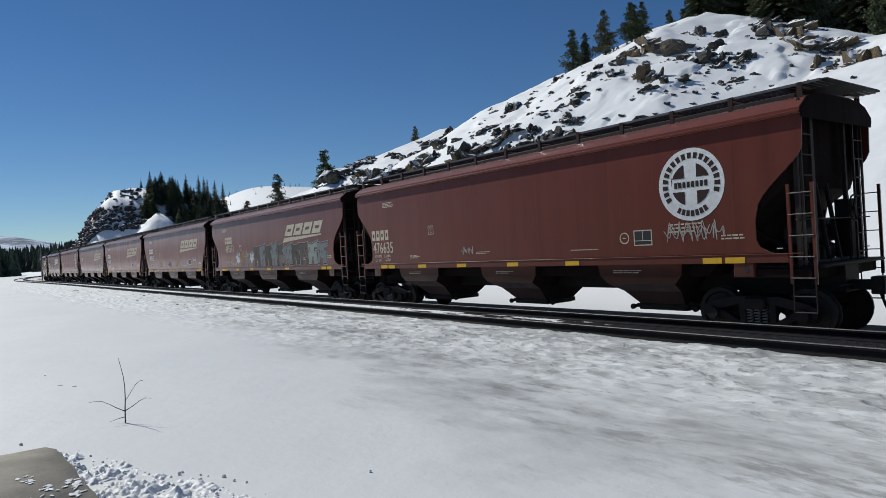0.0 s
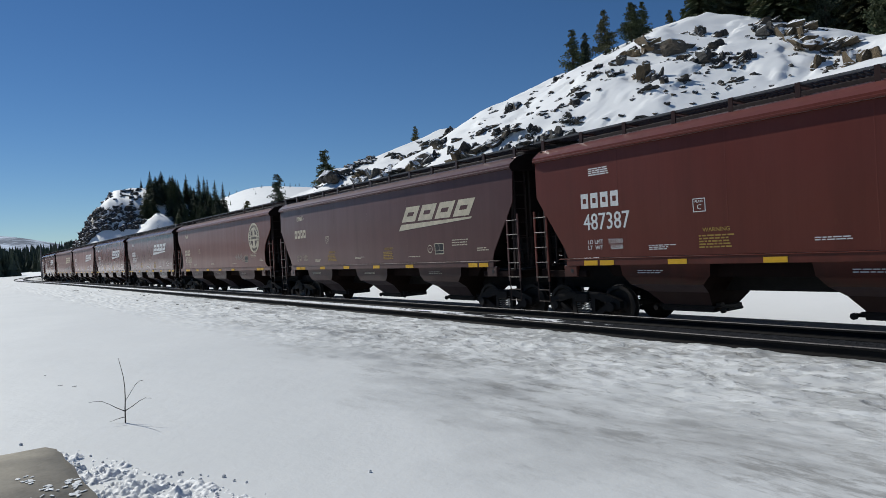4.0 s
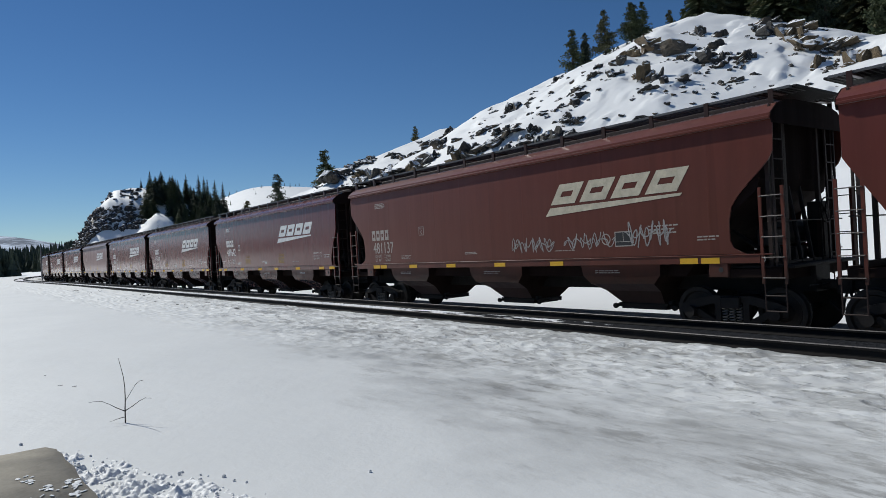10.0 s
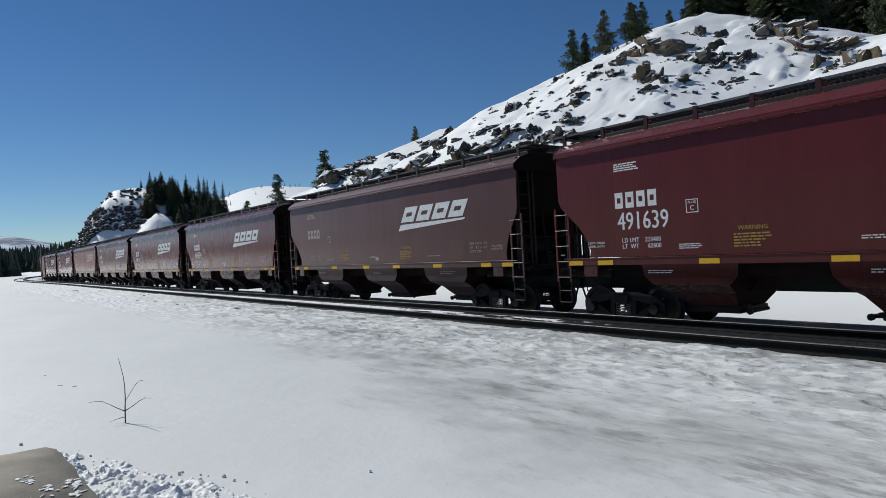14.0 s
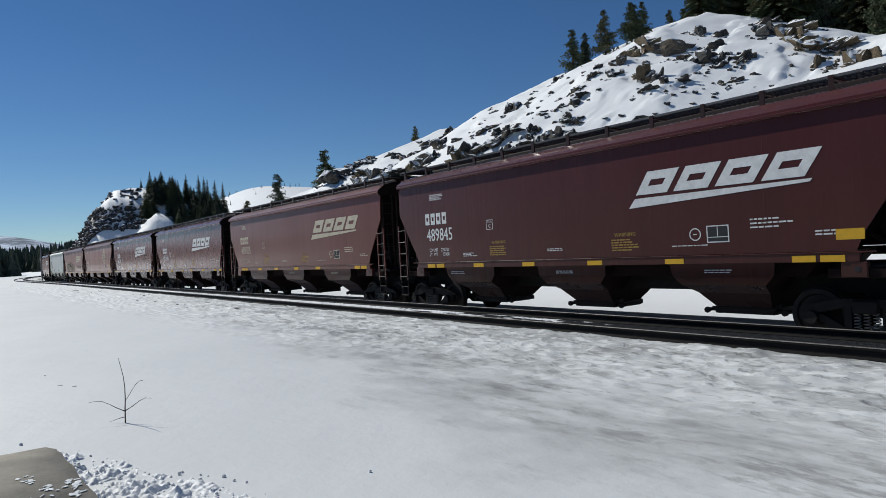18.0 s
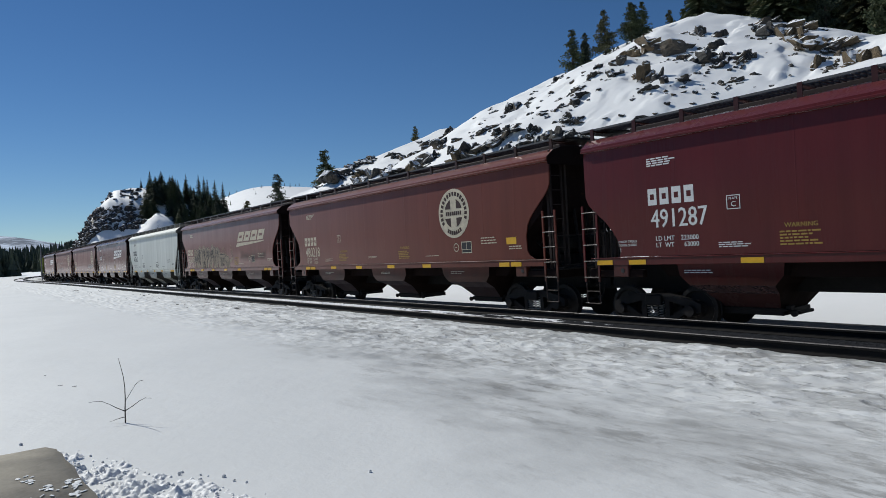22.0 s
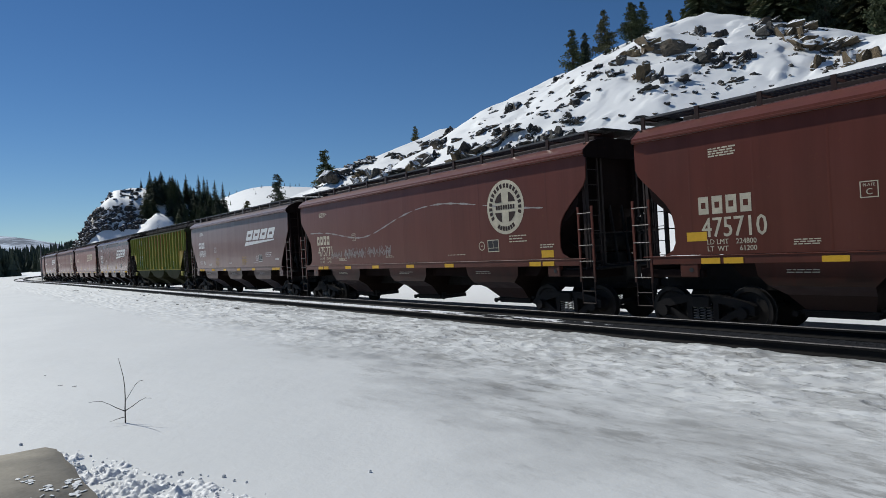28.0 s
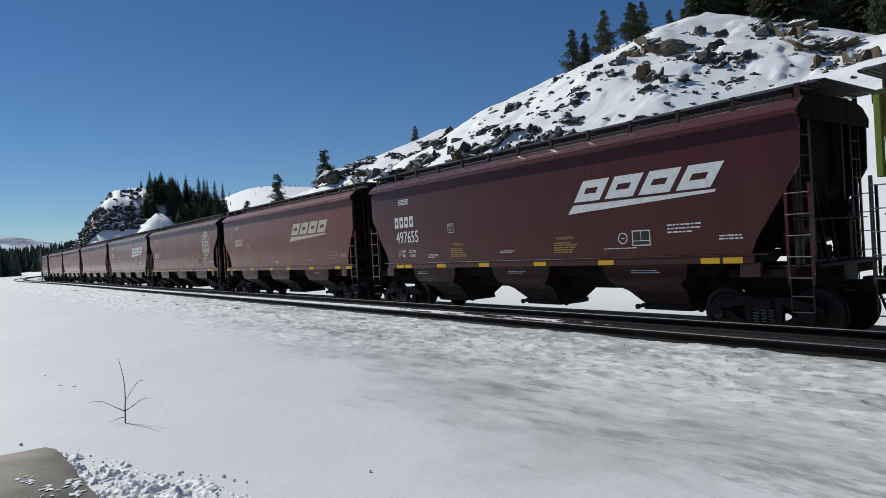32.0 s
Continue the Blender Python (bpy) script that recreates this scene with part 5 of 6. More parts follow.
def build_car(kind, length, h, mat, low):
    """One covered hopper wagon at the origin; h: half of its eave length. The open field is on its -y side."""
    car = empty("hopper_wagon", "weathered covered hopper wagon", "hopper wagon", "wagons of the train")
    rib = kind == "ribbed"
    for s in (-1, 1):
        sheet = part("side_sheet", side_sheet(kind, h, s), mat, car, "", None, not rib)
        if rib:
            me = mesh_of("rib", bevelled(boxes((-0.055, 0.055, -0.065, 0.065, 1.62, 4.33)), 0.012), GREEN_RIB)
            cutme = mesh_of("rib", bevelled(boxes((-0.055, 0.055, -0.065, 0.065, 2.9, 4.33)), 0.012), GREEN_RIB)
            for x in RIBS:
                for q in (-1, 1):
                    part("rib", cutme if x > 7.0 else me, None, sheet, "", pose(q * x, s * 1.6, 0.0))
        else:
            part("eave_trim", eave(h, s, kind), mat, car)
            seam_me = mesh_of("seam", seam(kind, s, 0.045 if kind == "curved" else 0.02), mat)
            count = 12 if kind == "curved" else 6
            for k in range(1, count if s < 0 else 1):
                part("seam", seam_me, None, sheet, "", pose(-h + 2 * h * k / count, 0, 0))
        e = inset(kind, 1.62) if kind == "slant" or rib else 0.42
        part("side_sill", bevelled(boxes((-h + e - 0.05, h - e + 0.05, *sorted((s * 1.5, s * (1.55 if rib else 1.6))), 1.54 if rib else 1.42, 1.60), (-h + e - 0.3, h - e + 0.3, *sorted((s * 1.5, s * (1.565 if rib else 1.618))), 1.588, 1.61)), 0.008), mat, car)
        part("running_board", running_board(h, s), GRATING, car, "grey steel grating walkway")
        br = mesh_of("walkway_bracket", bracket(), LADDER if rib else mat)
        n = 13 if s < 0 else 2
        for k in range(n):
            part("walkway_bracket", br, None, car, "", pose(-h + 0.12 + (2 * h - 0.24) * k / (n - 1), s * 1.33, 4.87, 0, 0, 0 if s < 0 else 180))
    # low darkens ends turned from the sun: shade in the colour, besides grime
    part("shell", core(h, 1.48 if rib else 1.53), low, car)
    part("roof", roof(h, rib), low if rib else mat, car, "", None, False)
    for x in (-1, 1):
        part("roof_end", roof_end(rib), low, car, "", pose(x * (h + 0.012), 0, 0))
    part("hatch_cover", bevelled(boxes((-h + 0.6, h - 0.6, -0.42, 0.42, 4.7, 4.93)), 0.03), LADDER, car)
    part("centre_sill", bevelled(boxes((-length / 2 + 0.5, length / 2 - 0.5, -0.33, 0.33, 0.74, 1.36)), 0.015), IRON, car)
    for x in (-1, 1):
        part("end_sill", bevelled(boxes(*[(*sorted((x * (h - 0.22), x * (h + 0.02))), -1.5, 1.5, 1.08, 1.34)]), 0.012), low, car)
        part("stub_sill", bevelled(boxes(*[(*sorted((x * (h - 1.6), x * (h + 0.02))), *sorted((q * 1.36, q * 1.52)), 1.12, 1.30) for q in (-1, 1)]), 0.01), low, car)
        part("coupler", COUPLER_ME, None, car, "", pose(x * (length / 2 - 0.22), 0, 0, 0, 0, 0 if x > 0 else 180))
        comb = [(-1.46, 1.30), (1.46, 1.30)]
        for q in (1.42, 0.75, -0.75, -1.42):
            comb += [(q + 0.04, 1.42 if q < 1.4 else 1.30), (q + 0.04, 4.40), (q - 0.04, 4.40), (q - 0.04, 1.42 if q > -1.4 else 1.30)]
        part("end_frame", slab(bmesh.new(), comb[2:], -0.04, 0.04), LADDER, car, "", pose(x * (h - 0.22), 0, 0, 0, 0, 90))
        for q in (-1, 1):
            y = q * 1.58
            x0 = h - 0.33 if x > 0 else -h - 0.12
            ladder("side_ladder", x0, y, 0.45, 1.0, 2.95, 5, car, LADDER if kind == "ribbed" else mat, RUNG)
            part("stirrup_step", STIRRUP_ME, None, car, "", pose(x0 + 0.02, y, 0))
            part("end_ladder", END_LADDER_ME, None, car, "", pose(x * (h - 0.12), q * 1.42 - (0.45 if q > 0 else 0), 0, 0, 0, 90))
        part("end_walkway", bevelled(boxes((*sorted((x * (h - 0.5), x * (h + 0.36))), -1.25, 1.25, 4.87, 4.92)), 0.008), IRON, car)
        at = h - (1.62 if kind == "round" else 1.12 if kind == "slant" else 1.3)
        truck(x * at, car)
        for q in (-1, 1):
            spot = x * (h - 1.0) if kind == "round" else x * at
            pad = part("jacking_pad", bevelled(boxes((spot - 0.22, spot + 0.22, *sorted((q * 1.44, q * 1.585)), 1.13, 1.43)), 0.015), mat, car)
            # no hole is cut: a black disc paints the shade inside it
            part("pull_hole", rod(bmesh.new(), (0, -0.004, 0), (0, 0.004, 0), 0.055, 14), BLACK, pad, "", pose(spot + 0.06, q * 1.588, 1.29))
        part("handrail", rod(rod(bmesh.new(), (x * (h - 0.06), -1.5, 2.25), (x * (h - 0.06), 1.5, 2.25), 0.016, 6), (x * (h - 0.06), -1.5, 2.25), (x * (h - 0.24), -1.5, 2.25), 0.016, 6), LADDER, car)
    part("brake_wheel", BRAKE_ME, None, car, "black spoked brake wheel", pose(h + 0.02, 0.55, 2.45))
    gear = bevelled(boxes((h - 0.3, h - 0.02, 0.35, 0.75, 2.25, 2.65), (h - 0.9, h - 0.3, -0.4, 0.3, 1.3, 1.7), (h - 1.1, h + 0.22, -1.45, 1.45, 1.30, 1.37), (h - 0.7, h - 0.35, -1.05, -0.6, 1.75, 2.1), (h - 0.55, h - 0.2, 0.9, 1.3, 1.37, 2.3)), 0.02)
    rod(gear, (h - 0.1, 0.55, 2.3), (h - 0.1, 0.55, 1.3), 0.02)
    rod(gear, (h - 0.75, -0.55, 2.0), (h - 0.75, 1.1, 2.0), 0.26, 12)
    for q in (-1.1, -0.2, 0.3, 1.2):
        rod(gear, (h - 0.42, q, 3.0), (h - 0.2, q, 1.35), 0.045, 6)
    for q in (-0.75, 0.75):
        rod(gear, (h - 1.4, q, 2.1), (h - 0.3, q, 1.35), 0.05, 6)
    part("brake_gear", gear, IRON, car, "black brake reservoir, valve and rigging on the end platform")
    step = (2 * h - 3.3) / 3
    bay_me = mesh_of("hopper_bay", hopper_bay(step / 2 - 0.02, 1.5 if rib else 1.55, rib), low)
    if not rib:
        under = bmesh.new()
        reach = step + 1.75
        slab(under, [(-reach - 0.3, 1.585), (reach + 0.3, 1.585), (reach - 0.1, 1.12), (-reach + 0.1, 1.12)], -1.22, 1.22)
        # dark block, coloured as the deep shade between the bays
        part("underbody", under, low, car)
    bay_me.materials.append(mat)
    for k in (-1, 0, 1):
        bay = part("hopper_bay", bay_me, None, car, "", pose(step * k, 0, 0))
        part("gate", GATE_ME, None, bay)
    return car


# ---- lettering on the wagons, on the side towards the field ----
def words(text, size, x, z, parent, mat, name="lettering", y=-1.607, align="LEFT", squash=1.0):
    cu = bpy.data.curves.new(name, "FONT")
    cu.body, cu.size, cu.align_x, cu.resolution_u = text, size, align, 2
    ob = bpy.data.objects.new(name, cu)
    me = bpy.data.meshes.new_from_object(ob)
    bpy.data.objects.remove(ob)
    bpy.data.curves.remove(cu)
    bold = size * 0.014
    flat = [tuple(q.co) for q in me.vertices]
    faces = [tuple(f.vertices) for f in me.polygons]
    bpy.data.meshes.remove(me)
    me = bpy.data.meshes.new(name)
    k = len(flat)
    me.from_pydata([(a - bold, b, 0.0) for a, b, _ in flat] + [(a + bold, b, 0.0012) for a, b, _ in flat], [], faces + [tuple(i + k for i in f) for f in faces])
    me.materials.append(mat)
    return part(name, me, None, parent, "", Matrix.Translation((x, y, z)) @ pose(0, 0, 0, 90, 0, 0) @ Matrix.Diagonal((squash, 1, 1, 1)))


def shape(name, polys, x, z, parent, mat, y=-1.606, label=""):
    """Flat painted shapes, each a polygon in x, z."""
    bm = bmesh.new()
    for p in polys:
        slab(bm, p, -0.0015, 0.0015)
    bmesh.ops.remove_doubles(bm, verts=bm.verts[:], dist=0.0002)
    return part(name, bm, mat, parent, label, pose(x, y, z))


def bar(x0, x1, z0, z1, k=0.0):
    return [(x0, z0), (x1, z0), (x1 + k, z1), (x0 + k, z1)]


def slotted(x, w, z0, z1, lean, slot):
    """A plain block with a slot through its middle, as a mitred frame."""
    k, m = lean / (z1 - z0), (z0 + z1) / 2

    def at(a, z):
        return (x + a * w + k * (z - z0), z)

    out = (at(0, z0), at(1, z0), at(1, z1), at(0, z1))
    hole = (at(0.26, m - slot / 2), at(0.72, m - slot / 2), at(0.72, m + slot / 2), at(0.26, m + slot / 2))
    return [[out[i], out[(i + 1) % 4], hole[(i + 1) % 4], hole[i]] for i in range(4)]


MARK = [q for _i in range(4) for q in slotted(0.315 * _i, 0.235, 0.0, 0.38, 0.0, 0.13)]
EMBLEM = [q for _i in range(4) for q in slotted(0.93 * _i + 0.05, 0.78, 0.14, 0.665, 0.32, 0.14)]
EMBLEM.append([(-0.15, -0.16), (0.02, 0.06), (3.75, 0.09), (3.7, 0.03)])


def ring_part(r0, r1, a0, a1, n=6):
    return [(r1 * math.cos(a0 + (a1 - a0) * k / n), r1 * math.sin(a0 + (a1 - a0) * k / n)) for k in range(n + 1)] + [(r0 * math.cos(a1 - (a1 - a0) * k / n), r0 * math.sin(a1 - (a1 - a0) * k / n)) for k in range(n + 1)]


def herald(x, z, car, mat, ground):
    disc = shape("round_emblem", [[(0.8 * math.cos(k * math.tau / 40), 0.8 * math.sin(k * math.tau / 40)) for k in range(40)]], x, z, car, mat, -1.606, "round painted emblem with a cross")
    quads = []
    for k in range(4):
        a = k * math.tau / 4
        c0 = 0.15
        q = [(c0, c0)] + [(0.47 * math.cos(t), 0.47 * math.sin(t)) for t in np.linspace(math.asin(c0 / 0.47), math.pi / 2 - math.asin(c0 / 0.47), 6)]
        quads.append([(u * math.cos(a) - v * math.sin(a), u * math.sin(a) + v * math.cos(a)) for u, v in q])
    quads += [bar(-0.4 + 0.105 * k, -0.4 + 0.105 * k + 0.07, -0.065, 0.065) for k in range(8)]
    for k in range(18):
        a = radians(205 - 13.2 * k)
        quads.append(ring_part(0.57, 0.70, a, a + 0.15, 2))
    for k in range(7):
        a = radians(238 + 10 * k)
        quads.append(ring_part(0.57, 0.70, a, a + 0.13, 2))
    shape("emblem_figure", quads, x, z, car, ground, -1.610)


def stencils(name, x, z, car, mat, rows, w, hgt=0.035, gap=0.028, seed=1):
    rnd = random.Random(seed)
    polys = []
    for r in range(rows):
        u = 0.0
        while u < w * (1 - 0.3 * rnd.random()):
            d = rnd.uniform(0.05, 0.16)
            polys.append(bar(u, u + d, -r * (hgt + gap), -r * (hgt + gap) + hgt))
            u += d + 0.025
    return tagged(shape(name, polys, x, z, car, mat), kind="stuff")


def scrawl(x, z, car, mat, w, hgt, seed, n=3, width=0.035, name="graffiti"):
    """Looping sprayed strokes."""
    rnd = random.Random(seed)
    bm = bmesh.new()
    for k in range(n):
        cx, cz = x + w * (k + 0.5) / n, z
        pts = []
        f1, f2, p1, p2 = rnd.uniform(2, 5), rnd.uniform(3, 7), rnd.random() * 6, rnd.random() * 6
        for i in range(46):
            t = i / 45
            pts.append(Vector((cx + (t - 0.5) * w / n * 0.9 + w / n * 0.22 * math.sin(f1 * t * 5 + p1), 0, cz + hgt * 0.5 * math.sin(f2 * t * 5 + p2) * (0.6 + 0.4 * math.sin(9 * t + p1)))))
        for a, b in zip(pts, pts[1:]):
            d = (b - a)
            if d.length < 1e-4:
                continue
            d.normalize()
            nn = Vector((-d.z, 0, d.x)) * width / 2
            v = [bm.verts.new(q) for q in (a - nn - d * 0.01, b - nn + d * 0.01, b + nn + d * 0.01, a + nn - d * 0.01)]
            bm.faces.new(v)
    return part(name, bm, mat, car, "sprayed graffiti strokes", pose(0, -1.6125, 0))


def stroke(pts, width):
    """A sprayed line of even width, as a row of joined quads."""
    left, right = [], []
    for k, (x, z) in enumerate(pts):
        (x0, z0), (x1, z1) = pts[max(k - 1, 0)], pts[min(k + 1, len(pts) - 1)]
        d = math.hypot(x1 - x0, z1 - z0) or 1.0
        nx, nz = -(z1 - z0) / d * width / 2, (x1 - x0) / d * width / 2
        left.append((x + nx, z + nz))
        right.append((x - nx, z - nz))
    return [[right[k], right[k + 1], left[k + 1], left[k]] for k in range(len(pts) - 1)]


def figure(car, cx, cz, a, b, seed, fill, line, halo, style):
    """One sprayed letter-like figure without meaning, in three coats: a pale halo, an outline and a fill."""
    rnd = random.Random(seed)
    r = lambda q: q * rnd.uniform(0.85, 1.15)
    if style == "spike":
        n = 2 * rnd.randint(5, 7)
        pts = []
        for k in range(n):
            t, q = k * math.tau / n + 0.2, (1.0 if k % 2 else rnd.uniform(0.38, 0.6)) * rnd.uniform(0.85, 1.15)
            pts.append((q * math.cos(t) + 0.2 * q * math.sin(t), q * math.sin(t)))
    elif style == "block":
        lean = rnd.uniform(-0.15, 0.2)
        pts = [(-1, -1), (r(-0.35), -1), (r(-0.3), r(-0.35)), (r(0.2), r(-0.3)), (r(0.3), -1), (1, -1), (r(0.95), r(0.1)), (r(0.45), r(0.2)), (r(0.5), r(0.45)), (1.05, r(0.5)), (1.1, r(1.0)), (r(-0.2), r(0.85)), (-1.1, r(0.95)), (r(-0.95), 0.1)]
        pts = [(u + lean * v, v) for u, v in pts]
    else:
        pts = [(-1, -1), (r(-0.25), -1), (r(-0.18), -0.45), (r(0.2), -0.45), (r(0.25), -1), (1, -1)]
        pts += [(math.cos(t) * r(1.0), 0.35 + 0.65 * math.sin(t) * r(1.0)) for t in np.linspace(0, math.pi, 9)]
        lean = rnd.uniform(-0.3, 0.12)
        pts = [(u + lean * v + 0.12 * math.sin(3 * v), v) for u, v in pts]
    deep = 0.0004 * (seed % 7)
    for name, grow, mat, y in (("graffiti_halo", 0.05, halo, -1.6068), ("graffiti_outline", 0.015, line, -1.6092), ("graffiti_fill", -0.03, fill, -1.6122)):
        shape(name, [[((a + grow) * u, (b + grow) * v) for u, v in pts]], cx, cz, car, mat, y - deep, "sprayed graffiti coat")
    strokes = []
    for k in range(rnd.randint(2, 3)):
        x0, z0 = a * rnd.uniform(-0.6, 0.5), b * rnd.uniform(-0.1, 0.25)
        strokes.append(bar(x0, x0 + rnd.uniform(0.015, 0.035), z0, z0 + b * rnd.uniform(0.2, 0.5), rnd.uniform(-0.1, 0.15) * b))
    if style == "arch" and a < 0.8:
        # inner contours, wavy shading lines and drips
        for q, t0, t1 in ((0.74, 0.3, 2.9), (0.52, 0.7, 2.4), (0.36, 0.2, 2.6)):
            t = np.linspace(t0, t1, 9)
            arc = [(a * q * math.cos(k) + lean * 0.5 * a, b * (0.3 + 0.62 * q * math.sin(k))) for k in t]
            strokes += stroke(arc, rnd.uniform(0.018, 0.04))
        for k in range(7):
            x0, z0, z1 = a * rnd.uniform(-0.8, 0.75), b * rnd.uniform(-0.9, -0.1), b * rnd.uniform(0.15, 0.85)
            w0, p0 = a * rnd.uniform(0.05, 0.22), rnd.uniform(0, 6)
            strokes += stroke([(x0 + lean * q * a + w0 * math.sin(4.5 * q + p0), z0 + (z1 - z0) * q) for q in np.linspace(0, 1, 9)], rnd.uniform(0.014, 0.038))
    shape("graffiti_detail", strokes, cx, cz, car, line, -1.6152 - deep, "sprayed graffiti strokes")


def piece(x, z, car, fills, line, halo, w, hgt, seed, n, style):
    rnd = random.Random(seed)
    for k in range(n):
        figure(car, x + w * (k + 0.5) / n, z + rnd.uniform(-0.03, 0.03) * hgt, w / n * rnd.uniform(0.48, 0.56), hgt * rnd.uniform(0.46, 0.54), seed * 10 + k, fills[k % len(fills)], line, halo, style)


def letter(car, kind, h, number, load, mat_l, sign, sign_mat, ground, seed):
    """Number, capacity data, plate box, stencils and the railroad's emblem in plain shapes."""
    L0 = -h
    n0 = L0 + {"485513": 2.35, "476635": 1.05, "483897": 1.25}.get(number, 1.9 if kind == "round" else 1.62)
    zm, zn, zl = (3.0, 2.5, 1.9) if number == "485513" else (2.49, 2.0, 1.84) if kind == "curved" else (2.80, 2.28, 1.97) if kind == "round" else (2.88, 2.33, 1.97)
    shape("owner_mark", MARK, n0, zm, car, mat_l)
    if number:
        words(number, 0.60, n0 + 0.05, zn, car, mat_l, "wagon_number", squash=0.80)
    if load:
        for k, line in enumerate(("LD LMT", "LT  WT")):
            words(line, 0.155, n0 + 0.15, zl - 0.148 * k, car, mat_l, "capacity_word", squash=0.95)
            words(load[k], 0.155, n0 + 1.25, zl - 0.148 * k, car, mat_l, "capacity_figure", align="RIGHT", squash=0.95)
    pl = L0 + (3.98 if kind == "round" else 4.95)
    words("PLATE", 0.072, pl, 2.765, car, mat_l, "plate_word", align="CENTER")
    words("C", 0.16, pl, 2.615, car, mat_l, "plate_letter", align="CENTER")
    shape("plate_box", [bar(0, 0.30, 0, 0.018), bar(0, 0.30, 0.28, 0.298), bar(0, 0.018, 0.018, 0.28), bar(0.282, 0.3, 0.018, 0.28)], pl - 0.15, 2.56, car, mat_l)
    stencils("stencil", L0 + 1.9, 3.86, car, mat_l, 4, 0.7, 0.03, 0.022, seed)
    stencils("stencil", L0 + 3.6, 1.86, car, mat_l, 3, 0.6, 0.022, 0.022, seed + 1)
    if kind == "round":
        for k, line in enumerate(("EXW 10-8  H    9-3", "EW     8-2  H  15-2", "CU FT  5204")):
            words(line, 0.105, h - 2.27, 2.13 - 0.125 * k, car, mat_l, "dimension_data")
        for k, line in enumerate(("2 INCH TREAD", "COND. SHOES")):
            words(line, 0.082, h - 1.25, 2.03 - 0.085 * k, car, mat_l, "brake_data")
            words(line, 0.082, L0 + 0.98, 1.96 - 0.085 * k, car, mat_l, "brake_data")
    else:
        stencils("stencil", h - 3.0, 2.3, car, mat_l, 3, 0.8, 0.032, 0.05, seed + 2)
        stencils("stencil", h - 1.75, 2.0, car, mat_l, 2, 0.55, 0.03, 0.035, seed + 3)
    stencils("stencil", L0 + 7.3, 1.88, car, mat_l, 2, 0.6, 0.022, 0.022, seed + 4)
    stencils("stencil", L0 + 11.2, 1.82, car, mat_l, 1, 0.9, 0.022, 0.022, seed + 5)
    if kind != "ribbed":
        for k, dx in enumerate((-5.2, -0.5, 3.9)):
            ob = stencils("bay_stencil", dx, 1.27, car, mat_l, 2, 0.75, 0.02, 0.03, seed + 11 + k)
            ob.location.y = -1.529
    if number == "447563":
        return
    px, pz = h - 3.95, 1.9
    if kind == "round":
        shape("paper_plate", [bar(0, 0.22, 0, 0.13)], L0 + 7.75, 1.74, car, mat_l, -1.606, "small white plate")
    if kind != "round":
        shape("data_panel", [bar(0, 0.46, 0, 0.32)], px, pz, car, BLACK, -1.6065, "black data panel")
        shape("data_panel_frame", [bar(-0.025, 0.485, -0.025, 0), bar(-0.025, 0.485, 0.32, 0.345), bar(-0.025, 0, 0, 0.32), bar(0.46, 0.485, 0, 0.32), bar(0.22, 0.235, 0.1, 0.32), bar(0, 0.46, 0.085, 0.1)], px, pz, car, mat_l, -1.6075)
    if kind != "round":
        tagged(shape("stencil_ring", [ring_part(0.115, 0.14, k * math.tau / 8, (k + 1) * math.tau / 8, 3) for k in range(8)] + [bar(-0.05, 0.05, -0.01, 0.012)], px - 0.3, pz + 0.17, car, mat_l), kind="stuff")
    if sign == "slab":
        wide = 1.0 if kind == "round" else 1.08
        shape("emblem", [[(u * wide, v) for u, v in q] for q in EMBLEM], L0 + (9.65 if kind == "round" else 11.1 if kind == "curved" else 10.85 if h > 8.1 else 10.25), 2.93, car, sign_mat, -1.606, "slanted block emblem over a bar")
    elif sign == "round":
        herald(L0 + {"480218": 12.9, "475771": 14.1}.get(number, 14.8), 3.18, car, sign_mat, ground)


def warning(car, x, seed, mat=None):
    mat = mat or OCHRE
    words("WARNING", 0.13, x, 2.12, car, mat, "warning_word")
    stencils("warning_text", x - 0.1, 2.02, car, mat, 5, 0.75, 0.032, 0.03, seed)


REFLECT = mesh_of("reflector", boxes((0, 0.48, -0.004, 0.004, 0, 0.115)), YELLOW)
REFLECT_LONG = mesh_of("reflector", boxes((0, 0.44, -0.004, 0.004, 0, 0.125), (0.52, 0.95, -0.004, 0.004, 0, 0.125)), YELLOW)


def reflectors(car, kind, h):
    xs = [4.08, 6.78, 8.97, 11.53] if kind == "round" else [4.1, 6.3, 8.7, 11.0]
    if kind == "round":
        xs = [0.30, 1.27] + xs + [2 * h - 1.75, 2 * h - 0.77]
    for x in xs:
        part("reflector", REFLECT, None, car, "", pose(-h + x, -1.605, 1.43))
    if kind != "round":
        part("reflector", REFLECT_LONG, None, car, "", pose(-h + 1.62, -1.605, 1.425))
        part("reflector", REFLECT_LONG, None, car, "", pose(h - 2.2, -1.605, 1.425))
    part("tag_plate", bevelled(boxes((0, 0.27, -0.012, 0.012, 0, 0.10)), 0.004), GRATING, car, "small grey tag plate", pose(h - 3.2, -1.606, 1.46))


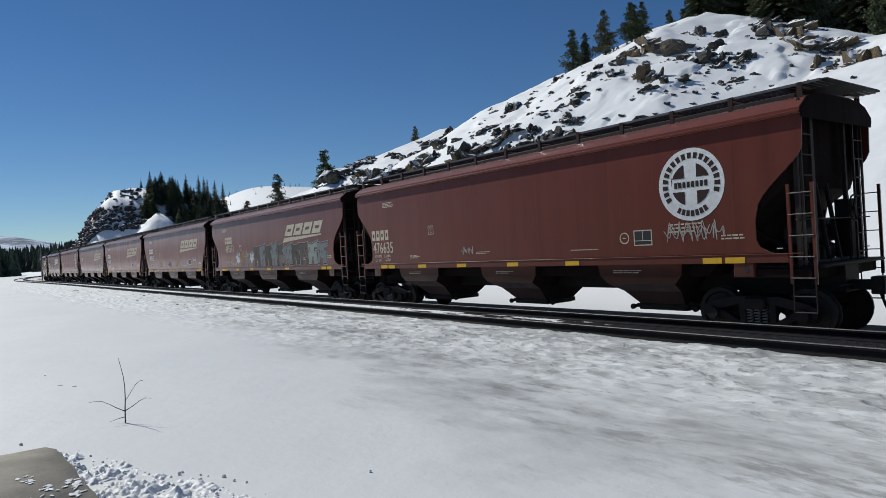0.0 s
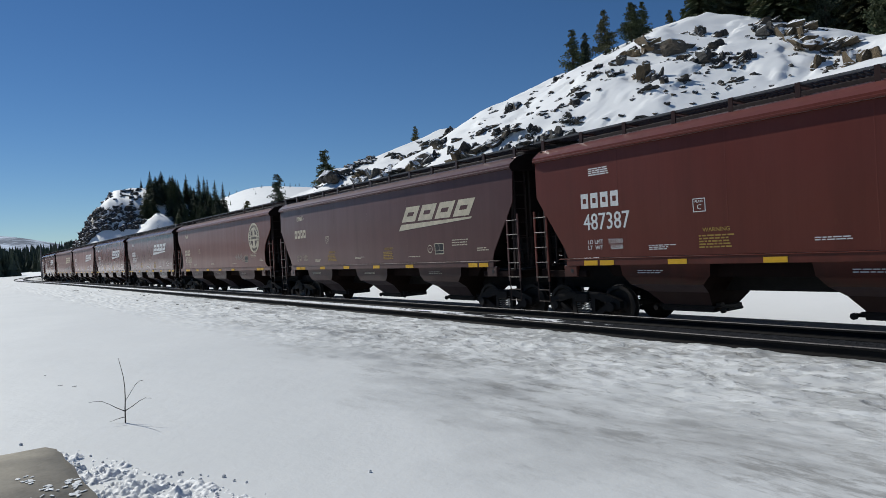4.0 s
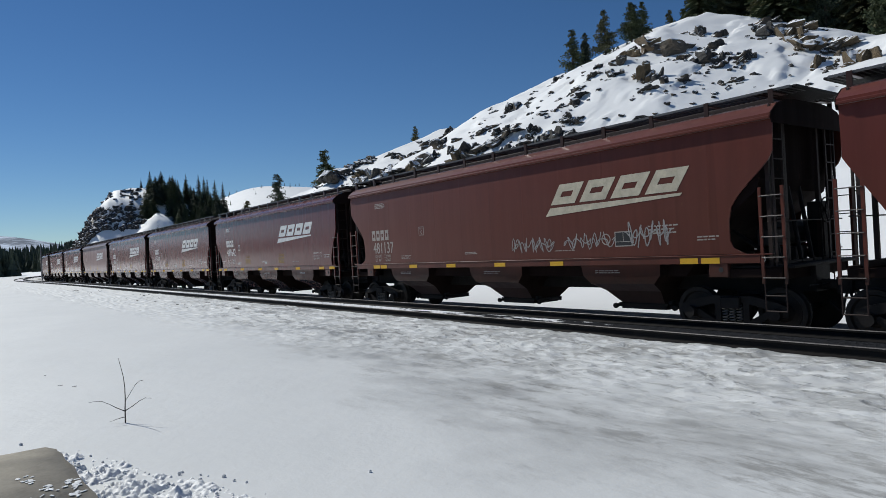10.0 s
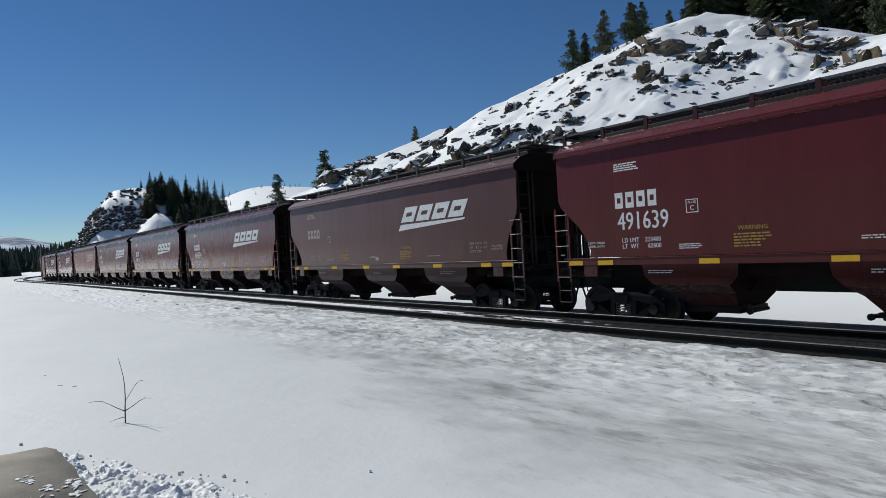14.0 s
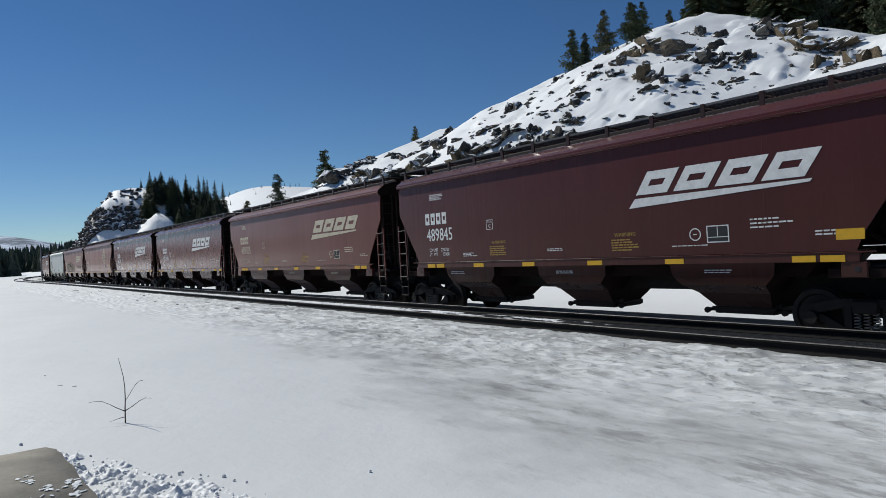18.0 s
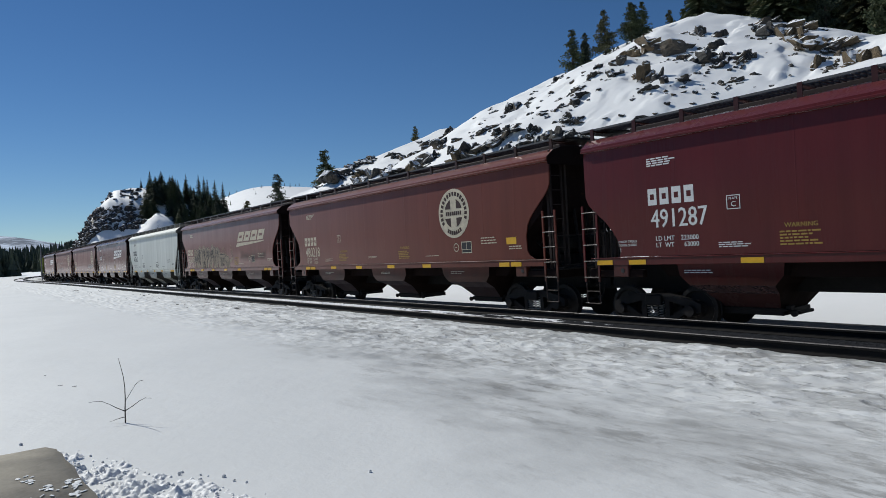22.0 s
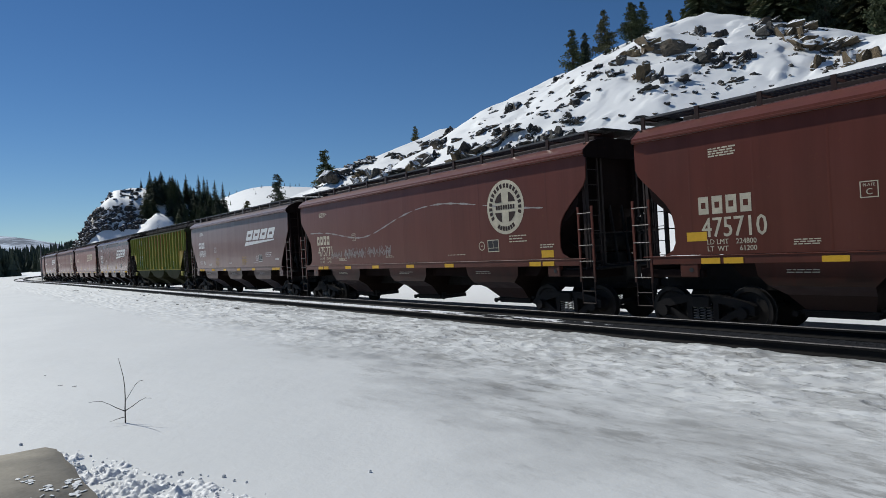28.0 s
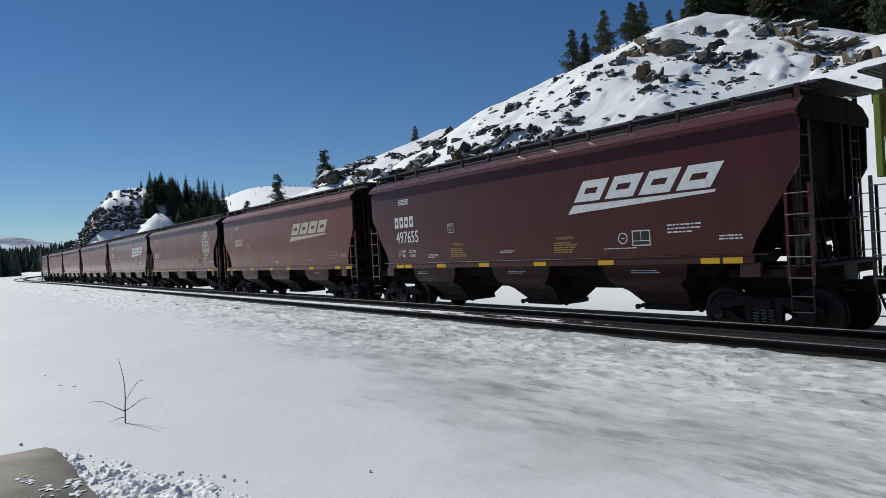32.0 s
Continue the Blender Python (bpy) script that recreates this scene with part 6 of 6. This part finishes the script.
# number, kind, colour, emblem, emblem colour, lettering colour, load figures, rear end along the train, label
TRAIN = (
    ("", "short", BROWN, "slab", WHITE, DULL, None, 13.6, "oxide brown covered hopper wagon with slanted ends"),
    ("", "short", BROWN, "slab", WHITE, DULL, None, -4.0, "oxide brown covered hopper wagon with slanted ends"),
    ("476635", "curved", RED, "round", WHITE, CREAM, ("224000", "61700"), -23.05, "red-brown covered hopper wagon with a white round emblem"),
    ("485513", "curved", BROWN, "slab", CREAM, CREAM, ("224200", "61800"), -41.49, "oxide brown covered hopper wagon with graffiti along its side"),
    ("489442", "slant", BROWN, "slab", CREAM, WHITE, ("223500", "62500"), -59.66, "oxide brown covered hopper wagon with cream emblem"),
    ("487387", "slant", BROWN, "slab", CREAM, WHITE, ("223500", "62500"), -77.62, "oxide brown covered hopper wagon with slanted ends"),
    ("", "slant", GREYED, "slab", CREAM, CREAM, ("223500", "62500"), -95.35, "greyed brown covered hopper wagon with a faded emblem"),
    ("475003", "curved", FADED, "round", CREAM, CREAM, ("224700", "61300"), -113.83, "faded red-brown covered hopper wagon with a cream round emblem"),
    ("499193", "round", DARKMAROON, "slab", WHITE, WHITE, ("223300", "62700"), -130.89, "dark maroon covered hopper wagon with white emblem"),
    ("491235", "round", MAROON, "slab", WHITE, WHITE, ("223000", "63000"), -148.16, "glossy maroon covered hopper wagon with white emblem"),
    ("477641", "short", BROWN, "slab", WHITE, WHITE, ("223500", "62500"), -165.47, "brown covered hopper wagon with a large white emblem"),
    ("481137", "curved", FADED, "slab", CREAM, DULL, ("222900", "63100"), -183.88, "sun-faded rusty covered hopper wagon with dull emblem"),
    ("491642", "round", MAROON, "slab", WHITE, WHITE, ("223400", "62600"), -201.04, "glossy maroon covered hopper wagon with white emblem"),
    ("491244", "round", MAROON, "slab", WHITE, WHITE, ("223000", "63000"), -218.28, "glossy maroon covered hopper wagon with white emblem"),
    ("491639", "round", MAROON, "slab", WHITE, WHITE, ("223400", "62600"), -235.45, "glossy maroon covered hopper wagon with white emblem"),
    ("", "round", GREYED, "slab", WHITE, DULL, ("223500", "62500"), -252.82, "greyed maroon covered hopper wagon with white emblem"),
    ("491634", "round", MAROON, "slab", WHITE, WHITE, ("223400", "62600"), -270.5, "glossy maroon covered hopper wagon with white emblem"),
    ("491574", "round", MAROON, "slab", WHITE, WHITE, ("223400", "62600"), -288.06, "glossy maroon covered hopper wagon with white emblem"),
    ("489845", "short", DARKMAROON, "slab", WHITE, WHITE, ("223700", "62300"), -305.53, "dark maroon covered hopper wagon with white emblem"),
    ("489305", "slant", BROWN, "slab", CREAM, CREAM, ("223500", "62500"), -323.63, "oxide brown covered hopper wagon with a cream emblem"),
    ("491286", "round", MAROON, "slab", WHITE, WHITE, ("223000", "63000"), -341.06, "glossy maroon covered hopper wagon with white emblem"),
    ("491287", "round", MAROON, "slab", WHITE, WHITE, ("223000", "63000"), -358.45, "glossy maroon covered hopper wagon with white emblem"),
    ("480218", "curved", RED, "round", CREAM, CREAM, ("223500", "62500"), -376.87, "red-brown covered hopper wagon with a cream round emblem"),
    ("483897", "curved", BROWN, "slab", CREAM, CREAM, ("223600", "62400"), -395.36, "oxide brown covered hopper wagon with a large tan graffiti piece"),
    ("447563", "short", PALE, "", BLACK, BLACK, ("223000", "63000"), -412.7, "pale grey covered hopper wagon with black lettering"),
    ("", "round", DARKMAROON, "slab", WHITE, WHITE, ("223000", "63000"), -429.84, "dark maroon covered hopper wagon with white emblem"),
    ("475710", "curved", FADED, "round", CREAM, CREAM, ("224800", "61200"), -448.13, "faded red-brown covered hopper wagon with scratched lettering"),
    ("475771", "curved", FADED, "round", CREAM, CREAM, ("224900", "61100"), -466.83, "faded brown covered hopper wagon with a wavy pale sprayed line"),
    ("497611", "short", GREYED, "slab", WHITE, WHITE, ("223100", "62900"), -484.37, "greyed maroon covered hopper wagon with white emblem"),
    ("", "ribbed", GREEN, "", WHITE, WHITE, ("221800", "64100"), -503.05, "rusty yellow-green ribbed covered hopper wagon"),
    ("497655", "short", DARKMAROON, "slab", WHITE, WHITE, ("223100", "62900"), -520.37, "dark maroon covered hopper wagon with white emblem"),
    ("", "round", RED, "slab", CREAM, CREAM, None, -537.7, "red-brown covered hopper wagon with a cream emblem"),
    ("", "curved", FADED, "round", CREAM, CREAM, None, -556.1, "faded brown covered hopper wagon with a round emblem"),
    ("", "slant", GREYED, "slab", WHITE, WHITE, None, -574.0, "greyed maroon covered hopper wagon with white emblem"),
)
TAIL = (("curved", BROWN, 18.4), ("round", GREYED, 17.3), ("slant", BROWN, 18.0), ("round", DARKMAROON, 17.3), ("curved", FADED, 18.4), ("short", GREYED, 17.4), ("round", BROWN, 17.3), ("curved", FADED, 18.4), ("slant", BROWN, 18.0), ("round", DARKMAROON, 17.3), ("short", GREYED, 17.4))
SIZES = {"round": ("round", 17.25, 7.9), "curved": ("curved", 18.45, 8.6), "slant": ("slant", 18.05, 8.4), "short": ("slant", 17.35, 8.02), "ribbed": ("ribbed", 18.6, 8.55)}
# grime-and-shade coat that goes with each paint
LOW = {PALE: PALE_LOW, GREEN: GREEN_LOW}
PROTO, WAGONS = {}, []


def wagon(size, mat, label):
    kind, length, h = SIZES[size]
    low = LOW.get(mat, GRIME_SHADE)
    if size not in PROTO:
        car = PROTO[size] = build_car(kind, length, h, mat, low)
        if kind == "ribbed":
            part("reflector", REFLECT, None, car, "", pose(-h + 3.2, -1.58, 1.65))
        else:
            reflectors(car, kind, h)
        for o in car.children_recursive:
            if o.data.materials[0] == mat:
                o["coat"] = 1
            elif o.data.materials[0] == low:
                o["coat"] = 2
    else:
        car = copy_thing(PROTO[size], Matrix())
    for o in car.children_recursive:
        if o.get("coat"):
            o.material_slots[0].link = "OBJECT"
            o.material_slots[0].material = mat if o["coat"] == 1 else low
            for slot in o.material_slots[1:]:
                slot.link = "OBJECT"
                slot.material = low if mat == GREEN else mat
    tagged(car, label)
    return car, h


def build_train():
    wagons = []
    # bare wagons first, so that the copies carry no lettering
    for row in TRAIN:
        wagons.append(wagon(row[1], row[2], row[8]) + (row[7],))
    rear = TRAIN[-1][7]
    for kind, mat, length in TAIL:
        rear -= length
        wagons.append(wagon(kind, mat, "weathered brown covered hopper wagon far down the train") + (rear,))
    for i, (row, (car, h, at)) in enumerate(zip(TRAIN, wagons)):
        number, kind, mat, sign, smat, lmat, load = row[:7]
        kind = SIZES[kind][0]
        if kind == "ribbed":
            continue
        letter(car, kind, h, number, load, lmat, sign, smat, mat, 40 + 9 * i)
        if kind in ("slant", "round") or i in (22, 24):
            warning(car, -h + 9.6, 500 + i, BLACK if mat == PALE else OCHRE)
            warning(car, -h + 5.0, 700 + i, BLACK if mat == PALE else OCHRE)
    return wagons


WAGONS = build_train()


def dress_train():
    byno = {row[0]: w for row, w in zip(TRAIN, WAGONS) if row[0]}
    car, h, _ = byno["485513"]
    piece(-h + 4.1, 2.1, car, (SPRAY[0], SPRAY[6], SPRAY[7]), SPRAY[4], SPRAY[7], 2.9, 0.95, 5, 4, "spike")
    piece(-h + 7.0, 2.2, car, (SPRAY[4], SPRAY[3], SPRAY[8], SPRAY[3], SPRAY[8]), SPRAY[2], SPRAY[5], 3.9, 1.15, 6, 5, "block")
    piece(-h + 10.95, 2.18, car, (SPRAY[3], SPRAY[8], SPRAY[4], SPRAY[5]), SPRAY[2], SPRAY[7], 4.6, 1.05, 8, 5, "block")
    for x in (5.5, 10.35):
        shape("masked_label", [bar(0, 0.75, 0, 0.42)], -h + x, 1.75, car, BROWN, -1.6175, "unpainted label square")
    scrawl(-h + 4.2, 2.05, car, SPRAY[7], 2.8, 0.9, 6, 4, 0.022)
    scrawl(-h + 11.0, 2.05, car, SPRAY[5], 4.4, 0.9, 26, 5, 0.025)
    car, h, _ = byno["483897"]
    piece(-h + 2.7, 2.27, car, (SPRAY[1],), SPRAY[2], SPRAY[1], 5.3, 1.35, 9, 6, "arch")
    piece(-h + 7.7, 2.0, car, (SPRAY[1],), SPRAY[2], SPRAY[1], 1.8, 0.85, 10, 1, "arch")
    for k, line in enumerate(("DANCING", "WITH THE", "DEVIL")):
        words(line, 0.24, -h + 7.95 + 0.06 * k, 2.12 - 0.2 * k, car, SPRAY[2], "sprayed_word", y=-1.6185)
    for k, (x, z) in enumerate(((3.15, 2.2), (4.9, 1.85), (5.75, 2.4), (6.45, 2.45), (9.3, 1.82))):
        rings = []
        for r in (0.22, 0.13, 0.06):
            t = np.linspace(0, math.tau, 17)
            rings += [[(r * math.cos(a), r * math.sin(a)), (r * math.cos(b), r * math.sin(b)), ((r - 0.028) * math.cos(b), (r - 0.028) * math.sin(b)), ((r - 0.028) * math.cos(a), (r - 0.028) * math.sin(a))] for a, b in zip(t, t[1:])]
        shape("sprayed_ring", rings, -h + x, z, car, SPRAY[2], -1.6162)
    for k, (x, z) in enumerate(((8.35, 2.62), (8.62, 2.42), (8.78, 2.66), (8.92, 2.34), (9.1, 2.5), (10.05, 2.78), (10.2, 2.6), (10.08, 2.42), (10.3, 2.3), (10.15, 2.14))):
        r = 0.07 + 0.022 * (k % 3)
        shape("sprayed_bubble", stroke([(r * math.cos(q), 1.15 * r * math.sin(q)) for q in np.linspace(0.3, 6.2, 15)], 0.02), -h + x, z, car, SPRAY[1], -1.6085)
    scrawl(-h + 8.4, 2.75, car, SPRAY[1], 0.5, 0.25, 28, 2, 0.014)
    warning(car, -h + 10.6, 483)
    shape("tail_spray", [[(0, -0.12), (0.75, 0.06), (0.95, 0.3), (0.5, 0.2), (0.1, 0.16)]], -h + 9.35, 1.9, car, SPRAY[1], -1.6065, "thin tan sprayed tail")
    for x, w0, seed in ((11.6, 1.3, 41), (12.9, 1.5, 42), (14.4, 1.0, 43)):
        scrawl(-h + x, 2.25, car, SPRAY[4], w0, 0.55, seed, 3, 0.022)
    car, h, _ = byno["481137"]
    scrawl(-h + 9.5, 2.02, car, SPRAY[7], 1.7, 0.42, 9, 4, 0.026)
    scrawl(-h + 11.6, 2.05, car, SPRAY[7], 1.6, 0.42, 19, 3, 0.026)
    scrawl(-h + 13.6, 2.15, car, SPRAY[7], 1.2, 0.62, 29, 3, 0.03)
    car, h, _ = byno["475003"]
    scrawl(h - 5.4, 2.2, car, DULL, 1.1, 0.4, 10, 3, 0.02)
    car, h, _ = byno["476635"]
    scrawl(h - 3.1, 2.15, car, DULL, 1.4, 0.45, 11, 4, 0.02)
    scrawl(-h + 6.6, 1.95, car, DULL, 0.6, 0.25, 12, 2, 0.02)
    car, h, _ = byno["489442"]
    scrawl(-h + 7.4, 1.95, car, SPRAY[3], 0.9, 0.4, 13, 3, 0.03)
    car, h, _ = byno["491244"]
    scrawl(-h + 5.2, 2.2, car, GREYED, 0.8, 0.3, 14, 2, 0.02)
    car, h, _ = byno["475710"]
    scrawl(-h + 12.0, 2.2, car, SPRAY[0], 3.4, 0.45, 15, 5, 0.03)
    car, h, _ = byno["475771"]
    scrawl(-h + 2.9, 2.02, car, SPRAY[7], 1.0, 0.3, 16, 3, 0.02)
    scrawl(-h + 4.1, 2.05, car, SPRAY[7], 1.7, 0.42, 36, 5, 0.02)
    scrawl(-h + 6.0, 2.08, car, SPRAY[7], 1.7, 0.42, 46, 5, 0.02)
    for a, b in ((0, 9), (10, 22), (22, 36), (37, 48), (49, 55), (56, 61), (62, 78), (80, 86), (88, 97)):
        bm = bmesh.new()
        prev = None
        for k in range(a, b + 1):
            x = -h + 0.9 + (2 * h - 2.0) * k / 100
            u = (x + h) / (2 * h)
            z = 3.06 - 0.42 * math.exp(-((u - 0.33) / 0.13) ** 2) + 0.55 * math.exp(-((u - 0.62) / 0.2) ** 2) - 0.1 * u
            w = (0.012 + 0.022 * math.sin(k * 0.7) ** 2) * min(1, 0.3 + 0.5 * (k - a), 0.3 + 0.5 * (b - k))
            cur = [bm.verts.new((x, 0, z - w)), bm.verts.new((x, 0, z + w))]
            if prev:
                bm.faces.new((prev[0], cur[0], cur[1], prev[1]))
            prev = cur
        part("sprayed_line", bm, SPRAY[7], car, "wavy pale sprayed line", pose(0, -1.607, 0))
    # green wagon
    car, h, _ = next(w for row, w in zip(TRAIN, WAGONS) if row[1] == "ribbed")
    y = -1.546
    # the worn emblem stands on two panels, a rib between
    shape("emblem", [[(0.24, 0.0), (0.58, 0.0), (0.58, 1.2), (0.24, 1.16), (0.24, 0.8), (0.02, 0.78), (0.02, 0.42), (0.24, 0.40)]], -6.36, 2.95, car, DULL, y, "worn white angular emblem")
    shape("emblem", [[(0.0, 0.86), (0.66, 0.80), (0.66, 1.12), (0.0, 1.2)], [(0.0, 0.02), (0.66, 0.02), (0.66, 0.36), (0.0, 0.46)]], -5.62, 2.95, car, DULL, y, "worn white angular emblem")
    shape("emblem", [[(0.0, 0.66), (0.35, 0.68), (0.56, 0.86), (0.5, 1.1), (0.0, 1.14)], [(0.0, 0.04), (0.42, 0.05), (0.58, 0.25), (0.45, 0.48), (0.0, 0.46)]], -4.80, 2.95, car, DULL, y, "worn white angular emblem")
    for x0, x1 in ((-6.36, -5.78), (-5.62, -4.94), (-4.80, -4.16)):
        shape("colour_panel", [bar(0, x1 - x0, 0, 0.62)], x0, 1.72, car, TEAL, y, "teal lettering panel")
        shape("panel_lines", [bar(0, x1 - x0, 0.66, 0.69), bar(0, x1 - x0, 1.02, 1.045)], x0, 1.72, car, WHITE, y)
        stencils("panel_text", x0 + 0.04, 2.62, car, WHITE, 1, 0.4, 0.09, 0.05, int(50 - 7 * x0))
        stencils("panel_text", x0 + 0.06, 2.15, car, WHITE, 3, 0.4, 0.05, 0.05, int(90 - 5 * x0))
    words("221800", 0.13, -5.56, 2.48, car, WHITE, "capacity_data", y - 0.004)
    words("64100", 0.13, -4.72, 2.48, car, WHITE, "capacity_data", y - 0.004)
    shape("orange_label", [bar(0, 0.45, 0, 0.22)], -6.34, 1.78, car, YELLOW, y - 0.006)
    for x0, x1, m in ((-4.0, -3.4, YELLOW), (-3.2, -2.5, TEAL), (-1.34, -0.55, YELLOW), (-0.36, 0.36, TEAL), (1.5, 2.3, YELLOW), (2.5, 3.2, TEAL), (4.16, 4.8, YELLOW), (4.96, 5.64, TEAL)):
        shape("colour_block", [bar(0, x1 - x0, 0, 0.11)], x0, 1.66, car, m, y)
    shape("data_panel", [bar(0, 0.47, 0, 0.31)], 5.16, 1.86, car, BLACK, y, "black data panel")
    shape("data_panel_frame", [bar(-0.03, 0.5, -0.03, 0), bar(-0.03, 0.5, 0.31, 0.34), bar(-0.03, 0, 0, 0.31), bar(0.47, 0.5, 0, 0.31), bar(0.22, 0.235, 0.1, 0.31), bar(0, 0.47, 0.085, 0.1)], 5.16, 1.86, car, WHITE, y - 0.003)
    stencils("stencil", 6.0, 2.1, car, DULL, 2, 0.4, 0.04, 0.04, 77)
    for o in car.children:
        if o.name.startswith(("stencil", "panel_text")):
            o.location.y = y - 0.003
    for o in byno["447563"][0].children_recursive:
        if o.name.startswith(("rung", "stirrup", "walkway_bracket")):
            o.material_slots[0].link = "OBJECT"
            o.material_slots[0].material = PALE
    # yellow placards on some wagons
    for number, x, z, w, hgt in (("489845", 6.63, 1.83, 0.48, 0.2), ("480218", 6.76, 2.08, 0.42, 0.2), ("475771", 6.88, 1.66, 0.46, 0.2), ("475710", -7.3, 1.92, 0.48, 0.2)):
        shape("placard", [bar(0, w, 0, hgt)], x, z, byno[number][0], YELLOW, -1.607, "yellow reflective placard")


dress_train()


def press_lettering():
    """Lay all paint marks onto the bulging sides."""
    for row, (car, h, at) in zip(TRAIN, WAGONS):
        kind = SIZES[row[1]][0]
        if kind == "ribbed":
            continue
        for ob in car.children:
            y = ob.matrix_basis.translation.y
            if not -1.63 < y < -1.604 or ob.name.startswith(("reflector", "side_ladder", "stirrup")):
                continue
            back = ob.matrix_basis.inverted()
            lift = 0.004 if ob.name.startswith("round_emblem") else 0.006 if ob.name.startswith("emblem_figure") else 0.005 if ob.name.startswith("emblem") else 0.002
            for q in ob.data.vertices:
                c = ob.matrix_basis @ q.co
                c.y = -(side_y(kind, c.z) + lift + (-c.y - 1.605) * 0.45)
                q.co = back @ c


press_lettering()


# ---- what moves: the train, and the wheelsets of the wagons that pass ----
def along(t):
    return 16.232 * t - 0.0205 * t * t


def motions():
    for car, h, rear in WAGONS:
        rows = []
        for k in range(33):
            s = rear + h + along(k)
            x, y, a = line_at(s)
            rows.append((k, pose(x, y, 0, 0, 0, math.degrees(a))))
        walk(car, rows)
        times = [k / 30 for k in range(961) if -34 < rear + h + along(k / 30) < 16]
        if not times:
            continue
        keys = sorted({0.0, 32.0, *times})
        for ws in [o for o in car.children_recursive if o.name.startswith("wheelset")]:
            base = ws.matrix_basis.translation.copy()
            roll = []
            for t in keys:
                u = min(max(t, times[0]), times[-1])
                roll.append((t, Matrix.Translation(base) @ pose(0, 0, 0, 0, math.degrees(along(u) - along(times[0])) / (WHEEL_R * 1.08), 0)))
            walk(ws, roll)


motions()
